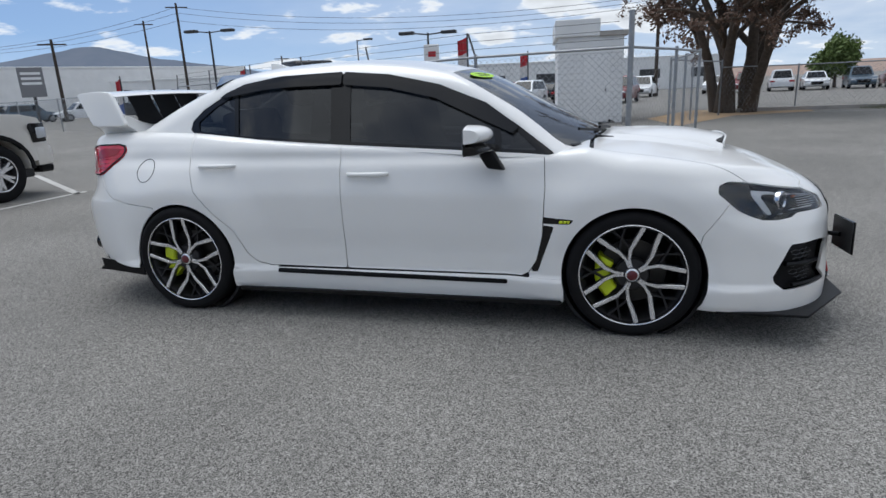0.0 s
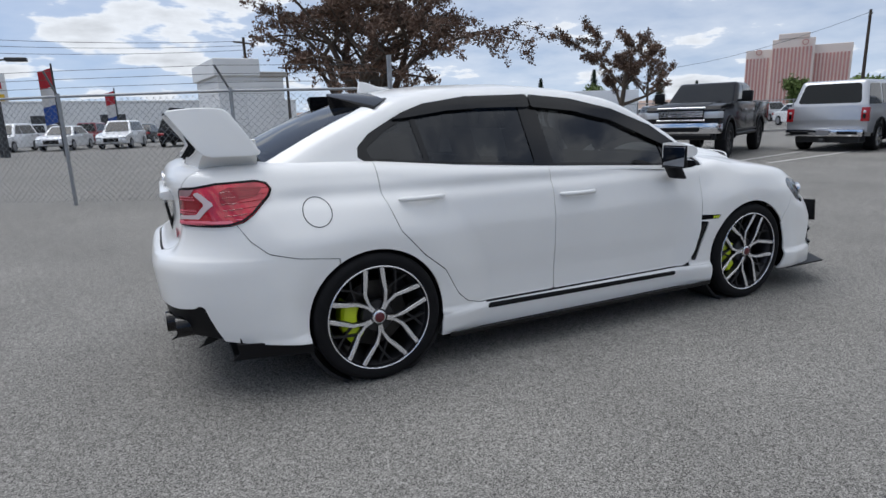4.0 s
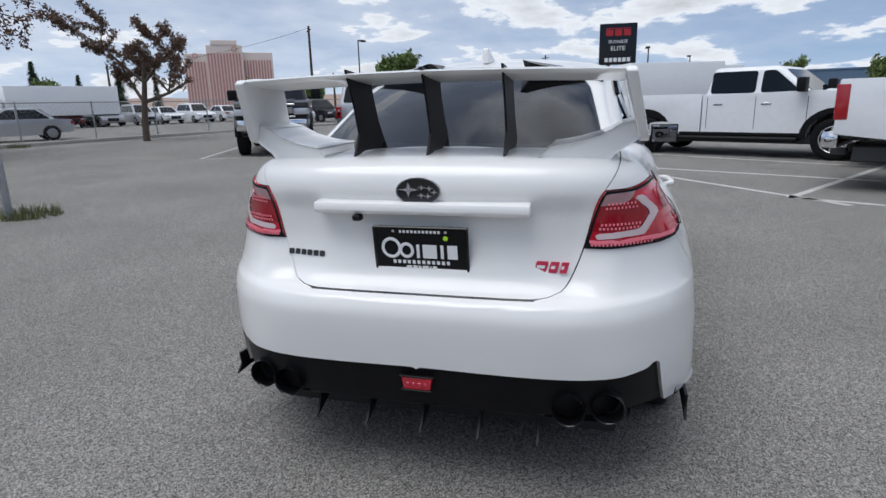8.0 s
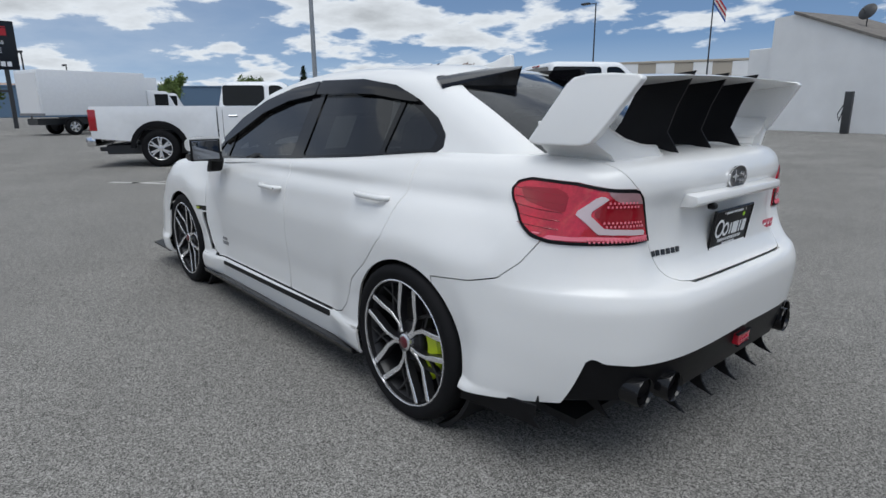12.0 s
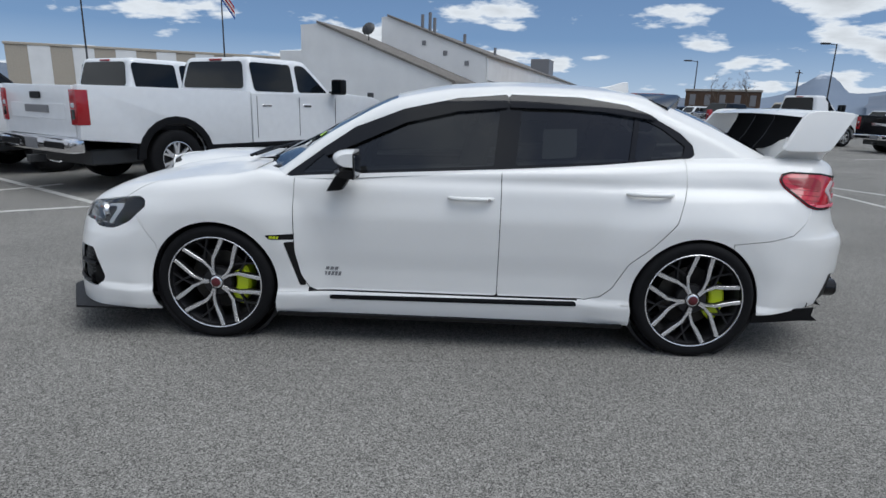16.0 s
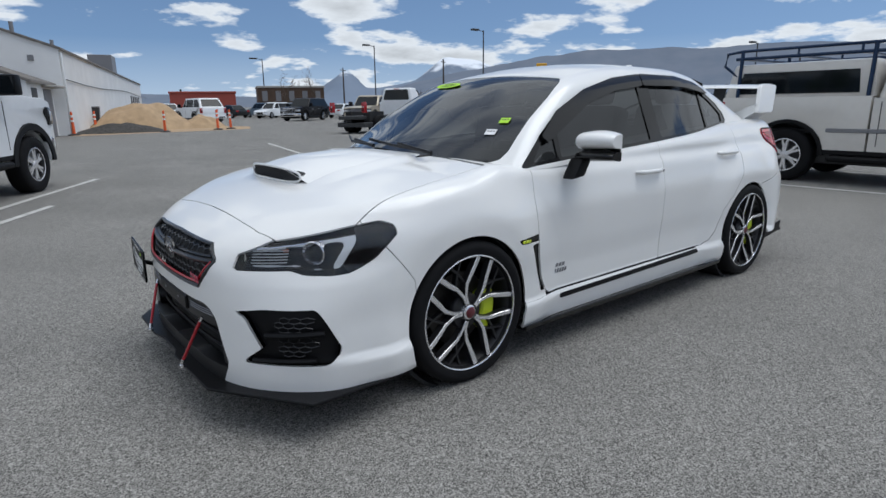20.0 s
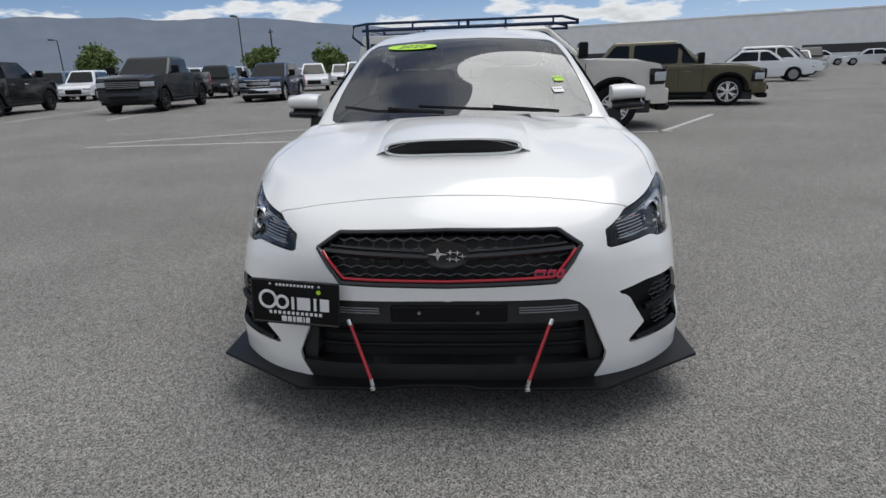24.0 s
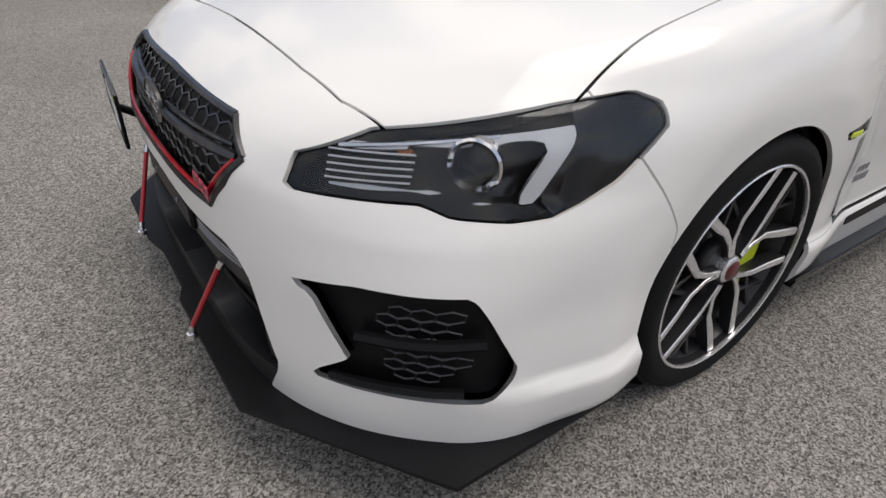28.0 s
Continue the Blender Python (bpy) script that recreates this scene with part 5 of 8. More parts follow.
# decals on the near front door, badges in the vents
for k, (z, h, n) in enumerate(((.425, .018, 6), (.395, .022, 9))):
    bar_letters("door_decal", Matrix.Translation((.715, on_side(.70, z).y + .001, z)) @ Matrix.Rotation(math.pi, 4, "Z") @ Matrix.Rotation(radians(90), 4, "X"), [.019 if k == 0 else .014] * n, h, GREY_TRIM, car, .006, .0008, slant=.3)
for s in (1, -1):
    v = on_side(.985, .600, .001)
    bar_letters("vent_badge", Matrix.Translation((v.x, v.y * s, v.z)) @ (Matrix.Rotation(math.pi, 4, "Z") if s > 0 else Matrix.Identity(4)) @ Matrix.Rotation(radians(90), 4, "X"), [.018, .016, .012], .014, LIME, car, .003, slant=.25)

# hood scoop
bm = bmesh.new()
NX, NY = 26, 41
grid = []
tt, ss = np.meshgrid(np.linspace(0, 1, NX), np.linspace(-1, 1, NY), indexing="ij")
gx, gy = 1.835 - .62 * tt, ss * (.345 - .03 * tt)
base = shoot(skin_low, np.stack([gx.ravel(), gy.ravel(), np.full(gx.size, .6)], 1), np.tile((0.0, 0, 1), (gx.size, 1)), 1.4)[:, 2].reshape(gx.shape)
rise = .068 * np.maximum(1 - np.abs(ss) ** 2.8, 0) ** 1.0 * (1 - tt) ** .9 * np.where(tt == 0, .96, 1)
gx = gx - .05 * np.abs(ss) ** 3 * (1 - tt)
for i in range(NX):
    grid.append([bm.verts.new((gx[i, j], gy[i, j], base[i, j] - .004 + rise[i, j])) for j in range(NY)])
for a, b in zip(grid, grid[1:]):
    for j in range(NY - 1):
        bm.faces.new((a[j], b[j], b[j + 1], a[j + 1]))
bmesh.ops.recalc_face_normals(bm, faces=bm.faces)
for f in bm.faces:
    if f.normal.z < 0:
        f.normal_flip()
scoop = part("hood_scoop", smooth(bm, 70), PEARL, car, "white hood scoop with a dark mouth")
zc_ = float(base[0, NY // 2]) + .034


def oval(w, h, n=48):
    return [(w * math.copysign(abs(math.cos(a)) ** .5, math.cos(a)), h * math.copysign(abs(math.sin(a)) ** .7, math.sin(a))) for a in [2 * math.pi * k / n for k in range(n)]]


def bowed(y):
    return 1.842 - .045 * abs(y / .3) ** 3


bm = prism([(y, zc_ + z - .010 * (y / .3) ** 2) for y, z in oval(.262, .025)], -.05, -.004, "x")
for v in bm.verts:
    v.co.x += bowed(v.co.y)
part("scoop_mouth", bm, GAP, scoop)
ring = [(bowed(y), y, zc_ + z - .010 * (y / .3) ** 2) for y, z in oval(.272, .031)]
part("scoop_lip", bar(ring + ring[:2], .0055, 8), PEARL, scoop)

# cowl, wipers
part("cowl", joined(*[prism([(1.235, z0 - .05), (1.10, z0 - .05), (1.08, z0 + .008), (1.225, z0 - .006)], y0, y1, "y", .004, 1) for y0, y1, z0 in ((-.36, .36, .985), (-.60, -.36, .948), (.36, .60, .948))]), BLACK, car, "black cowl panel under the windscreen")
for pts in ([(1.20, .46, .985), (1.18, .10, 1.002), (1.13, -.20, 1.02)], [(1.17, -.10, .992), (1.12, -.42, 1.0), (1.03, -.60, 1.02)]):
    wp = part("wiper", bar([Vector(p) + Vector((.01, 0, .022)) for p in pts], .008, 6), BLACK, car)
    part("wiper_arm", bar([Vector(pts[0]) + Vector((.03, .03, .02)), Vector(pts[0]).lerp(Vector(pts[1]), .8) + Vector((.015, 0, .036))], .009, 6), BLACK, wp)

# stickers on the windscreen
def on_screen(y, z):
    eye = np.array([[.2, y, z]])
    return float(shoot(skin_cabin, eye, np.array([[1.0, 0.0, 0.0]]), 1.6)[0, 0])


def screen_frame(y, z):
    p = np.array([[on_screen(y, z), y, z]])
    n = Vector(slope(skin_cabin, p)[0])
    u = Vector((0, 0, 1)).cross(n).normalized()
    w = n.cross(u)
    return Matrix(((u.x, w.x, n.x, p[0, 0]), (u.y, w.y, n.y, p[0, 1]), (u.z, w.z, n.z, p[0, 2]), (0, 0, 0, 1)))


m_ = screen_frame(-.30, 1.345) @ Matrix.Translation((0, 0, .002))
st = part("year_sticker", moved(lathe([(0, 0), (1, 0), (1, .0012), (0, .0012)], 40, "z", close=False), m_ @ Matrix.Diagonal((.155, .038, 1, 1))), LIME_STICKER, car, "lime green oval year sticker")
lettering("year", "2020", .062, DARK_STEEL, st, m_ @ Matrix.Translation((0, 0, .0018)), extrude=.0004, shear=.2, wide=1.35)
for y, z, w, h, mt in ((.535, 1.145, .028, .022, LIME_STICKER), (.525, 1.090, .030, .022, WHITE_MARK)):
    m_ = screen_frame(y, z) @ Matrix.Translation((0, 0, .002))
    st = part("window_sticker", moved(box(-w, w, -h, h, 0, .001), m_), mt, car, "small windscreen sticker")
    bar_letters("sticker_print", m_ @ Matrix.Translation((0, .006, .0012)), [.012] * 3, .008, DARK_STEEL, st, .004, .0004)
sheet = [(-.47, 1.07), (-.66, 1.085), (-.665, 1.235), (-.475, 1.228)]
for o in panel("window_paper", [side_poly(sheet), low_side], grid=cabin, skin=skin_cabin, material=mat("paper_sheet", (.55, .56, .55), .8, vary=.05), lift=-.030, depth=0, label="printed sheet behind the rear door glass"):
    pass

# cabin inside: tub, dash, seats, wheel
part("cabin_floor", box(-1.30, 1.10, -.70, .70, .40, .46), CLOTH, car)
part("dashboard", prism([(1.12, .80), (1.15, .95), (.80, 1.00), (.66, .96), (.66, .70)], -.66, .66, "y", .03, 2), BLACK, car)
part("steering_wheel", moved(lathe([(.165, -.012), (.178, -.018), (.19, 0), (.178, .018), (.165, .012)], 36, "x"), Matrix.Translation((.55, .36, .985)) @ Matrix.Rotation(radians(-22), 4, "Y")), BLACK, car)
part("wheel_hub", box(.54, .58, .27, .45, .93, 1.03, .02, 2), BLACK, car)
for y in (.37, -.37):
    for x, lean in ((.05, 14), (-.85, 16)):
        seat = part("seat_back", box(-.07, .07, -.25, .25, 0, .60, .05, 3, Matrix.Translation((x - .05, y, .62)) @ Matrix.Rotation(radians(-lean), 4, "Y")), CLOTH, car, "dark cloth seat")
        part("headrest", box(-.05, .05, -.13, .13, .62, .80, .04, 3, Matrix.Translation((x - .05, y, .62)) @ Matrix.Rotation(radians(-lean), 4, "Y")), CLOTH, seat)
        part("cushion", box(x - .05, x + .45, y - .25, y + .25, .46, .62, .04, 2), CLOTH, seat)
part("parcel_shelf", box(-1.75, -1.12, -.56, .56, 1.02, 1.055, .01, 1), CLOTH, car)
part("inner_mirror", box(.47, .50, -.12, .12, 1.27, 1.33, .015, 2), BLACK, car)
part("roof_lining", box(-1.0, .25, -.50, .50, 1.375, 1.385), CLOTH, car)

# wheel wells
for x in (1.325, -1.325):
    for s in (1, -1):
        part("wheel_liner", moved(lathe([(.352, .52), (.356, .83), (.372, .83), (.37, .52)], 40), Matrix.Translation((x, 0, .325)) @ Matrix.Diagonal((1, s, 1, 1))), GAP, car)
        part("liner_back", box(x - .37, x + .37, min(s * .50, s * .52), max(s * .50, s * .52), .14, .66), GAP, car)
part("engine_tray", box(-2.0, 2.2, -.62, .62, .14, .17), GAP, car)


# ---- parked vehicles ----
def paint(name, color, metal=0.0):
    return mat(name, color, 0.30 if max(color) > .1 else .16, metal, coat=0.1 if max(color) < .1 else 0.6, spec=0.15 if max(color) < .1 else .3, vary=0.03)


V_WHITE = paint("fleet_white_paint", (0.78, 0.79, 0.80))
V_SILVER = paint("silver_paint", (0.46, 0.47, 0.49), .5)
V_BEIGE = paint("light_pewter_paint", (0.68, 0.65, 0.60), .05)
V_BLACK = paint("black_vehicle_paint", (0.010, 0.010, 0.012))
V_GREY = paint("dark_granite_paint", (0.045, 0.05, 0.055), .4)
V_NAVY = paint("navy_paint", (0.018, 0.035, 0.075), .3)
V_OLIVE = paint("olive_gold_paint", (0.115, 0.105, 0.062), .5)
V_TAN = paint("tan_paint", (0.42, 0.36, 0.27), .2)
V_RED = paint("dark_red_paint", (0.16, 0.015, 0.02), .2)
V_BLUE = paint("steel_blue_paint", (0.07, 0.11, 0.15), .3)
V_GLASS = mat("vehicle_dark_glass", (0.005, 0.007, 0.009), 0.05, spec=0.30)
V_RED_LAMP = mat("vehicle_tail_lens", (0.35, 0.012, 0.018), 0.15, coat=0.5)


def arch_points(cx, cz, r, n=9):
    return [(cx + r * math.cos(math.pi * k / (n - 1)), cz + r * math.sin(math.pi * k / (n - 1)) * .96) for k in range(n)]


def truck_wheel(parent, x, y, r, rim_r, w, spokes=6, bright=True):
    hub = new("wheel")
    hub.parent = parent
    hub.matrix_basis = Matrix.Translation((x, y, r)) @ Matrix.Rotation(math.pi if y > 0 else 0, 4, "Z")
    h = w / 2
    part("tyre", lathe([(rim_r, h * .9), (rim_r + .02, h), (r - .04, h), (r - .008, h * .86), (r, h * .7), (r, -h * .7), (r - .008, -h * .86), (r - .04, -h), (rim_r + .02, -h), (rim_r, -h * .9)], 40), RUBBER, hub)
    part("rim", lathe([(rim_r + .004, -h * .96), (rim_r - .012, -h * .93), (rim_r - .016, -h * .86), (rim_r - .035, -h * .4), (rim_r - .035, h * .6), (rim_r, h * .6)], 36), RIM_DARK, hub)
    part("rim_edge", lathe([(rim_r + .003, -h * .965), (rim_r - .006, -h * .975), (rim_r - .012, -h * .94), (rim_r - .004, -h * .92)], 36), RIM if bright else RIM_DARK, hub)
    part("wheel_disc", lathe([(0, -h * .25), (rim_r - .03, -h * .2), (rim_r - .03, -h * .1), (0, -h * .1)], 24, close=False), RIM_DARK, hub)
    for k in range(spokes):
        spoke = moved(prism([(-.026, .05), (.026, .05), (.034, .13), (.058, rim_r - .012), (.020, rim_r - .012), (.0, .15), (-.020, rim_r - .012), (-.058, rim_r - .012), (-.034, .13)], -h * .82, -h * .4, "y"), Matrix.Rotation(2 * math.pi * k / spokes, 4, "Y"))
        part("spoke", spoke, RIM if bright else RIM_DARK, hub)
    part("hub_cap", lathe([(0, -h * .9), (.05, -h * .88), (.072, -h * .7), (.072, -h * .3)], 16, close=False), RIM if bright else RIM_DARK, hub)


def quad_panel(a, b, c, d, t=.006):
    """A thin plate on four corners, raised along its normal."""
    p = [Vector(q) for q in (a, b, c, d)]
    n = (p[1] - p[0]).cross(p[3] - p[0]).normalized() * t
    bm = bmesh.new()
    lo, hi = [bm.verts.new(q - n * 1.5) for q in p], [bm.verts.new(q + n) for q in p]
    bm.faces.new(hi)
    bm.faces.new(lo[::-1])
    for i in range(4):
        j = (i + 1) % 4
        bm.faces.new((lo[i], lo[j], hi[j], hi[i]))
    bmesh.ops.recalc_face_normals(bm, faces=bm.faces)
    return bm


def glass_panel(a, b, c, d, r=.07, t=.006):
    """A thin plate on four corners with rounded ends, raised along its normal."""
    p = [Vector(q) for q in (a, b, c, d)]
    n = (p[1] - p[0]).cross(p[3] - p[0]).normalized() * t
    pts = []
    for i in range(4):
        o, u, v = p[i], p[i - 1] - p[i], p[(i + 1) % 4] - p[i]
        rr = min(r, u.length * .4, v.length * .4)
        s0, s1 = o + u.normalized() * rr, o + v.normalized() * rr
        for k in range(5):
            f = k / 4
            pts.append(s0 * (1 - f) ** 2 + o * 2 * f * (1 - f) + s1 * f * f)
    bm = bmesh.new()
    lo, hi = [bm.verts.new(q - n * 1.5) for q in pts], [bm.verts.new(q + n) for q in pts]
    bm.faces.new(hi)
    bm.faces.new(lo[::-1])
    m = len(pts)
    for i in range(m):
        bm.faces.new((lo[i], lo[(i + 1) % m], hi[(i + 1) % m], hi[i]))
    bmesh.ops.recalc_face_normals(bm, faces=bm.faces)
    return bm


def vehicle(name, label, category, m, body, kind="pickup", wb=3.75, fo=1.0, ro=1.2, hw=1.0, zc=.46, zb=1.30, zh=1.26, zr=1.93, cab=(-.95, 1.15), top=(-.75, .45), r=.41, rim_r=.25, rear_doors=True, trim=None, chrome=True, group="parked trucks", lamps=True, bright=True, canopy=False, rack=False, lift=0.0, tail_badge=False, flare=.05):
    """A parked vehicle: x ahead, the middle between its axles at the origin."""
    v = thing(name, label, category, group)
    v.matrix_world = m
    z = lift
    xf, xr, ax = wb / 2 + fo, -wb / 2 - ro, wb / 2
    ar = r + .10
    zc, zb, zh, zr = zc + z, zb + z, zh + z, zr + z
    trim = trim or BLACK
    c0, c1 = cab
    bumper = CHROME if chrome else body

    def nosed(bm):
        """The plan narrows towards the nose and the sides lean in above the belt."""
        for q in bm.verts:
            k = max(0.0, (q.co.x - xf + .60) / .60)
            q.co.y *= 1 - .10 * k * k
            q.co.x -= .10 * k * (q.co.y / hw) ** 2
        return bm
    front = [(c0, zc), (ax - ar, zc)] + arch_points(ax, r + .02 + z * .3, ar)[::-1] + [(ax + ar, zc + .05), (xf - .1, zc + .08), (xf, zc + .25), (xf - .02, zh - .22), (xf - .14, zh - .06), (xf - .5, zh), (c1 + .05, zh + .05), (c0, zb)]
    part("front_body", nosed(prism(front, -hw, hw, "y", .075 if kind == "pickup" else .10, 4)), body, v)
    part("hood_bulge", nosed(prism([(c1 + .12, zh + .02), (c1 + .2, zh + .075), (xf - .55, zh + .035), (xf - .22, zh - .05), (xf - .4, zh - .06)], -hw * .62, hw * .62, "y", .03, 2)), body, v)
    if kind == "pickup":
        side = [(xr, zc + .18), (-ax - ar, zc + .10)] + arch_points(-ax, r + .02 + z * .3, ar)[::-1] + [(-ax + ar, zc), (c0 - .03, zc), (c0 - .03, zb + .03), (xr + .02, zb + .03)]
        for s in (-1, 1):
            part("bed_side", prism(side, min(s * hw, s * (hw - .09)), max(s * hw, s * (hw - .09)), "y", .02, 2), body, v)
        gate = part("tailgate", box(xr - .01, xr + .06, -hw + .10, hw - .10, zc + .20, zb + .02, .02, 2), body, v)
        part("gate_recess", box(xr - .016, xr - .011, -hw + .28, hw - .28, zc + .42, zb - .22, .01, 1), body, gate)
        part("gate_handle", box(xr - .03, xr - .012, -.14, .14, zb - .16, zb - .07, .01, 1), trim, gate)
        if tail_badge:
            part("badge", box(xr - .026, xr - .015, -.32, .32, zb - .34, zb - .24, .01, 1), CHROME if body != V_WHITE else GREY_TRIM, gate)
        part("bed_floor", box(xr + .05, c0, -hw + .1, hw - .1, zc + .28, zc + .34), BLACK, v)
        part("bed_front", box(c0 - .09, c0 - .035, -hw + .05, hw - .05, zc + .1, zb), body, v)
    elif kind == "flat":
        part("chassis_rail", box(xr, c0, -.55, .55, .62, .78, .02, 1), DARK_STEEL, v)
    else:
        side = [(xr + .06, zc + .12), (-ax - ar, zc + .08)] + arch_points(-ax, r + .02 + z * .3, ar)[::-1] + [(-ax + ar, zc), (c0 + .01, zc), (c0 + .01, zb), (xr + .04, zb + .02), (xr, zb - .35)]
        part("rear_body", prism(side, -hw, hw, "y", .045, 2), body, v)
    part("underside", box(xr + .2, xf - .3, -hw + .2, hw - .2, zc - .18, zc + .03, .02, 1), DARK_STEEL, v)
    # the cab above the belt line
    t0, t1 = top
    wb_, wt = hw - .05, hw - .20
    b0 = c0 if kind in ("pickup", "flat") else xr + .05
    bm = bmesh.new()
    lo = [bm.verts.new((x, y, zb - .06)) for x, y in ((b0, -wb_), (c1 + .10, -wb_), (c1 + .10, wb_), (b0, wb_))]
    hi = [bm.verts.new((x, y, zr)) for x, y in ((t0, -wt), (t1, -wt), (t1, wt), (t0, wt))]
    bm.faces.new(lo[::-1])
    bm.faces.new(hi)
    for i in range(4):
        j = (i + 1) % 4
        bm.faces.new((lo[i], lo[j], hi[j], hi[i]))
    bmesh.ops.recalc_face_normals(bm, faces=bm.faces)
    part("cab", smooth(rounded(bm, .12, 5)), body, v)

    def on_side(x_, f, s):
        """A place on the cab's sloping side: x at the belt, height fraction f."""
        zz = zb - .06 + (zr - zb + .06) * f
        return Vector((x_, s * (wb_ + (wt - wb_) * f), zz))

    def edge_x(f, front_):
        return (c1 + .10) + (t1 - c1 - .10) * f if front_ else b0 + (t0 - b0) * f
    mid = (c1 + (c0 if kind in ("pickup", "flat") else -wb / 2 + .75)) / 2 + .05
    spans = [(None, mid + .05)] + ([(mid - .05, (c0 + .12) if kind in ("pickup", "flat") else -wb / 2 + .30)] if rear_doors else [])
    if kind == "wagon":
        spans.append((-wb / 2 + .18, None))
    for s in (-1, 1):
        for i, (xa, xb_) in enumerate(spans):
            fa, fb = .14, .86
            xs = [(edge_x(f, True) - .16 if xa is None else xa) for f in (fa, fb)]
            ys = [(edge_x(f, False) + .14 if xb_ is None else xb_) for f in (fa, fb)]
            q = [on_side(xs[0], fa, s), on_side(xs[1], fb, s), on_side(ys[1], fb, s), on_side(ys[0], fa, s)]
            if s > 0:
                q = q[::-1]
            part("side_window", glass_panel(*q), V_GLASS, v)
        for xs_ in [mid] + ([c0 + .10] if kind in ("pickup", "flat") and rear_doors else [-wb / 2 + .52] if kind == "wagon" else []) + [c1 - .02]:
            part("door_seam", box(xs_ - .005, xs_ + .005, s * hw - .004, s * hw + .003, zc + .12, zb - .05), GAP, v)
        for xs_ in [mid + .10] + ([c0 + .22] if rear_doors and kind != "wagon" else [-wb / 2 + .62] if rear_doors else []):
            part("door_handle", box(xs_, xs_ + .2, s * hw - .01, s * hw + .035, zb - .22, zb - .17, .012, 1), CHROME if chrome else body, v)
        mr = part("mirror", box(c1 - .18, c1 - .02, min(s * (hw + .04), s * (hw + .30)), max(s * (hw + .04), s * (hw + .30)), zb + .02, zb + .30, .04, 2), trim, v)
        part("mirror_glass", box(c1 - .186, c1 - .181, min(s * (hw + .07), s * (hw + .27)), max(s * (hw + .07), s * (hw + .27)), zb + .05, zb + .27), V_GLASS, mr)
        part("mirror_arm", box(c1 - .12, c1 - .06, min(s * (hw - .06), s * (hw + .08)), max(s * (hw - .06), s * (hw + .08)), zb + .02, zb + .08), trim, v)
        for cx in (ax, -ax):
            if kind == "flat" and cx < 0:
                continue
            outer, inner = arch_points(cx, r + .02 + z * .3, ar + flare, 13), arch_points(cx, r + .02 + z * .3, ar - .008, 13)
            part("wheel_arch_trim", prism(outer + inner[::-1], min(s * (hw - .05), s * (hw + .018)), max(s * (hw - .05), s * (hw + .018)), "y", .006, 1), trim, v)
        if kind != "car":
            part("side_step", box(-ax + ar + .1, ax - ar - .1, min(s * (hw - .12), s * (hw + .03)), max(s * (hw - .12), s * (hw + .03)), zc - .13, zc - .04, .03, 1), trim, v)
        if lamps:
            hl = part("headlight", nosed(box(xf - .34, xf - .005, min(s * (hw - .40), s * (hw + .008)), max(s * (hw - .40), s * (hw + .008)), zh - .42, zh - .13, .035, 2)), GLOSS_BLACK, v)
            part("lamp_lens", nosed(box(xf - .24, xf + .004, min(s * (hw - .37), s * (hw + .014)), max(s * (hw - .37), s * (hw + .014)), zh - .36, zh - .19, .03, 2)), V_LAMP, hl)
            zt0 = zb - .48 if kind != "wagon" else zb - .40
            tl_ = part("tail_light", box(xr - .018, xr + .14, min(s * (hw - .17), s * (hw + .008)), max(s * (hw - .17), s * (hw + .008)), zt0, zb - .03, .02, 2), V_RED_LAMP, v)
            part("lamp_inset", box(xr - .024, xr + .10, min(s * (hw - .13), s * (hw - .05)), max(s * (hw - .13), s * (hw - .05)), zt0 + .07, zt0 + .20, .01, 1), GLOSS_BLACK, tl_)
            part("reverse_lens", box(xr - .024, xr + .02, min(s * (hw - .13), s * (hw - .05)), max(s * (hw - .13), s * (hw - .05)), zt0 + .22, zt0 + .28, .008, 1), V_LAMP, tl_)
        part("rocker_trim", box(-ax + ar + .02, ax - ar - .02, min(s * (hw - .04), s * (hw + .004)), max(s * (hw - .04), s * (hw + .004)), zc - .02, zc + .05, .01, 1), trim, v)
    q = [Vector((edge_x(f, True) + .004, y * (wb_ + (wt - wb_) * f - .10), zb - .06 + (zr - zb + .06) * f)) for f, y in ((.12, -1), (.12, 1), (.88, 1), (.88, -1))]
    part("windscreen", glass_panel(*q, r=.10), V_GLASS, v)
    q = [Vector((edge_x(f, False) - .004, y * (wb_ + (wt - wb_) * f - .14), zb - .06 + (zr - zb + .06) * f)) for f, y in ((.2, 1), (.2, -1), (.88, -1), (.88, 1))]
    part("rear_window", glass_panel(*q, r=.09), V_GLASS, v)
    if kind in ("pickup", "flat"):
        part("brake_strip", box(edge_x(.97, False) - .02, edge_x(.97, False) + .06, -.16, .16, zr - .065, zr - .03, .01, 1), V_RED_LAMP, v)
    # nose
    gr = part("grille", box(xf - .05, xf + .012, -hw + .42, hw - .42, zc + .32, zh - .10, .03, 2), trim, v)
    if chrome:
        part("grille_frame", joined(box(xf - .02, xf + .025, -hw + .38, hw - .38, zh - .13, zh - .08, .01, 1), box(xf - .02, xf + .025, -hw + .38, hw - .38, zc + .29, zc + .34, .01, 1)), CHROME, gr)
    for k in range(4):
        part("grille_bar", box(xf + .005, xf + .022, -hw + .44, hw - .44, zc + .40 + k * (zh - zc - .56) / 4, zc + .43 + k * (zh - zc - .56) / 4, .005, 1), CHROME if chrome else GREY_TRIM, gr)
    fb = part("front_bumper", nosed(box(xf - .30, xf + .08, -hw + .0, hw - .0, zc - .02, zc + .26, .05, 2)), bumper, v)
    part("air_dam", box(xf - .2, xf + .05, -hw + .2, hw - .2, zc - .14, zc - .02, .03, 1), trim, fb)
    part("bumper_slot", box(xf + .06, xf + .086, -hw + .5, hw - .5, zc + .04, zc + .15, .02, 1), trim, fb)
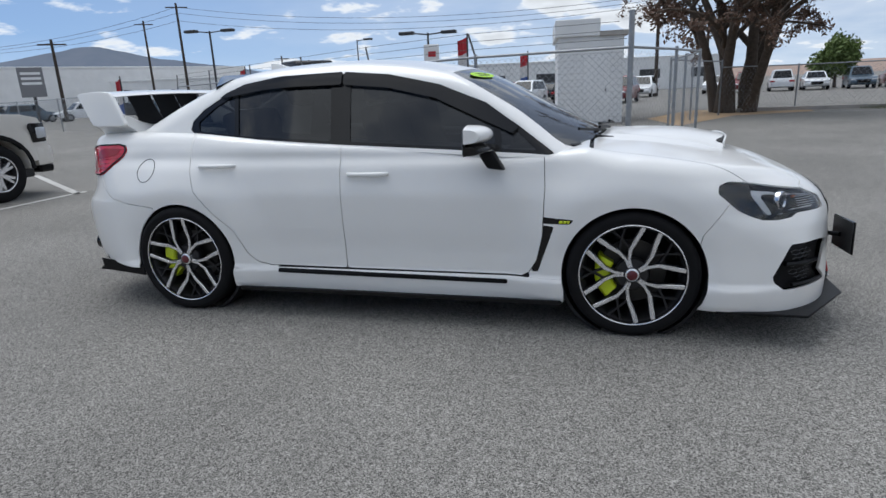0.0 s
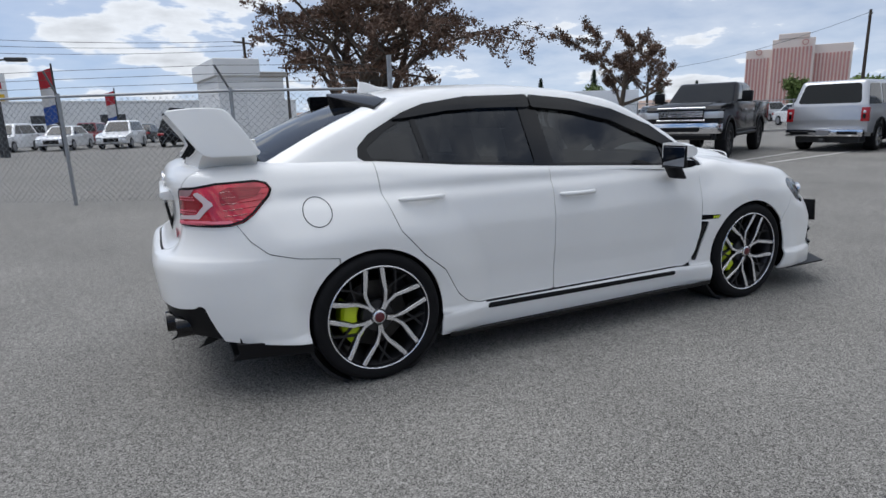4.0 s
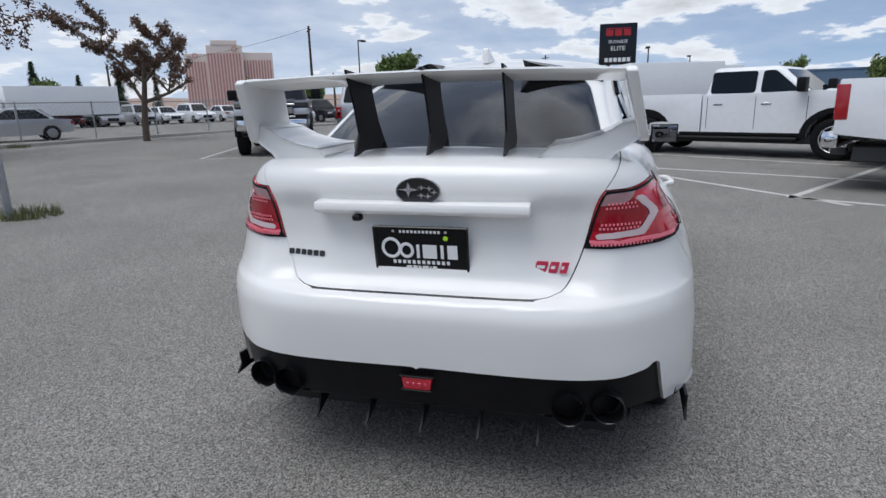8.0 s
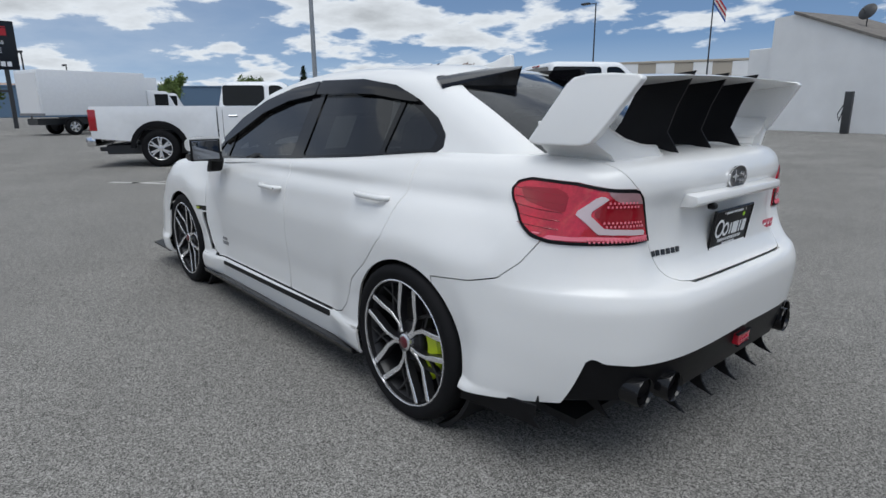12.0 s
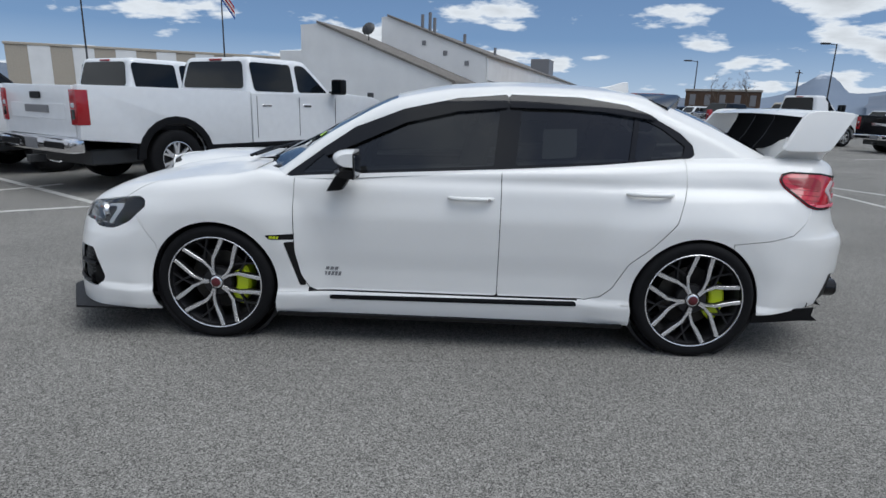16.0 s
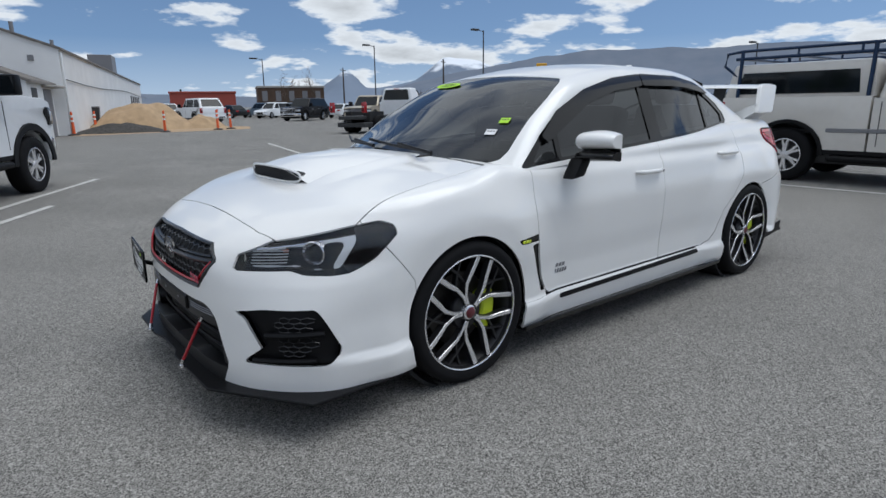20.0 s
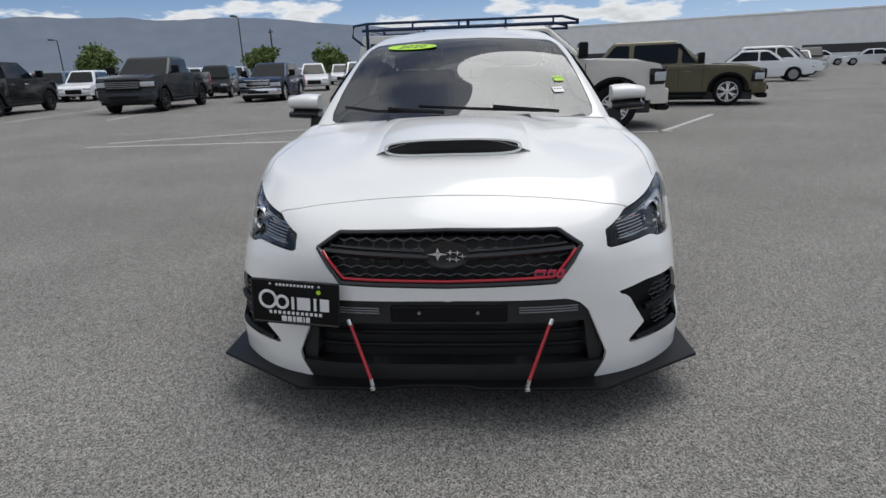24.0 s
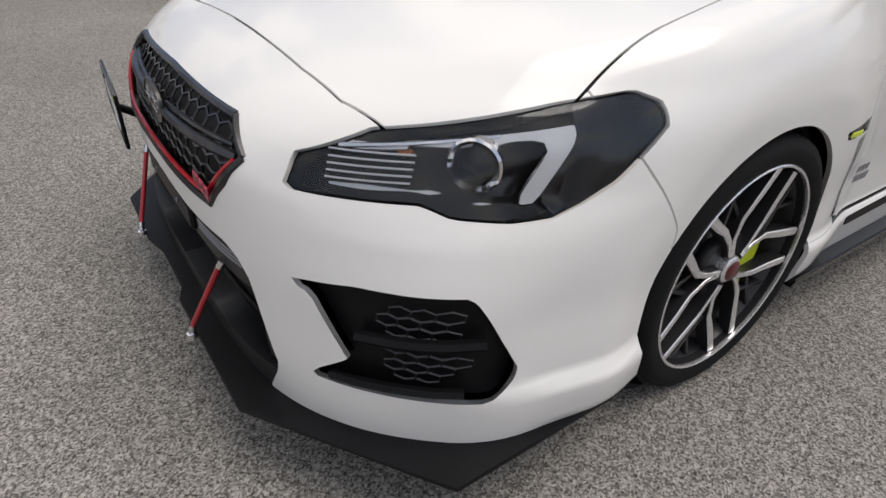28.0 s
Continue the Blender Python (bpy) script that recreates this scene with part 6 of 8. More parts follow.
    if kind != "flat":
        part("rear_bumper", box(xr - .14, xr + .06, -hw + .04, hw - .04, zc + .0, zc + .20, .04, 2), bumper, v)
        for s in (-1, 1):
            part("bumper_step", box(xr - .146, xr - .10, min(s * .34, s * (hw - .16)), max(s * .34, s * (hw - .16)), zc + .05, zc + .15, .015, 1), trim, v)
        part("tow_hitch", box(xr - .20, xr, -.06, .06, zc - .16, zc - .06, .01, 1), DARK_STEEL, v)
        part("number_plate", box(xr - .147, xr - .141, -.16, .16, zc + .03, zc + .17), GREY_TRIM if chrome else WHITE_MARK, v)
    for x in (ax, -ax):
        for s in (-1, 1):
            truck_wheel(v, x, s * (hw - .13), r, rim_r, .27, bright=bright)
            if kind == "flat" and x < 0:
                truck_wheel(v, x, s * (hw - .42), r, rim_r, .25, bright=bright)
    for s in (-1, 1):
        for x in (ax, -ax):
            part("wheel_well", box(x - ar - .02, x + ar + .02, min(s * .35, s * (hw - .30)), max(s * .35, s * (hw - .30)), zc - .1, r + ar + .06 + z * .3), GAP, v)
    if canopy:
        cn = part("canopy", prism([(xr + .05, zb), (c0 - .02, zb), (c0 - .06, zr - .06), (xr + .20, zr - .06)], -hw + .10, hw - .10, "y", .06, 2), body, v)
        for s in (-1, 1):
            part("canopy_window", quad_panel(*[Vector((x, s * (hw - .098), zz)) for x, zz in ((c0 - .22, zb + .08), (c0 - .25, zr - .20), (xr + .36, zr - .20), (xr + .26, zb + .08))][::s]), V_GLASS, cn)
    if canopy:
        for s in (-1, 1):
            part("side_moulding", box(-ax + ar + .05, ax - ar - .05, min(s * (hw - .02), s * (hw + .012)), max(s * (hw - .02), s * (hw + .012)), zc + .30, zc + .36, .008, 1), GREY_TRIM, v)
    if rack:
        rk = thing("ladder_rack", "dark steel ladder rack standing on the pickup's bed and cab", "rack")
        rk.matrix_world = m
        zt = zr + .03
        for s in (-1, 1):
            part("rail", bar([(xr + .25, s * (hw - .12), zt - .28), (xr + .02, s * (hw - .12), zt - .1), (xr + .05, s * (hw - .12), zt + .09), (xr + .3, s * (hw - .12), zt + .12), (c1 - .45, s * (hw - .12), zt + .12), (c1 - .15, s * (hw - .12), zt + .04)], .024), V_NAVY, rk)
            part("lower_rail", bar([(xr + .2, s * (hw - .12), zt), (c1 - .15, s * (hw - .12), zt)], .026), V_NAVY, rk)
            for x in (xr + .3, c0 - .1):
                part("upright", bar([(x, s * (hw - .07), zb), (x, s * (hw - .12), zt + .12)], .03), V_NAVY, rk)
        for k in range(5):
            x = xr + .3 + k * (c1 - .6 - xr - .3) / 4
            part("cross_bar", bar([(x, -hw + .12, zt), (x, hw - .12, zt)], .024), V_NAVY, rk)
            part("stanchion", bar([(x, -hw + .12, zt), (x, -hw + .12, zt + .12)], .018), V_NAVY, rk)
            part("stanchion", bar([(x, hw - .12, zt), (x, hw - .12, zt + .12)], .018), V_NAVY, rk)
    return v


def at(x, y, dx, dy):
    return Matrix.Translation((x, y, 0)) @ Matrix.Rotation(math.atan2(dy, dx), 4, "Z")


HD = dict(wb=4.05, fo=1.0, ro=1.35, hw=1.02, zc=.56, zb=1.40, zh=1.40, zr=1.99, cab=(-.62, 1.40), top=(-.50, .78), r=.42, rim_r=.25, tail_badge=True, flare=.10)
d = (-.5, -.866)
nrm = (.866, -.5)
cA = (3.3 + .86 * nrm[0], -6.45 + .86 * nrm[1])
vehicle("pickup_truck", "white crew-cab heavy-duty pickup with black arch trims, parked beside the sedan", "truck", at(*cA, *d), V_WHITE, **HD)
vehicle("pickup_truck", "white crew-cab heavy-duty pickup parked next to its twin", "truck", at(cA[0] + 2.95 * nrm[0] + .1, cA[1] + 2.95 * nrm[1] + .3, *d), V_WHITE, **HD)
vehicle("pickup_truck", "white crew-cab heavy-duty pickup parked across the aisle", "truck", at(10.69, -3.70, *d), V_WHITE, **dict(HD, wb=3.75, zc=.46, zb=1.27, zh=1.27, zr=1.82, r=.40))
vehicle("suv", "black SUV parked between the white pickups", "suv", at(13.5, -12.5, *d), V_BLACK, kind="wagon", zc=.42, zb=1.15, zh=1.12, zr=1.82, wb=3.0, hw=.97, cab=(-1.4, .85), top=(-1.9, .2), r=.37, chrome=False)
vehicle("pickup_truck", "lifted black crew-cab pickup with a chrome grille", "truck", at(12.35, 8.85, -.895, -.446), V_BLACK, wb=3.8, hw=.97, r=.46, rim_r=.25, zc=.60, zb=1.34, zh=1.32, zr=1.90, lift=.08, bright=False)
vehicle("suv", "silver full-size SUV with red tail lights", "suv", at(17.2, 7.5, .97, .22), V_SILVER, kind="wagon", wb=3.3, ro=1.05, zc=.42, zb=1.22, zh=1.18, zr=1.93, cab=(-1.5, 1.0), top=(-2.35, .35), r=.39)
vehicle("pickup_truck", "silver crew-cab pickup seen from its tailgate", "truck", at(18.9, 5.2, .97, .22), V_SILVER, tail_badge=True)
vehicle("pickup_truck", "black crew-cab pickup with a chrome rear bumper", "truck", at(21.6, 3.4, .97, .22), V_BLACK, tail_badge=True)
vehicle("pickup_truck", "light pewter extended-cab pickup with a canopy on its bed", "truck", at(-8.0, .68, 0.02, 1), V_BEIGE, wb=3.65, fo=.98, ro=1.15, hw=.98, zc=.46, zb=1.25, zh=1.20, zr=1.86, cab=(-.72, 1.30), top=(-.62, .62), r=.40, canopy=True, rack=True, chrome=False, rear_doors=True)
vehicle("suv", "olive gold compact SUV with dark glass", "suv", at(-13.3, 5.4, .3, .95), V_OLIVE, kind="wagon", wb=2.69, fo=.9, ro=.85, hw=.92, zc=.32, zb=1.05, zh=1.0, zr=1.68, cab=(-1.2, .75), top=(-1.6, .0), r=.35, chrome=False)
vehicle("pickup_truck", "dark granite crew-cab pickup facing the aisle", "truck", at(-18.6, -12.5, .93, .10), V_GREY, chrome=False, bright=False)
vehicle("suv", "navy blue luxury SUV with a black grille", "suv", at(-23.6, -9.7, .97, .05), V_NAVY, kind="wagon", wb=2.8, fo=.9, ro=.9, hw=.93, zc=.32, zb=1.02, zh=1.0, zr=1.64, cab=(-1.2, .75), top=(-1.6, .0), r=.36)
vehicle("pickup_truck", "black crew-cab pickup with a chrome bumper in the far row", "truck", at(-17.9, -18.6, -.95, -.18), V_BLACK, bright=False, tail_badge=True)
vehicle("chassis_truck", "white single-cab chassis truck with a bare frame and dual rear wheels", "truck", at(-13.6, -21.8, -.85, -.30), V_WHITE, kind="flat", wb=4.2, cab=(.35, 1.55), top=(.45, .95), zb=1.4, zh=1.34, zr=2.05, r=.40, rear_doors=False, chrome=False)
vehicle("suv", "tan full-size SUV in the far row", "suv", at(-19.8, -33.6, .75, .5), V_TAN, kind="wagon", wb=3.0, zc=.4, zb=1.2, zh=1.16, zr=1.92, cab=(-1.4, .9), top=(-2.1, .3), chrome=False)
vehicle("suv", "white SUV beside the works", "suv", at(-11.9, -46.5, .1, -1), V_WHITE, kind="wagon", wb=3.0, zc=.4, zb=1.2, zh=1.16, zr=1.92, cab=(-1.4, .9), top=(-2.1, .3), chrome=False)
vehicle("suv", "black full-size SUV in the far row", "suv", at(-21.0, -46.5, .8, .5), V_BLACK, kind="wagon", wb=3.0, zc=.4, zb=1.2, zh=1.16, zr=1.92, cab=(-1.4, .9), top=(-2.1, .3))


# ---- simple far cars, one of each kind and then copies ----
def far_car(name, label, body, wagon, m):
    v = thing(name, label, "car", "far parked cars")
    v.matrix_world = m
    L, h, hb = 2.25, (1.68 if wagon else 1.45), (1.0 if wagon else .93)
    low_side = [(-L + .03, .36), (-1.35 - .37, .34)] + arch_points(-1.35, .33, .37, 7)[::-1] + [(-.98, .26), (.98, .26)] + arch_points(1.35, .33, .37, 7)[::-1] + [(1.72, .32), (L - .1, .34), (L, .52), (L - .07, .72), (L - .35, .85), (.95, hb - .02), (-L + (.1 if wagon else .7), hb), (-L + .05, hb - (.08 if wagon else .02)), (-L, .72)]
    bm = prism(low_side, -.89, .89, "y", .06, 2)
    for q in bm.verts:
        k = max(0.0, (abs(q.co.x) - L + .5) / .5)
        q.co.y *= 1 - .12 * k * k
    part("body", bm, body, v)
    b0, b1 = -L + (.10 if wagon else .62), 1.02
    t0, t1 = -L + (.50 if wagon else 1.35), .28
    z0 = hb - .05

    def place(x, f, s):
        return Vector((x, s * (.80 - .20 * f), z0 + (h - z0) * f))
    bm = bmesh.new()
    rows_c = []
    for f, xa, xb in ((0, b0, b1), (.62, b0 + (t0 - b0) * .62 - .03, b1 + (t1 - b1) * .62 + .05), (.93, t0 - .02, t1 + .03), (1, t0 + .14, t1 - .14)):
        w = .80 - .20 * f - (.08 if f == 1 else 0)
        rows_c.append([bm.verts.new((x, y, z0 + (h - z0) * f)) for x, y in ((xa, -w), (xb, -w), (xb, w), (xa, w))])
    for a, b in zip(rows_c, rows_c[1:]):
        for i in range(4):
            j = (i + 1) % 4
            bm.faces.new((a[i], a[j], b[j], b[i]))
    bm.faces.new(rows_c[-1])
    bmesh.ops.recalc_face_normals(bm, faces=bm.faces)
    part("cabin", smooth(bm, 30), body, v)
    xe = lambda f, front_: (b1 + (t1 - b1) * f) if front_ else (b0 + (t0 - b0) * f)
    for s in (-1, 1):
        for xa, xb in ((None, -.10), (-.17, None)):
            q = [place(xe(f, True) - .16 if xa is None else xa, f, s) for f in (.14, .84)] + [place(xe(f, False) + .16 if xb is None else xb, f, s) for f in (.84, .14)]
            part("side_window", glass_panel(*(q[::-1] if s > 0 else q), r=.06, t=.012), V_GLASS, v)
    for front_ in (True, False):
        e = .03 if front_ else -.03
        q = [Vector((xe(f, front_) + e, y * (.70 - .20 * f), z0 + (h - z0) * f)) for f, y in ((.12, -1), (.12, 1), (.86, 1), (.86, -1))]
        part("windscreen" if front_ else "rear_window", glass_panel(*(q if front_ else q[::-1]), r=.08, t=.02), V_GLASS, v)
    for x in (-1.35, 1.35):
        for y in (-.80, .80):
            part("wheel", lathe([(0, -.1), (.2, -.10), (.30, -.1), (.33, -.07), (.33, .07), (.30, .1), (.2, .10), (0, .1)], 18, close=False), RUBBER, v).location = (x, y, .33)
            part("wheel_cover", lathe([(0, -.012), (.07, -.012), (.10, .0), (.17, -.004), (.205, -.008), (.21, .0), (.17, .01), (0, .012)], 14, close=False), FAR_RIM, v).location = (x, y + (.104 if y > 0 else -.104), .33)
    for y in (-.66, .66):
        part("headlight", box(L - .20, L - .03, y - .17, y + .17, .60, .73, .03, 1), V_LAMP, v)
        part("tail_light", box(-L - .005, -L + .12, y - .18, y + .18, .70, .85, .02, 1), V_RED_LAMP, v)
    part("grille", box(L - .06, L + .012, -.42, .42, .42, .66, .03, 1), GLOSS_BLACK, v)
    return v


FAR_RIM = mat("grey_alloy_rim", (.30, .30, .31), .35, .6, vary=.2, scale=30)
protos = [far_car("parked_car", "white parked sedan in a far row", V_WHITE, False, at(-26.5, 13.4, .3, .95)), far_car("parked_car", "white parked crossover in a far row", V_WHITE, True, at(-31, 16.2, .3, .95)),
          far_car("parked_car", "dark grey parked sedan in a far row", V_GREY, False, at(-30, -19, .9, .2)), far_car("parked_car", "silver parked crossover in a far row", V_SILVER, True, at(-34, 18, .3, .95)),
          far_car("parked_car", "dark red parked crossover in a far row", V_RED, True, at(-17, 40, 1, .2)), far_car("parked_car", "steel blue parked crossover in a far row", V_BLUE, True, at(-30, -25, .9, .3)), far_car("parked_car", "black parked crossover in a far row", V_BLACK, True, at(-28.5, -14.5, .9, .2))]
far_car("parked_car", "silver parked sedan beyond the chain-link fence", V_SILVER, False, at(17.0, 24.8, -.84, .54))
rows = ((( -38, 20), (-70, 37), (.3, .95), 11), ((-33, -30), (-27, -16), (.9, .25), 5), ((-40, -32), (-34, -8), (.9, .25), 9), ((-24, -60), (-34, -46), (.85, .45), 5), ((-29, -66), (-14, -66), (.2, -1), 5), ((-52, -30), (-46, -2), (.9, .25), 9),
        ((-26, 44), (2, 37), (.25, 1), 10), ((-34, 56), (4, 49), (.25, 1), 12), ((24, 44), (52, 30), (-.45, -.9), 13), ((10, 52), (46, 48), (-.2, -1), 15), ((36, 22), (52, 12), (-.45, -.9), 7), ((32, 11), (44, 6), (-.9, -.3), 4), ((24, -14), (34, -22), (-.5, -.86), 5), ((-60, 34), (-36, 48), (.4, .9), 8), ((-46, 26), (-40, 22), (.9, -.4), 2))
rnd = random.Random(5)
weights = [0, 0, 0, 1, 1, 1, 2, 3, 3, 4, 5, 6]
for (xa, ya), (xb, yb), (dx, dy), n in rows:
    for k in range(n):
        s = k / max(1, n - 1)
        flip = rnd.choice((1, 1, 1, -1))
        copy_thing(protos[rnd.choice(weights)], at(xa + (xb - xa) * s + rnd.uniform(-.3, .3), ya + (yb - ya) * s + rnd.uniform(-.3, .3), dx * flip, dy * flip))


# ---- box trucks and a tractor unit ----
def box_truck(m, label, L=5.2):
    v = thing("box_truck", label, "truck")
    v.matrix_world = m
    part("cargo_box", box(-L, 0, -1.15, 1.15, .95, 3.05, .05, 2), V_WHITE, v)
    part("corner_trim", box(-L - .02, -L + .1, -1.17, 1.17, .93, 1.05, .01, 1), GREY_TRIM, v)
    part("cab", prism([(.15, .55), (1.9, .55), (2.0, 1.1), (1.8, 1.35), (1.35, 2.15), (.15, 2.2)], -1.0, 1.0, "y", .08, 2), V_WHITE, v)
    part("windscreen", quad_panel((1.83, -.8, 1.37), (1.83, .8, 1.37), (1.42, .75, 2.05), (1.42, -.75, 2.05)), V_GLASS, v)
    for s in (-1, 1):
        part("side_window", box(.55, 1.35, min(s * .99, s * 1.008), max(s * .99, s * 1.008), 1.40, 2.0, .002, 1), V_GLASS, v)
    part("chassis", box(-L, 1.6, -.5, .5, .5, .8), DARK_STEEL, v)
    part("roll_door", box(-L - .03, -L - .01, -1.0, 1.0, 1.05, 2.9), WHITE_MARK, v)
    for x in (1.2, -L + 1.4):
        for s in (-1, 1):
            truck_wheel(v, x, s * .95, .40, .24, .26)


box_truck(at(33.0, -6.6, .3, -1), "white box truck parked below the dealer sign")
box_truck(at(38.0, -8.6, .3, -1), "second white box truck behind the first")
box_truck(at(29, 40, -.9, .4), "white box truck in the lot across the road", 7.5)
semi = thing("tractor_unit", "black highway tractor unit with a sleeper cab behind the fence", "truck")
semi.matrix_world = at(-9.9, 19.3, .80, -.60) @ Matrix.Scale(.76, 4)
part("sleeper", prism([(-3.6, 1.0), (-1.0, 1.0), (-1.0, 3.1), (-1.5, 3.6), (-3.3, 3.6), (-3.6, 3.3)], -1.15, 1.15, "y", .12, 2), V_BLACK, semi)
part("cab", prism([(-1.0, .9), (.6, .9), (.6, 1.9), (.15, 2.85), (-1.0, 3.1)], -1.1, 1.1, "y", .08, 2), V_BLACK, semi)
part("hood", prism([(.5, .75), (2.2, .75), (2.3, 1.25), (2.05, 1.62), (.5, 1.95)], -1.0, 1.0, "y", .12, 2), V_BLACK, semi)
part("windscreen", quad_panel((.64, -.95, 1.95), (.64, .95, 1.95), (.22, .9, 2.75), (.22, -.9, 2.75)), V_GLASS, semi)
part("bumper", box(2.1, 2.42, -1.15, 1.15, .45, .85, .06, 2), CHROME, semi)
part("grille", box(2.2, 2.32, -.55, .55, .9, 1.5, .03, 1), CHROME, semi)
for s in (-1, 1):
    part("headlight", box(2.0, 2.28, min(s * .65, s * 1.0), max(s * .65, s * 1.0), .95, 1.22, .04, 2), V_LAMP, semi)
    part("side_window", box(-.75, .3, min(s * 1.09, s * 1.108), max(s * 1.09, s * 1.108), 1.95, 2.6, .002, 1), V_GLASS, semi)
    part("mirror", box(.35, .5, min(s * 1.2, s * 1.4), max(s * 1.2, s * 1.4), 1.8, 2.5, .03, 1), V_BLACK, semi)
    for x in (1.5, -3.0, -4.2):
        truck_wheel(semi, x, s * .95, .50, .29, .30)
part("chassis", box(-5, 1.5, -.45, .45, .7, 1.0), DARK_STEEL, semi)


# ---- ground and surroundings ----

def flat(points, z=0.0):
    bm = bmesh.new()
    bm.faces.new([bm.verts.new((x, y, z)) for x, y in points])
    bmesh.ops.recalc_face_normals(bm, faces=bm.faces)
    for f in bm.faces:
        if f.normal.z < 0:
            f.normal_flip()
    return bm


tagged(part("ground", flat([(-3200, -3200), (3200, -3200), (3200, 3200), (-3200, 3200)]), ASPHALT), "worn grey asphalt of a car dealer's lot", "ground", kind="structure")


def paint_line(a, b, w=.10):
    a, b = Vector((*a, 0)), Vector((*b, 0))
    s = (b - a).normalized().cross(Vector((0, 0, 1))) * w / 2
    bm = bmesh.new()
    n = max(2, int((b - a).length / .5))
    rows = []
    for i in range(n + 1):
        p = a.lerp(b, i / n)
        rows.append([bm.verts.new((*(p + s * (1 + random.uniform(-.12, .12)))[:2], .004)), bm.verts.new((*(p - s * (1 + random.uniform(-.12, .12)))[:2], .004))])
    for p, q in zip(rows, rows[1:]):
        bm.faces.new((p[0], q[0], q[1], p[1]))
    bmesh.ops.recalc_face_normals(bm, faces=bm.faces)
    tagged(part("parking_line", bm, LINE_PAINT), "worn pale painted parking line on the asphalt", "line", "parking lines", "structure")


for a, b in (((4.2, -2.85), (8.3, -5.6)), ((4.25, -2.85), (2.2, -6.4)), ((8.5, -.05), (3.7, -3.35)), ((10.4, -1.55), (7.8, -5.2)), ((8.1, -.3), (5.9, -4.5)), ((1.2, -9.4), (2.85, -6.4)), ((9.1, 9.3), (13.4, 10.9)), ((9.0, 9.2), (10.2, 6.2)), ((10.4, 6.4), (14.6, 7.4)),
             ((-6.35, -7.3), (-6.55, 3.4)), ((-6.9, -7.2), (-8.9, -3.2)), ((-8.9, -2.8), (-8.95, 2.6)), ((-6.5, 3.2), (-9.6, 5.2)), ((-12, -14.6), (-20, -15.6)), ((-13, -11.2), (-22, -12.2)), ((-10.5, -17.6), (-19.5, -18.8)), ((10.5, 5.6), (15, 6.4)), ((8, 19.4), (26, 17.6)), ((-4, -12), (-5.2, -17))):
    paint_line(a, b)

# sandy works patch, spoil heaps, kerb by the trees
tagged(part("ground_patch", flat([(-1, -29.4), (-10, -31.0), (-11.5, -35), (-6, -44), (-1.2, -33)], .006), SAND), "sandy dug-up patch beside the white building", "soil", kind="structure")


def heap(name, label, c, rx, ry, h, material):
    bm = bmesh.new()
    n, rings = 40, 12
    grid = []
    for i in range(rings + 1):
        r = i / rings
        grid.append([bm.verts.new((c[0] + rx * r * math.cos(2 * math.pi * k / n), c[1] + ry * r * math.sin(2 * math.pi * k / n),
                     max(0.0, h * (1 - r * r) ** 1.2 * (1 + .35 * noise.noise((c[0] + r * 3 * math.cos(2 * math.pi * k / n), r * 3 * math.sin(2 * math.pi * k / n), 1)))) + (.0 if i < rings else -.02))) for k in range(n)])
    for a, b in zip(grid, grid[1:]):
        for k in range(n):
            bm.faces.new((a[k], b[k], b[(k + 1) % n], a[(k + 1) % n]))
    bmesh.ops.remove_doubles(bm, verts=bm.verts, dist=1e-4)
    bmesh.ops.recalc_face_normals(bm, faces=bm.faces)
    tagged(part(name, smooth(bm, 80), material), label, "soil heap")


heap("soil_heap", "tawny sand heap on the dug-up ground", (-5.6, -36.5), 3.2, 2.4, 1.5, SAND)
heap("rubble_heap", "low heap of dark broken asphalt", (-3.6, -32.0), 2.4, 1.0, .45, DIRT)
heap("soil_heap", "small tawny sand heap beside the big one", (-8.8, -36.0), 1.6, 1.2, .7, SAND)


def kerb(pts, w=.15, h=.14):
    for a, b in zip(pts, pts[1:]):
        a, b = Vector((*a, 0)), Vector((*b, 0))
        d = (b - a)
        m = Matrix.Translation((a + b) / 2) @ Matrix.Rotation(math.atan2(d.y, d.x), 4, "Z")
        tagged(part("kerb", box(-d.length / 2, d.length / 2, -w / 2, w / 2, -.05, h, .02, 1, m), CONCRETE), "pale concrete kerb along the fence", "kerb", kind="structure")


kerb([(5.9, 20.6), (11.0, 20.9), (16.5, 19.6), (26, 17.2), (40, 13.5)])
tagged(part("ground_patch", flat([(3.2, 14.2), (5.4, 18.4), (8.2, 19.6), (8.6, 21.8), (4.6, 23.0), (2.6, 18)], .008), SAND), "bare sandy earth round the tree trunks", "soil", kind="structure")


def grass_tuft(x, y, r, n, h, seed):
    rnd = random.Random(seed)
    bm = bmesh.new()
    for _ in range(n):
        a, d = rnd.uniform(0, 6.28), r * math.sqrt(rnd.random())
        px, py = x + d * math.cos(a), y + d * math.sin(a)
        hh, t, s = h * rnd.uniform(.4, 1.1), rnd.uniform(0, 6.28), .006
        lean = Vector((rnd.uniform(-.5, .5), rnd.uniform(-.5, .5), 1)) * hh
        p = [Vector((px + s * math.cos(t), py + s * math.sin(t), 0)), Vector((px - s * math.cos(t), py - s * math.sin(t), 0)), Vector((px, py, 0)) + lean]
        bm.faces.new([bm.verts.new(q) for q in p])
    tagged(part("weeds", bm, GRASS), "dry weeds at the foot of a fence post", "weeds", kind="stuff")


grass_tuft(1.75, 6.3, .35, 420, .16, 1)
grass_tuft(3.0, 9.2, .5, 300, .14, 2)
grass_tuft(10.5, 20.5, .6, 300, .2, 4)
grass_tuft(13.2, 20.1, .4, 240, .2, 5)


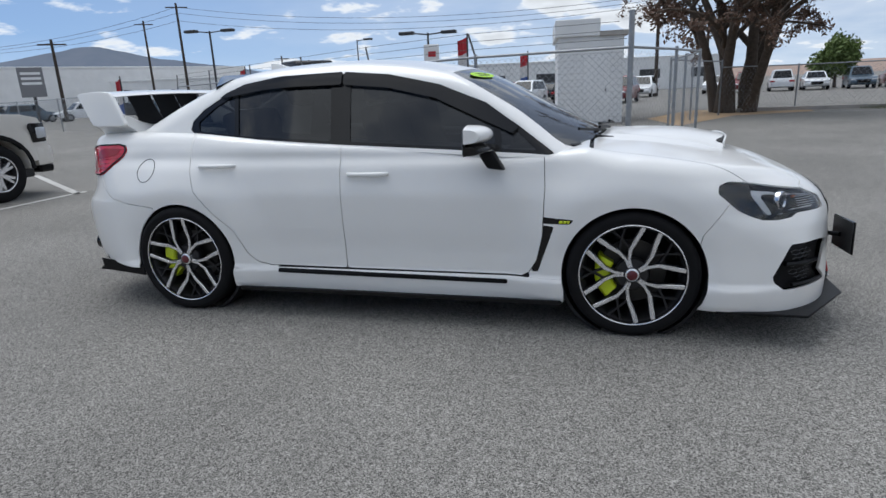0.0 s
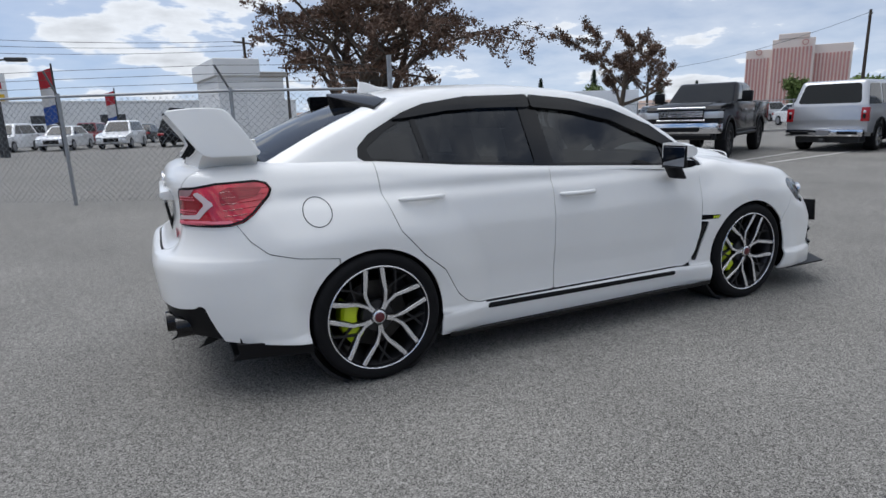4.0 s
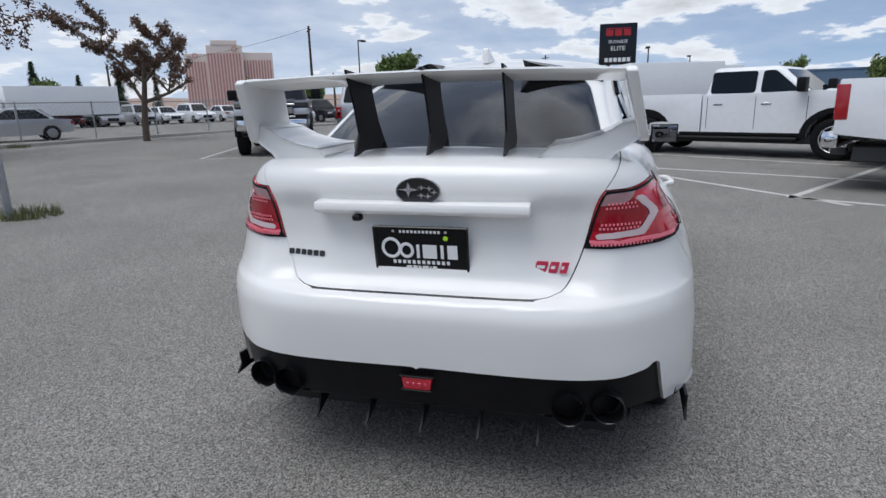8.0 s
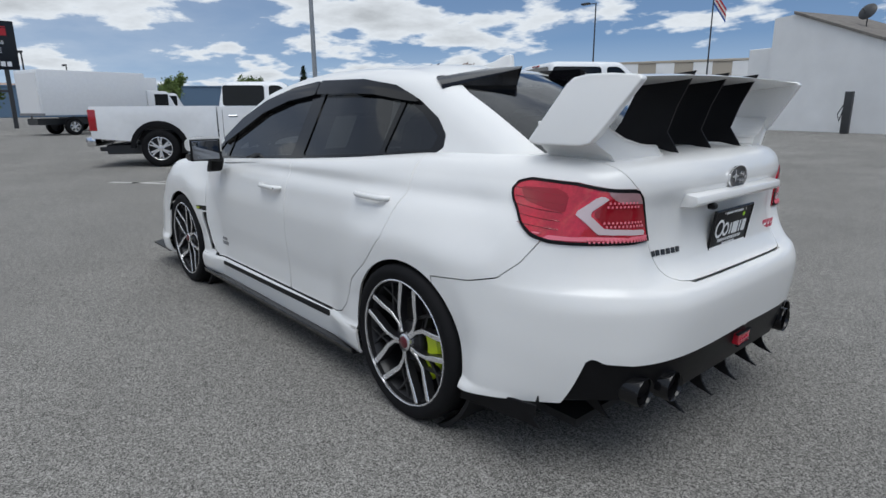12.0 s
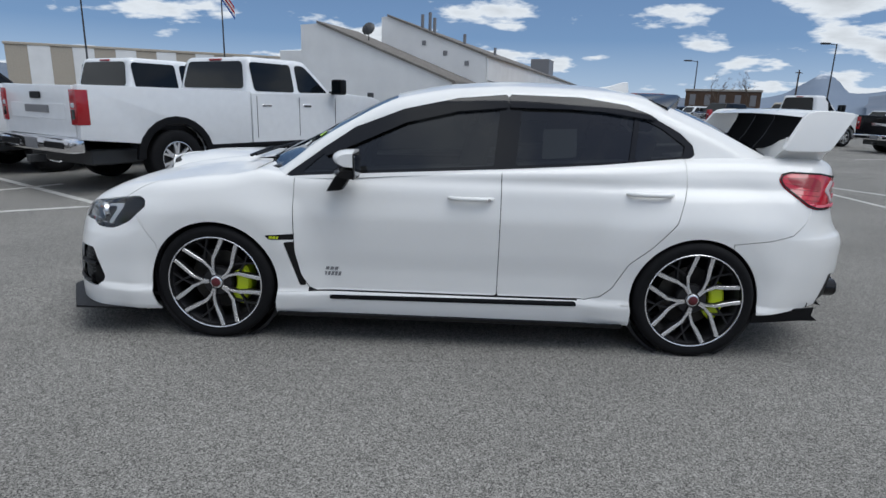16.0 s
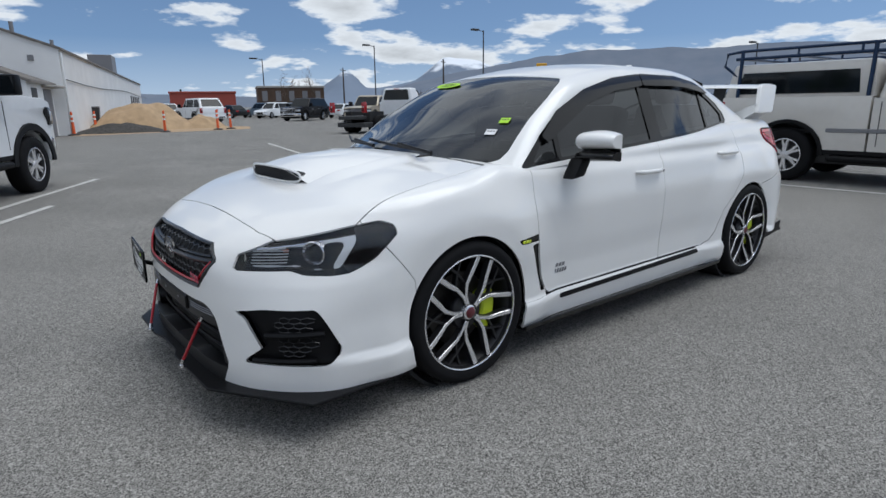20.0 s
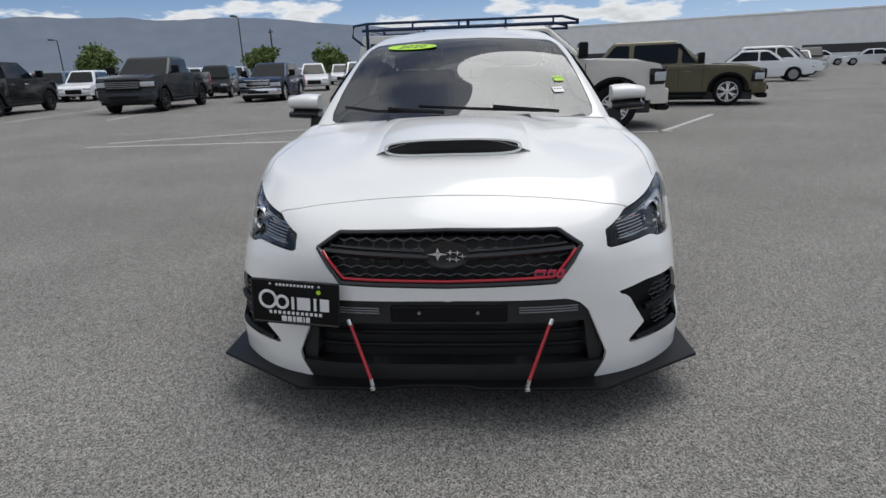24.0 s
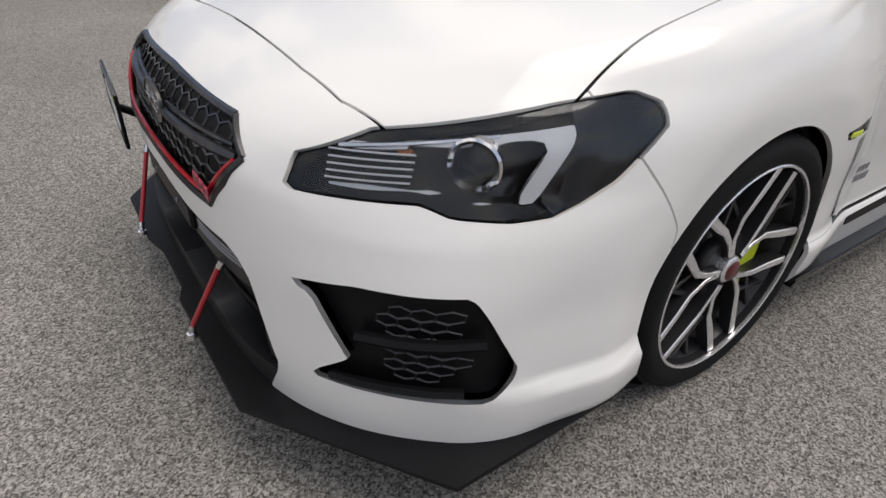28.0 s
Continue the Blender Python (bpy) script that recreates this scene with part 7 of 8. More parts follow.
# ---- chain-link fence ----
def mesh_panel(a, b, h, step_=.11, w=.0045, z0=.05):
    """Crossed wires between two posts."""
    a, b = Vector((*a, 0)), Vector((*b, 0))
    L = (b - a).length
    d = (b - a) / L
    verts, faces = [], []
    n = int((L + h) / step_)

    def strip(s0, zz0, s1, zz1):
        t = Vector((s1 - s0, zz1 - zz0)).normalized()
        nx, nz = -t.y * w / 2, t.x * w / 2
        base = len(verts)
        for s, z in ((s0 + nx, zz0 + nz), (s1 + nx, zz1 + nz), (s1 - nx, zz1 - nz), (s0 - nx, zz0 - nz)):
            p = a + d * s
            verts.append((p.x, p.y, z0 + z))
        faces.append((base, base + 1, base + 2, base + 3))
    for i in range(n + 1):
        o = i * step_
        s0, s1 = max(0, o - h), min(L, o)
        if s1 > s0:
            strip(s0, o - s0, s1, o - s1)
            strip(L - s0, o - s0, L - s1, o - s1)
    me = bpy.data.meshes.new("wire_mesh")
    me.from_pydata(verts, [], faces)
    return me


def fence(pts, h=1.8, tall=(), arms=True, step_=.11, w=.0045, mesh=True):
    f = thing("chain_link_fence", "galvanised chain-link fence with leaning barbed-wire arms", "fence", "fences")
    for i, p in enumerate(pts):
        hh = 2.35 if i in tall else h + .05
        part("post", bar([(*p, 0), (*p, hh)], .045 if i in tall else .03), GALV, f)
        if arms and i not in tall:
            part("post_arm", bar([(*p, h), (p[0] - .18, p[1] + .28, h + .42)], .018), DARK_STEEL, f)
    for a, b in zip(pts, pts[1:]):
        part("top_rail", bar([(*a, h), (*b, h)], .022), GALV, f)
        if mesh:
            part("wire_mesh", mesh_panel(a, b, h - .1, step_, w), GALV, f)
        if arms:
            for k in (1, 2, 3):
                o = (-.06 * k, .093 * k)
                part("barbed_wire", bar([(a[0] + o[0], a[1] + o[1], h + .14 * k), (b[0] + o[0], b[1] + o[1], h + .14 * k)], .004, 4), DARK_STEEL, f)
    return f


fence([(1.55, 6.4), (-1.05, 6.8), (-3.6, 8.2), (-6.05, 9.9), (-8.6, 11.6), (-11.2, 13.3), (-13.8, 15.0)], tall=(0,))
fence([(1.55, 6.4), (2.4, 8.0), (3.0, 9.5), (3.0, 11.7), (2.9, 14.0), (3.8, 16.6), (5.0, 18.8)], arms=False, step_=.13)
fence([(5.0, 18.8), (8.0, 21.2), (11.0, 21.2), (13.8, 20.6), (16.6, 19.9), (19.4, 19.2), (22.2, 18.5), (28, 17.0), (36, 14.9)], arms=False, h=1.6, step_=.2, w=.006)
fence([(-13.8, 15.0), (-20, 18.5), (-27, 22), (-34, 25.5), (-42, 29)], arms=False, h=1.7, step_=.25, w=.02)
fence([(24, 5.0), (27, 3.4), (30, 2.2), (36, 1.5)], arms=False, h=1.9, step_=.25, w=.012)
sgn = thing("fence_sign", "small white notice wired to the chain-link fence", "sign")
sgn.matrix_world = Matrix.Translation((12.0, 21.0, 1.05)) @ Matrix.Rotation(radians(-8), 4, "Z")
part("sign_board", box(-.22, .22, -.012, .0, -.2, .2, .01, 1), WHITE_WALL, sgn)
for k in range(4):
    part("writing_bar", box(-.15 + .02 * (k % 2), .15, -.016, -.0125, .09 - .07 * k, .12 - .07 * k), GREY_TRIM, sgn)

# ---- small white shed ----
shed = thing("shed", "white block shed with a flat parapet roof behind the fence", "shed")
shed.matrix_world = Matrix.Translation((1.72, 16.6, 0)) @ Matrix.Rotation(radians(6), 4, "Z")
part("wall", box(-2.05, 0, 0, 3.6, 0, 2.72, .01, 1), WHITE_WALL, shed)
for k in range(13):
    part("block_course", box(-2.055, .005, -.005, 3.605, .20 * k + .190, .20 * k + .196), CONCRETE, shed)
part("parapet", box(-2.15, -.75, -.1, 3.7, 2.72, 3.25, .02, 1), WHITE_WALL, shed)
part("roof_slab", box(-.78, .12, -.1, 3.7, 2.70, 2.86, .02, 1), CONCRETE, shed)
dr = part("door", box(-1.25, -.45, -.03, .0, .05, 2.1, .01, 1), WHITE_WALL, shed)
part("handle", box(-.56, -.52, -.06, -.03, 1.0, 1.1, .008, 1), DARK_STEEL, dr)

# ---- the white building with the sloping roof ----
bld = thing("building", "long white rendered building with sloping roof lines and a satellite dish", "building")
bld.matrix_world = Matrix.Translation((2.5, -26.8, 0)) @ Matrix.Rotation(math.atan2(-.28, .96), 4, "Z")
part("wing_wall", prism([(-1.9, 0), (5.6, 0), (6.6, 0), (6.6, 5.1), (5.6, 5.15), (-1.9, 2.35)], -4.6, 0, "y"), WHITE_WALL, bld)
part("wing_roof", prism([(-2.1, 2.26), (5.6, 5.17), (5.6, 5.29), (-2.1, 2.38)], -4.6, .12, "y", .01, 1), SHINGLE, bld)
part("gable_wall", prism([(-2.4, 0), (4.0, 0), (4.0, 6.05), (3.6, 6.1), (-2.4, 3.95)], -52, -4.6, "y"), WHITE_WALL, bld)
part("gable_roof_trim", prism([(-2.52, 3.88), (3.6, 6.09), (3.6, 6.2), (-2.52, 4.0)], -52.1, -4.5, "y", .01, 1), SHINGLE, bld)
part("annex_wall", box(6.6, 8.6, -6, -1.0, 0, 3.9, .02, 1), WHITE_WALL, bld)
dd = part("door", box(-1.92, -1.86, -1.5, -.55, 0, 2.1, .01, 1), DARK_STEEL, bld)
part("door_opening", box(-1.93, -1.8, -4.2, -2.7, 0, 2.1, .02, 1), GREY_TRIM, bld)
part("canopy", box(-2.5, -1.9, -4.4, -2.5, 2.16, 2.26, .02, 1), CONCRETE, bld)
for k in range(3):
    part("wall_vent", box(-1.4 + 1.3 * k, -1.15 + 1.3 * k, -4.60, -4.55, 3.4 + .55 * k, 3.65 + .55 * k, .01, 1), GREY_TRIM, bld)
part("pipe", bar([(-2.46, -4.7, 0), (-2.46, -4.7, 3.8)], .05), WHITE_WALL, bld)
part("wall_cable", bar([(-2.46, -4.8 - 6 * k, 2.6 - .12 * math.sin(k)) for k in range(10)], .025, 5), DARK_STEEL, bld)
for x, y, h in ((1.2, -6, .9), (1.6, -6.3, 1.15), (2.0, -6.1, .8), (.2, -9, .6), (-.6, -14, .5)):
    part("vent_pipe", bar([(x, y, 4.0), (x, y, 4.15 + h * .8 + (x + 2.4) * .36)], .10), GREY_TRIM, bld)
part("rooftop_unit", box(-1.9, -.1, -34, -31, 4.0, 5.7, .03, 1), GREY_TRIM, bld)
for k in range(5):
    part("window", box(-2.44, -2.40, -39 - 2.2 * k, -38.0 - 2.2 * k, 1.2, 2.4, .01, 1), DARK_STEEL, bld)
dish = thing("satellite_dish", "dark grey satellite dish on the sloping roof", "satellite dish")
dish.matrix_world = bld.matrix_world @ Matrix.Translation((3.4, -1.6, 4.58)) @ Matrix.Scale(.68, 4)
part("mast", bar([(0, 0, -.35), (0, 0, .5)], .04), DARK_STEEL, dish)
part("reflector", moved(lathe([(0, .12), (.2, .10), (.4, .03), (.52, -.04), (.54, -.03), (.4, .06), (.2, .13), (0, .15)], 32, close=False), Matrix.Translation((0, .1, .72)) @ Matrix.Rotation(radians(25), 4, "X")), DARK_STEEL, dish)
part("feed_arm", bar([(0, .1, .45), (0, .6, .85)], .02), DARK_STEEL, dish)


def simple_building(name, label, x, y, rot, w, d, h, wall, stripes=None, roof=None, windows=0, zw=1.0, wm=None):
    b = thing(name, label, "building")
    b.matrix_world = Matrix.Translation((x, y, 0)) @ Matrix.Rotation(radians(rot), 4, "Z")
    part("wall", box(-w / 2, w / 2, -d / 2, d / 2, 0, h, .05, 1), wall, b)
    part("roof", box(-w / 2 - .1, w / 2 + .1, -d / 2 - .1, d / 2 + .1, h, h + max(.25, h * .04), .03, 1), roof or wall, b)
    if stripes:
        n = int(w / stripes[1])
        for k in range(n):
            if k % 2:
                part("stripe", box(-w / 2 + k * stripes[1], -w / 2 + (k + 1) * stripes[1], -d / 2 - .06, -d / 2, .0, h, .02, 1), stripes[0], b)
    for k in range(windows):
        part("window", box(-w / 2 + (k + .3) * w / windows, -w / 2 + (k + .7) * w / windows, -d / 2 - .05, -d / 2, zw, zw + 1.3, .02, 1), wm or DARK_STEEL, b)
    return b


ROSE = mat("rose_render", (0.50, 0.25, 0.22), 0.8, vary=0.06)
PALE = mat("pale_tower_render", (0.74, 0.64, 0.58), 0.8, vary=0.05)
BLUE_WALL = mat("slate_blue_siding", (0.10, 0.16, 0.24), 0.7, vary=0.08)
BROWN_WALL = mat("brown_timber_siding", (0.085, 0.052, 0.034), 0.85, vary=0.25, scale=2)
RED_WALL = mat("red_painted_wall", (0.33, 0.07, 0.05), 0.8, vary=0.1)


def aim(az, dist):
    return dist * math.cos(radians(az)), dist * math.sin(radians(az))


# a hotel tower far off, with ribbed faces
hx, hy = aim(34.2, 420)
hotel = thing("hotel_tower", "pale hotel tower with rose vertical ribs, far away", "building")
hotel.matrix_world = Matrix.Translation((hx, hy, 0)) @ Matrix.Rotation(radians(34.2 - 90), 4, "Z")
for x0, x1, h, y0 in ((-26, -12, 35, 0), (-12, 10, 40, -3), (10, 29, 36, 2)):
    part("tower_wall", box(x0, x1, y0, y0 + 18, 0, h, .2, 1), PALE, hotel)
    n = int((x1 - x0) / 1.9)
    for k in range(n):
        part("rib", box(x0 + .5 + k * (x1 - x0 - 1) / n, x0 + .5 + (k + .55) * (x1 - x0 - 1) / n, y0 - .35, y0 + .1, 2, h - 5), ROSE, hotel)
part("crown", box(-9, 7, -3.4, 12, 40, 43, .2, 1), PALE, hotel)
for cx, cy in ((-19, -.5), (5, -3.6)):
    part("roundel", moved(lathe([(1.2, 0), (1.7, 0), (1.7, -.3), (1.2, -.3)], 24), Matrix.Translation((cx, cy, 33.5 if cx < 0 else 37.5))), ROSE, hotel)

simple_building("warehouse", "beige striped metal warehouse behind the trucks", *aim(-63, 78), 205, 30, 20, 5.6, BEIGE, stripes=(WHITE_WALL, 1.9))
simple_building("blue_building", "slate blue two-storey building beyond the lot", *aim(-38.5, 95), 230, 16, 10, 5.0, BLUE_WALL, windows=5, zw=2.6, wm=WHITE_WALL)
simple_building("store", "long low slate blue store beyond the lot", *aim(-19, 110), 70, 60, 12, 4.5, BLUE_WALL)
simple_building("store", "long low beige store beyond the parked trucks", *aim(8, 130), 100, 36, 14, 4.6, WHITE_WALL)
simple_building("dealership", "long white dealership building at the end of the aisle", -104, 62, 62, 110, 20, 7.4, WHITE_WALL, windows=3, zw=1.2)
simple_building("timber_building", "dark brown timber building with a pale roof edge", *aim(-113.6, 82), 160, 8.5, 7, 3.6, BROWN_WALL, roof=CONCRETE, windows=5, zw=1.9, wm=GREY_TRIM)
simple_building("red_shop", "low red shop building behind parked cars", *aim(-106, 84), -20, 8, 6, 3.0, RED_WALL)
simple_building("long_warehouse", "long pale warehouse across the road", *aim(107, 95), 15, 90, 20, 4.4, WHITE_WALL, windows=12, zw=1.6)
simple_building("diner", "low tan building with a blue roof behind the tree", *aim(63, 70), -20, 7, 8, 3.0, BEIGE, roof=BLUE_WALL)
simple_building("long_warehouse", "pale industrial shed beyond the far road", *aim(128, 130), 40, 40, 20, 5.0, CONCRETE)


# ---- poles, lamps, wires and signs ----
def lamp_post(x, y, h, label="dark steel lamp post with a shoebox head", heads=((1, 0),), m=DARK_STEEL, r=.09):
    p = thing("lamp_post", label, "lamp post", "lamp posts")
    p.location = (x, y, 0)
    part("pole", bar([(0, 0, 0), (0, 0, h)], [r, r * .7]), m, p)
    for ax, ay in heads:
        part("arm", bar([(0, 0, h - .1), (ax * .9, ay * .9, h)], .04), m, p)
        part("lamp_head", box(ax * 1.2 - .45, ax * 1.2 + .45, ay * 1.2 - .22, ay * 1.2 + .22, h - .08, h + .10, .03, 1), m, p)


def utility_pole(x, y, h, bars=1, label="tarred timber utility pole with a cross-arm", lean=0):
    p = thing("utility_pole", label, "utility pole", "utility poles")
    p.matrix_world = Matrix.Translation((x, y, 0)) @ Matrix.Rotation(radians(lean), 4, "X")
    part("pole", bar([(0, 0, 0), (0, 0, h)], [.17, .11]), WOOD_POLE, p)
    for k in range(bars):
        part("cross_arm", box(-1.1, 1.1, -.06, .06, h - .5 - k * .9, h - .38 - k * .9, .01, 1, Matrix.Rotation(radians(35), 4, "Z")), WOOD_POLE, p)


for az, d, h, kind in ((-132.4, 62, 8.8, "l"), (-121.8, 75, 8.6, "l"), (-111.3, 80, 7.3, "l"), (-128.6, 90, 8, "u"), (-119, 110, 8, "u"), (-143, 100, 6.5, "l"), (-157, 70, 7.2, "l"), (-160, 95, 7.5, "u"),
                       (27.9, 62, 9.2, "u"), (23.3, 60, 7.6, "l"), (25.6, 80, 5.4, "u"), (21, 110, 8, "l"), (-4.6, 62, 6.2, "l"), (-8, 85, 6.5, "l"), (-55.7, 60, 11.0, "l"), (-35, 120, 7, "l"), (131.4, 85, 11.5, "u"), (128.8, 70, 11.6, "u"), (139, 60, 7.0, "u"), (144, 65, 8.0, "u"),
                       (120, 95, 7.5, "u"), (113, 60, 6.6, "l"), (84, 50, 8.2, "u"), (80, 60, 7, "u"), (-98, 100, 6.5, "l"), (45, 80, 6.5, "u"), (10, 90, 7, "u"), (5, 100, 8.4, "u")):
    (lamp_post if kind == "l" else utility_pole)(*aim(az, d), h)
lamp_post(*aim(-28, 27), 9.8, "tall grey galvanised lamp post between the trucks", m=GALV, r=.13)
lamp_post(*aim(106, 33), 4.6, "dark twin-arm lamp post carrying small signs", heads=((1, .3), (-1, -.3)))
lamp_post(*aim(127, 42), 5.9, "dark twin-arm lamp post on a leaning pole", heads=((1, .3), (-1, -.3)))


def wire(a, b, sag, r=.018):
    a, b = Vector(a), Vector(b)
    pts = [a.lerp(b, i / 16) - Vector((0, 0, sag * 4 * (i / 16) * (1 - i / 16))) for i in range(17)]
    tagged(part("overhead_wire", bar(pts, r, 5), DARK_STEEL), "black overhead power line", "cable", "overhead wires")


top = aim(128.8, 70)
for k, z in enumerate((11.2, 10.6, 9.8)):
    wire((*top, z), (*aim(84, 50), 7.9 - k * .35), 1.4)
    wire((*top, z), (*aim(150, 90), 8.0), 1.5)
wire((*aim(27.9, 62), 9.0), (*aim(45, 80), 6.3), .8)


def flag(x, y, h, cols, label, size=(1.5, .95), pole_r=.07, rot=0, droop=.45):
    f = thing("flag_pole", label, "flag")
    f.matrix_world = Matrix.Translation((x, y, 0)) @ Matrix.Rotation(radians(rot), 4, "Z")
    part("pole", bar([(0, 0, 0), (0, 0, h)], [pole_r, pole_r * .6]), DARK_STEEL, f)
    w, hh = size
    n = len(cols)
    for k, c in enumerate(cols):
        bm = bmesh.new()
        rows = []
        for i in range(9):
            s = i / 8
            y0 = .10 * math.sin(s * 7) * s
            z0 = h - .2 - droop * w * s
            rows.append([bm.verts.new((s * w * .6, y0 + .006 * q, z0 - hh * (k + j) / n)) for q in (0, 1) for j in (0, 1)])
        for a, b in zip(rows, rows[1:]):
            for i, j in ((0, 1), (1, 3), (3, 2), (2, 0)):
                bm.faces.new((a[i], b[i], b[j], a[j]))
        bmesh.ops.recalc_face_normals(bm, faces=bm.faces)
        part("cloth_stripe", smooth(bm, 60), c, f)


FLAG_RED = mat("flag_red", (0.40, 0.02, 0.03), 0.8)
FLAG_BLUE = mat("flag_blue", (0.03, 0.08, 0.30), 0.8)
FLAG_WHITE = mat("flag_white", (0.62, 0.60, 0.58), 0.8)
flag(*aim(-66.4, 46), 9.4, [FLAG_RED, FLAG_WHITE, FLAG_RED, FLAG_WHITE, FLAG_BLUE], "flag pole with two striped drooping flags", rot=200, droop=.9)
for az, d, h in ((101.9, 30, 4.2), (118, 45, 4.0), (124, 50, 3.9), (135, 45, 3.2), (96, 42, 3.8)):
    flag(*aim(az, d), h, [FLAG_RED, FLAG_WHITE, FLAG_BLUE], "tall feather banner in red, white and blue", size=(1.0, 2.4), rot=160, droop=.15)


def sign_panel(x, y, rot, z0, z1, w, legs, label, board, lines=(), text=()):
    s = thing("sign", label, "sign")
    s.matrix_world = Matrix.Translation((x, y, 0)) @ Matrix.Rotation(radians(rot), 4, "Z")
    for lx in legs:
        part("leg", box(lx - .12, lx + .12, -.12, .12, 0, z0 + .1, .01, 1), DARK_STEEL, s)
    if len(legs) > 1:
        part("cross_bar", box(legs[0], legs[-1], -.06, .06, z0 * .62, z0 * .62 + .16, .01, 1), DARK_STEEL, s)
    part("board", box(-w / 2, w / 2, -.2, .2, z0, z1, .03, 1), board, s)
    for lx0, lx1, a, b, mm in lines:
        part("writing_bar", box(lx0, lx1, -.215, -.203, a, b), mm, s)
    for body, size, z, mm in text:
        lettering("lettering", body, size, mm, s, Matrix.Translation((0, -.212, z)) @ Matrix.Rotation(radians(90), 4, "X"), extrude=.006)


sign_panel(45.5, -1.6, -90 + 4, 3.75, 6.75, 2.75, (-.65, .65), "black dealer sign board with white lettering on two legs", GLOSS_BLACK,
           lines=[(-.92, -.38, 5.85, 6.30, FLAG_RED), (-.26, .26, 5.85, 6.30, FLAG_RED), (.38, .92, 5.85, 6.30, FLAG_RED), (-.92, .92, 6.35, 6.41, FLAG_RED)] + [(-.95 + .33 * k, -.70 + .33 * k, 3.95, 4.25, WHITE_MARK) for k in range(6)],
           text=[("BUSINESS", .34, 5.42, WHITE_MARK), ("ELITE", .46, 4.92, WHITE_MARK)])
sx, sy = aim(-138.1, 150)
sign_panel(sx, sy, 130, 6.5, 9.5, 5, (-1.5, 1.5), "tall restaurant pole sign beyond the car park", RED_WALL, lines=[(-2.0, 2.0, 7.2, 7.8, FLAG_WHITE)])
part("sign_crown", box(-1.3, 1.3, -.2, .2, 9.55, 10.9, .2, 3), mat("golden_paint", (0.70, 0.36, 0.02), 0.5), bpy.data.objects["sign.001"])
sx, sy = aim(-136.3, 140)
sign_panel(sx, sy, 135, 5.2, 8.0, 5, (-1.2, 1.2), "dark billboard beyond the car park", GLOSS_BLACK, lines=[(-1.8, 1.8, 6.4, 6.8, WHITE_MARK)])
sx, sy = aim(141, 58)
sign_panel(sx, sy, 50, 2.2, 4.6, 1.8, (0,), "grey roadside board with white bars", GREY_TRIM, lines=[(-.7, .7, 3.2 + .4 * k, 3.4 + .4 * k, WHITE_MARK) for k in range(3)])
sx, sy = aim(105.7, 32.6)
sign_panel(sx, sy, 15, 2.6, 3.9, .9, (0,), "white and yellow notice on the lamp post", WHITE_WALL, lines=[(-.3, .3, 2.65, 2.95, mat("yellow_paint", (0.7, 0.45, 0.02), 0.5)), (-.2, .25, 3.2, 3.5, FLAG_RED)])


# safety posts and tape by the works
def delineator(x, y, lean=0):
    c = thing("safety_post", "orange delineator post with white bands on a dark base", "traffic post", "safety posts")
    c.matrix_world = Matrix.Translation((x, y, 0)) @ Matrix.Rotation(radians(lean), 4, "X")
    part("base", lathe([(0, 0), (.26, 0), (.26, .05), (.08, .09), (0, .09)], 16, "z", close=False), DARK_STEEL, c)
    part("post", bar([(0, 0, .05), (0, 0, 1.1)], [.075, .05], 12), ORANGE, c)
    for z in (.62, .84):
        part("band", lathe([(.066, z), (.066, z + .1), (.060, z + .1), (.060, z)], 12, "z"), WHITE_MARK, c)


for x, y in ((-1.2, -30.5), (-5.3, -30.6), (-8.3, -31.4), (-9.3, -32.2), (-3.0, -36), (-10.5, -38)):
    delineator(x, y, random.uniform(-4, 4))
bin_ = thing("dumpster", "dark grey steel dumpster beside the sand heap", "dumpster")
bin_.matrix_world = Matrix.Translation((-2.6, -38.5, 0)) @ Matrix.Rotation(radians(-12), 4, "Z")
part("body", prism([(-1, .1), (1, .1), (1.1, 1.3), (-1.1, 1.3)], -.7, .7, "y", .03, 1), DARK_STEEL, bin_)
part("lid", box(-1.12, 1.12, -.75, .75, 1.3, 1.36, .01, 1), GREY_TRIM, bin_)
stn = thing("charging_post", "slim dark charging post by the white wall", "charging post")
stn.location = (4.8, -26.6, 0)
part("cabinet", box(-.15, .15, -.12, .12, 0, 1.7, .03, 2), DARK_STEEL, stn)
part("cable", bar([(.15, 0, 1.2), (.34, 0, .8), (.26, 0, .5), (.15, 0, 1.0)], .02), BLACK, stn)


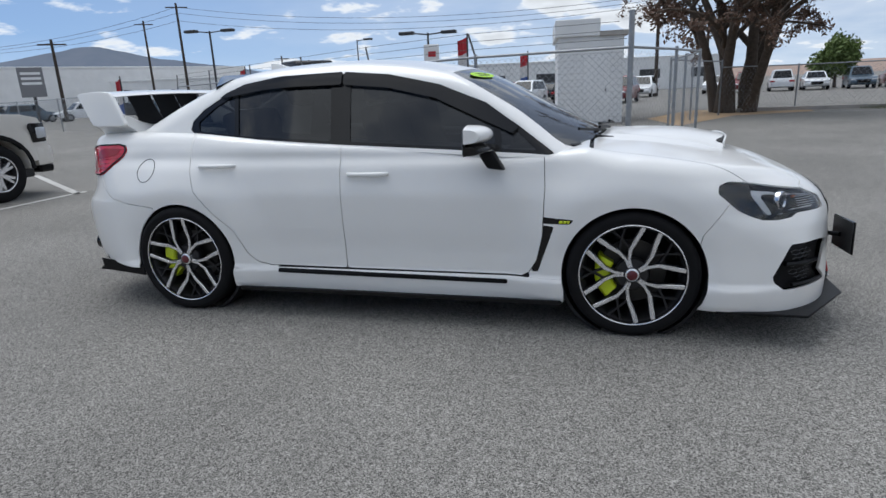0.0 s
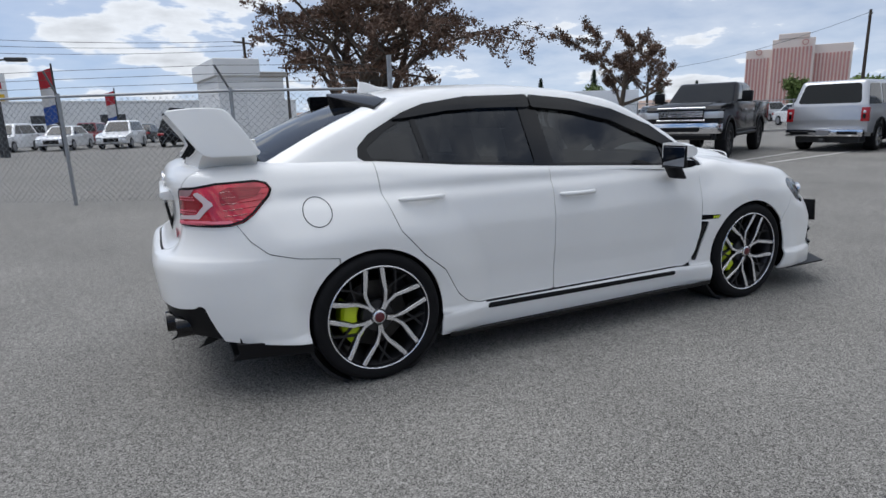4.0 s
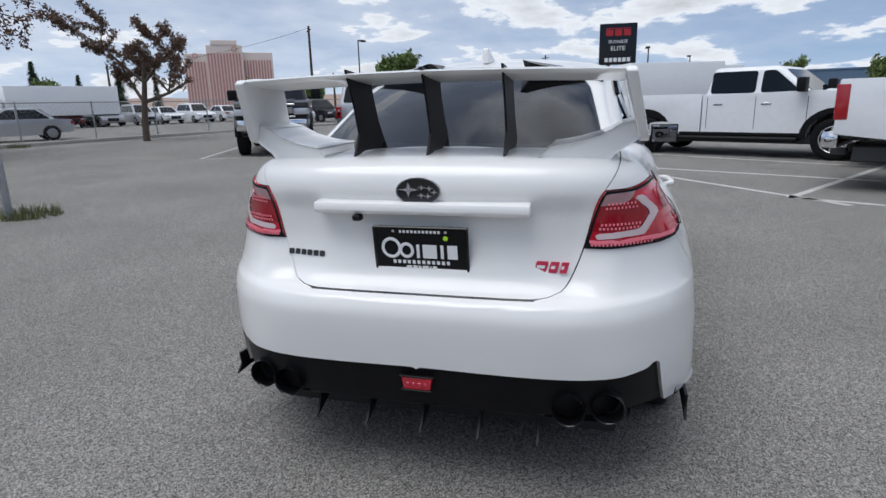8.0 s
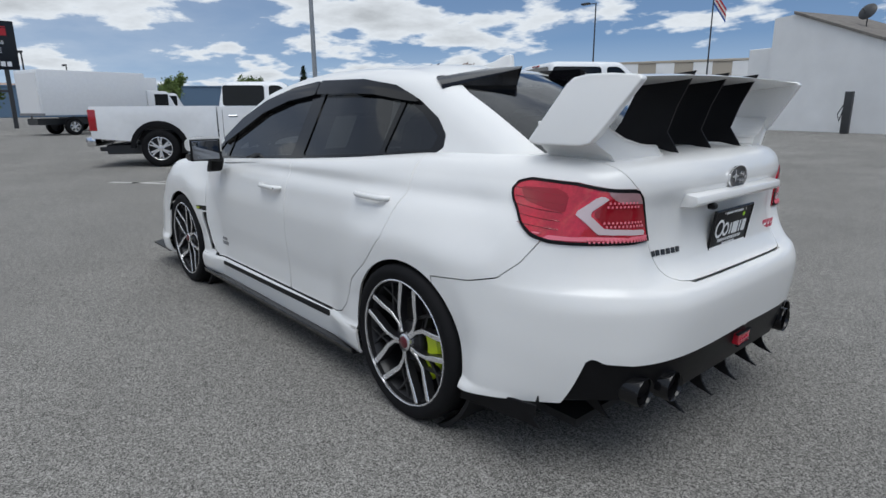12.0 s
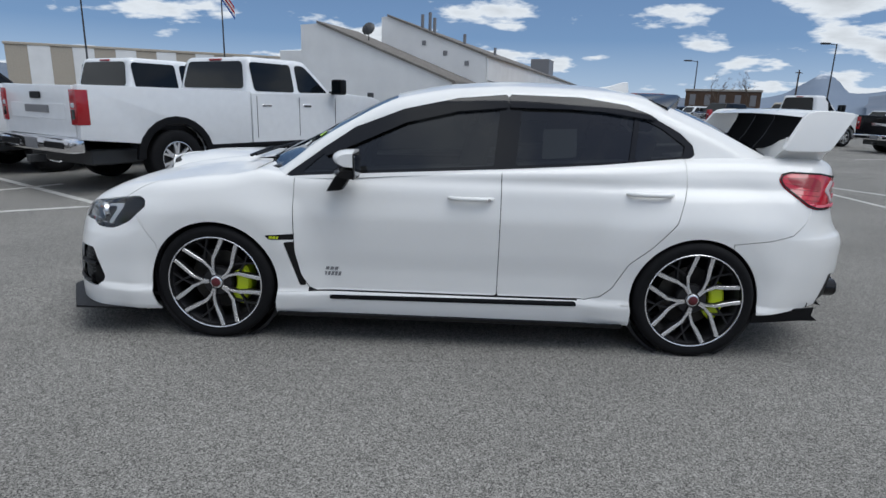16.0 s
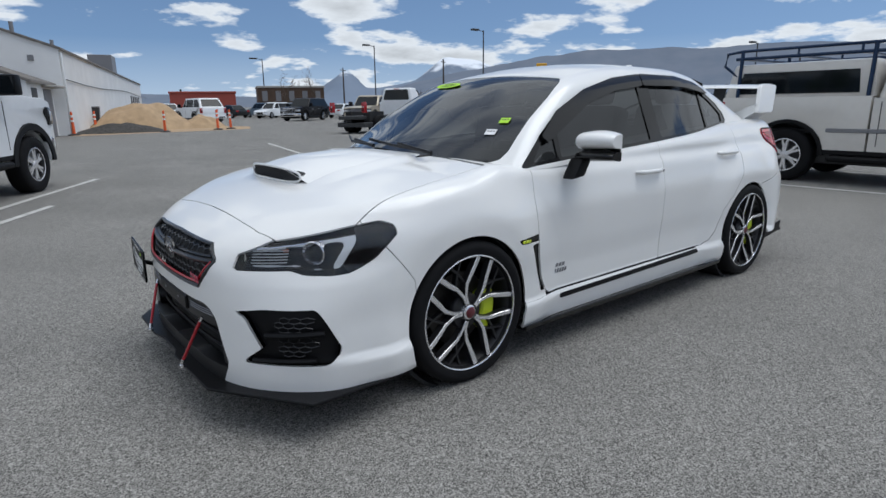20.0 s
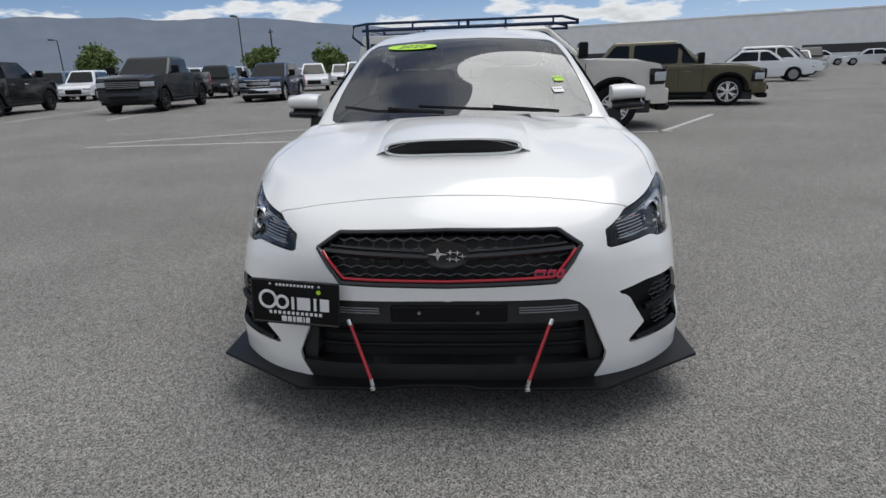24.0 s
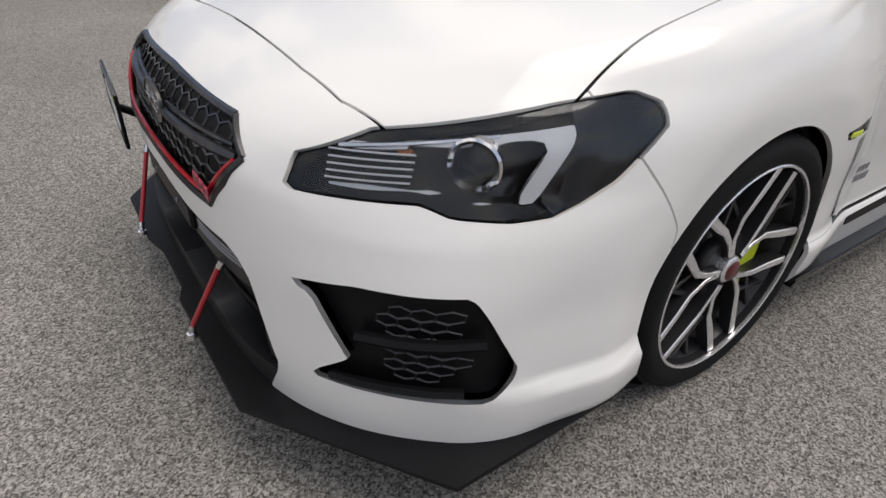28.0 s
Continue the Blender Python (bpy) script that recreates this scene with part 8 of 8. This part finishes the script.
# ---- trees ----
def tree(name, label, x, y, h, leaf, seed, stems=1, spread=.5, leaves=2600, leaf_size=.10, trunk=.22, bare=.3, crown_from=.35, droop=0.0):
    rnd = random.Random(seed)
    t = thing(name, label, "tree")
    t.location = (x, y, 0)
    segs, tips = [], []

    def grow(p, d, length, r, level):
        n = 4
        pts, rad = [p], [r]
        for i in range(n):
            bend = .05 if level == 0 and stems == 1 else .16
            d = (d + Vector((rnd.gauss(0, bend), rnd.gauss(0, bend), rnd.gauss(0.02, .08) - droop * .05 * level))).normalized()
            p = p + d * length / n
            pts.append(p)
            rad.append(r * (1 - .45 * (i + 1) / n))
        segs.append((pts, rad))
        if level >= 3 or r < .012:
            tips.extend(pts[1:])
            return
        if level >= 1:
            tips.extend(pts[2:])
        for _ in range(rnd.randint(3, 4) if level < 2 else 3):
            i = rnd.randint(2, n)
            a = rnd.uniform(0, 6.28)
            side = Vector((math.cos(a), math.sin(a), rnd.uniform(-.1, .75))) * (spread + .3)
            grow(pts[i], (d + side).normalized(), length * rnd.uniform(.55, .8), rad[i] * .68, level + 1)
    for s in range(stems):
        a = 6.28 * s / stems + rnd.uniform(0, 1)
        o = Vector((math.cos(a), math.sin(a), 0)) * (.0 if stems == 1 else rnd.uniform(.25, .8))
        grow(o, Vector((o.x * .25, o.y * .25, 1)).normalized(), h * rnd.uniform(.36, .44), trunk * rnd.uniform(.75, 1.0), 0)
    verts, faces = [], []
    for pts, rad in segs:
        k = 7 if rad[0] > .05 else 4
        base = len(verts)
        for i, p in enumerate(pts):
            d = (pts[min(i + 1, len(pts) - 1)] - pts[max(i - 1, 0)]).normalized()
            s = d.cross(Vector((.3, .9, .1))).normalized()
            u = s.cross(d)
            for q in range(k):
                c = p + rad[i] * (s * math.cos(6.283 * q / k) + u * math.sin(6.283 * q / k))
                verts.append(c[:])
        for i in range(len(pts) - 1):
            for q in range(k):
                a0, b0 = base + i * k + q, base + i * k + (q + 1) % k
                faces.append((a0, b0, b0 + k, a0 + k))
    me = bpy.data.meshes.new("trunk")
    me.from_pydata(verts, [], faces)
    me.polygons.foreach_set("use_smooth", np.ones(len(faces), bool))
    part("trunk", me, BARK, t)
    verts, faces = [], []
    tips = [p for p in tips if p.z > h * crown_from]
    for _ in range(leaves):
        hub = rnd.choice(tips) + Vector((rnd.gauss(0, 1), rnd.gauss(0, 1), rnd.gauss(0, 1))) * leaf_size * 1.3
        for _k in range(4):
            c = hub + Vector((rnd.gauss(0, 1), rnd.gauss(0, 1), rnd.gauss(0, 1))) * leaf_size * .8
            s = leaf_size * rnd.uniform(.6, 1.4)
            a = Vector((rnd.gauss(0, 1), rnd.gauss(0, 1), rnd.gauss(0, 1))).normalized()
            b = a.cross(Vector((rnd.gauss(0, 1), rnd.gauss(0, 1), rnd.gauss(0, 1)))).normalized()
            base = len(verts)
            verts.extend([(c - a * s)[:], (c + b * s * .45)[:], (c + a * s)[:], (c - b * s * .45)[:]])
            faces.append((base, base + 1, base + 2, base + 3))
    me = bpy.data.meshes.new("crown")
    me.from_pydata(verts, [], faces)
    part("crown", me, leaf, t)
    return t


tree("elm_tree", "wide many-stemmed tree with sparse bronze leaves by the fence", 5.9, 20.6, 10.5, BROWN_LEAF, 3, stems=8, spread=1.15, leaves=9000, leaf_size=.068, trunk=.25, crown_from=.17, droop=1.3)
tree("elm_tree", "single-stemmed tree with sparse bronze leaves by the kerb", 16.50, 17.33, 7.4, BROWN_LEAF, 14, spread=1.3, leaves=4200, leaf_size=.054, trunk=.16, crown_from=.26)
for az, d, h, lf, seed, nm in ((19.3, 60, 6.6, GREEN_LEAF, 11, "leafy green tree beyond the parked trucks"), (15.6, 62, 4.6, PLUM_LEAF, 12, "small plum-leaved tree beyond the trucks"), (9.5, 55, 4.8, GREEN_LEAF, 13, "young green tree beyond the trucks"), (-.5, 58, 4.5, GREEN_LEAF, 14, "young green tree beyond the trucks"),
                               (33, 90, 6, GREEN_LEAF, 15, "green tree in front of the tower"), (28, 75, 5.0, GREEN_LEAF, 16, "green tree in front of the tower"), (-23.5, 85, 6.5, GREEN_LEAF, 17, "leafy green tree beyond the white truck"), (-16, 90, 5.2, GREEN_LEAF, 18, "leafy green tree beyond the white truck"),
                               (-33.5, 80, 6.4, GREEN_LEAF, 19, "pale green spring tree beyond the lot"), (-42.2, 52, 5.2, BROWN_LEAF, 20, "budding tree behind the parked trucks"), (50, 70, 4.5, GREEN_LEAF, 21, "leafy tree across the road"), (60, 90, 5, GREEN_LEAF, 22, "leafy tree across the road"),
                               (-145, 68, 4.6, GREEN_LEAF, 23, "green tree behind the parked cars"), (-158, 62, 4.4, GREEN_LEAF, 24, "green tree behind the parked cars"), (-165, 60, 4.2, GREEN_LEAF, 25, "green tree behind the parked cars"), (-100, 90, 4.0, GREEN_LEAF, 26, "green tree beyond the works"), (70, 60, 4, GREEN_LEAF, 27, "leafy tree behind the fence")):
    tree("leafy_tree", nm, *aim(az, d), h, lf, seed, spread=.62, leaves=2000, leaf_size=.22, trunk=.16, crown_from=.22)
for az, d, h, seed in ((-113.5, 75, 6.5, 31), (-116, 78, 7.2, 32), (-114.7, 80, 6.0, 33), (-127, 85, 4.0, 34)):
    tree("bare_tree", "bare leafless tree beside the timber building", *aim(az, d), h, BROWN_LEAF, seed, spread=.3, leaves=60, leaf_size=.05, trunk=.12)


def conifer(x, y, h, seed):
    rnd = random.Random(seed)
    t = thing("conifer_tree", "dark green conifer in the distance", "tree", "conifers")
    t.location = (x, y, 0)
    part("trunk", bar([(0, 0, 0), (0, 0, h * .9)], [h * .02, h * .006]), BARK, t)
    verts, faces = [], []
    for _ in range(900):
        z = h * rnd.uniform(.1, 1)
        r = h * .20 * (1 - z / h) ** .8 * rnd.uniform(.3, 1.05)
        a = rnd.uniform(0, 6.28)
        c = Vector((r * math.cos(a), r * math.sin(a), z - r * .3))
        d = Vector((math.cos(a), math.sin(a), -.4)) * h * .05
        s = Vector((-math.sin(a), math.cos(a), .2)) * h * .018
        b = len(verts)
        verts.extend([(c - d)[:], (c + s)[:], (c + d)[:], (c - s)[:]])
        faces.append((b, b + 1, b + 2, b + 3))
    me = bpy.data.meshes.new("crown")
    me.from_pydata(verts, [], faces)
    part("crown", me, DARK_LEAF, t)


for az, d, h in ((44, 95, 7), (47, 95, 6), (50, 100, 8), (55, 100, 7), (41, 110, 6), (-27.5, 75, 6.2), (-104.5, 120, 4.5)):
    conifer(*aim(az, d), h, int(d * 7 + az))


# ---- mountains and hills round the valley ----
def ridge(name, label, az0, az1, dist, prof, material, seed, rough=.18, deep=500):
    f = curve(prof)
    bm = bmesh.new()
    n, rows = int(abs(az1 - az0) * 2.2), []
    for i in range(n + 1):
        az = az0 + (az1 - az0) * i / n
        el = float(f(az)) * (1 + rough * noise.fractal((az * .18, seed, 0), 1.0, 2.0, 5))
        col = []
        for k in range(9):
            s = k / 8
            dd = dist + deep * s
            zz = math.tan(radians(el)) * (dist + deep) * s ** 1.15 * (1 + .22 * (1 - s) * noise.noise((az * .5, s * 4, seed)))
            x, y = aim(az + .35 * noise.noise((az * .7, s * 5, seed + 3)), dd)
            col.append(bm.verts.new((x, y, max(zz, 0) - (2 if k == 0 else 0))))
        rows.append(col)
    for a, b in zip(rows, rows[1:]):
        for k in range(8):
            bm.faces.new((a[k], b[k], b[k + 1], a[k + 1]))
    bmesh.ops.recalc_face_normals(bm, faces=bm.faces)
    for fc in bm.faces:
        if fc.normal.z < 0:
            fc.normal_flip()
    tagged(part(name, smooth(bm, 180), material), label, "mountain", kind="structure")


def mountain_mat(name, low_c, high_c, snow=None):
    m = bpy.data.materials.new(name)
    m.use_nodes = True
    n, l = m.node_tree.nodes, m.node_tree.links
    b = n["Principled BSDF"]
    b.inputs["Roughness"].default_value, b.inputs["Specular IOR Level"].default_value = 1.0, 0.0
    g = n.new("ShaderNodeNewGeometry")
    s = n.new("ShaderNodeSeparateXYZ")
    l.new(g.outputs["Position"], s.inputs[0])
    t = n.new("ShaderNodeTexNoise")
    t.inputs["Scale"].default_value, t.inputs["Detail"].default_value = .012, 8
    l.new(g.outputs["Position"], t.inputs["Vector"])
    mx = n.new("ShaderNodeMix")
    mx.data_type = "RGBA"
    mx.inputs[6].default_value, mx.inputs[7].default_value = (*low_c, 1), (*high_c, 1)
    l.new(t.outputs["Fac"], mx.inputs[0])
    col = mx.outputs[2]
    if snow:
        r = n.new("ShaderNodeMapRange")
        r.inputs["From Min"].default_value, r.inputs["From Max"].default_value = snow, snow + 30
        ad = n.new("ShaderNodeMath")
        ad.operation = "MULTIPLY_ADD"
        l.new(t.outputs["Fac"], ad.inputs[0])
        ad.inputs[1].default_value = 130
        l.new(s.outputs[2], ad.inputs[2])
        l.new(ad.outputs[0], r.inputs["Value"])
        m2 = n.new("ShaderNodeMix")
        m2.data_type = "RGBA"
        l.new(r.outputs[0], m2.inputs[0])
        l.new(col, m2.inputs[6])
        m2.inputs[7].default_value = (.80, .83, .88, 1)
        col = m2.outputs[2]
    l.new(col, b.inputs["Base Color"])
    return m


# distance haze is painted into the two blue base colours; the snow is real
HAZE_HILL = mountain_mat("haze_tinted_mountain", (.13, .16, .21), (.20, .22, .26))
SNOW_HILL = mountain_mat("snowy_haze_tinted_peak", (.17, .21, .28), (.22, .26, .32), snow=215)
TAN_HILL = mountain_mat("dry_tan_hills", (.30, .23, .20), (.40, .31, .26))
ridge("mountain_ridge", "mountain ridge beyond the town, blue haze put into its colour", -180, -123, 2100, [(-180, 2.6), (-170, 3.6), (-160, 4.5), (-150, 4.6), (-143, 4.6), (-137, 4.0), (-131, 3.0), (-123, 1.4)], HAZE_HILL, 5, .06)
ridge("snowy_peak", "far mountain peaks with snow, blue haze put into the rock colour", -135, -114, 2450, [(-135, 2.4), (-131.5, 4.3), (-129.5, 4.4), (-126, 2.2), (-122, 1.6), (-119.8, 3.0), (-117.5, 1.6), (-114, .8)], SNOW_HILL, 9, .07, 400)
ridge("mountain_ridge", "mountain beyond the dealer lots, blue haze put into its colour", 118, 180, 2200, [(118, 1.8), (124, 2.8), (129, 3.6), (133.8, 4.5), (138, 4.0), (142, 3.4), (150, 2.8), (165, 2.2), (180, 2.5)], HAZE_HILL, 15, .06)
ridge("hills", "dry tan hills on the horizon", -30, 118, 2300, [(-30, .8), (-12, 1.6), (0, 2.1), (6, 1.9), (14, 1.1), (40, .9), (60, 1.0), (80, .8), (100, 1.1), (118, 1.6)], TAN_HILL, 25, .15)
ridge("hills", "hills behind the parked trucks, grey-blue haze put into their colour", -112, -28, 2300, [(-112, .9), (-100, 1.2), (-90, .8), (-60, 1.2), (-52, 2.0), (-47.6, 2.5), (-42, 1.7), (-28, .9)], HAZE_HILL, 35, .1)
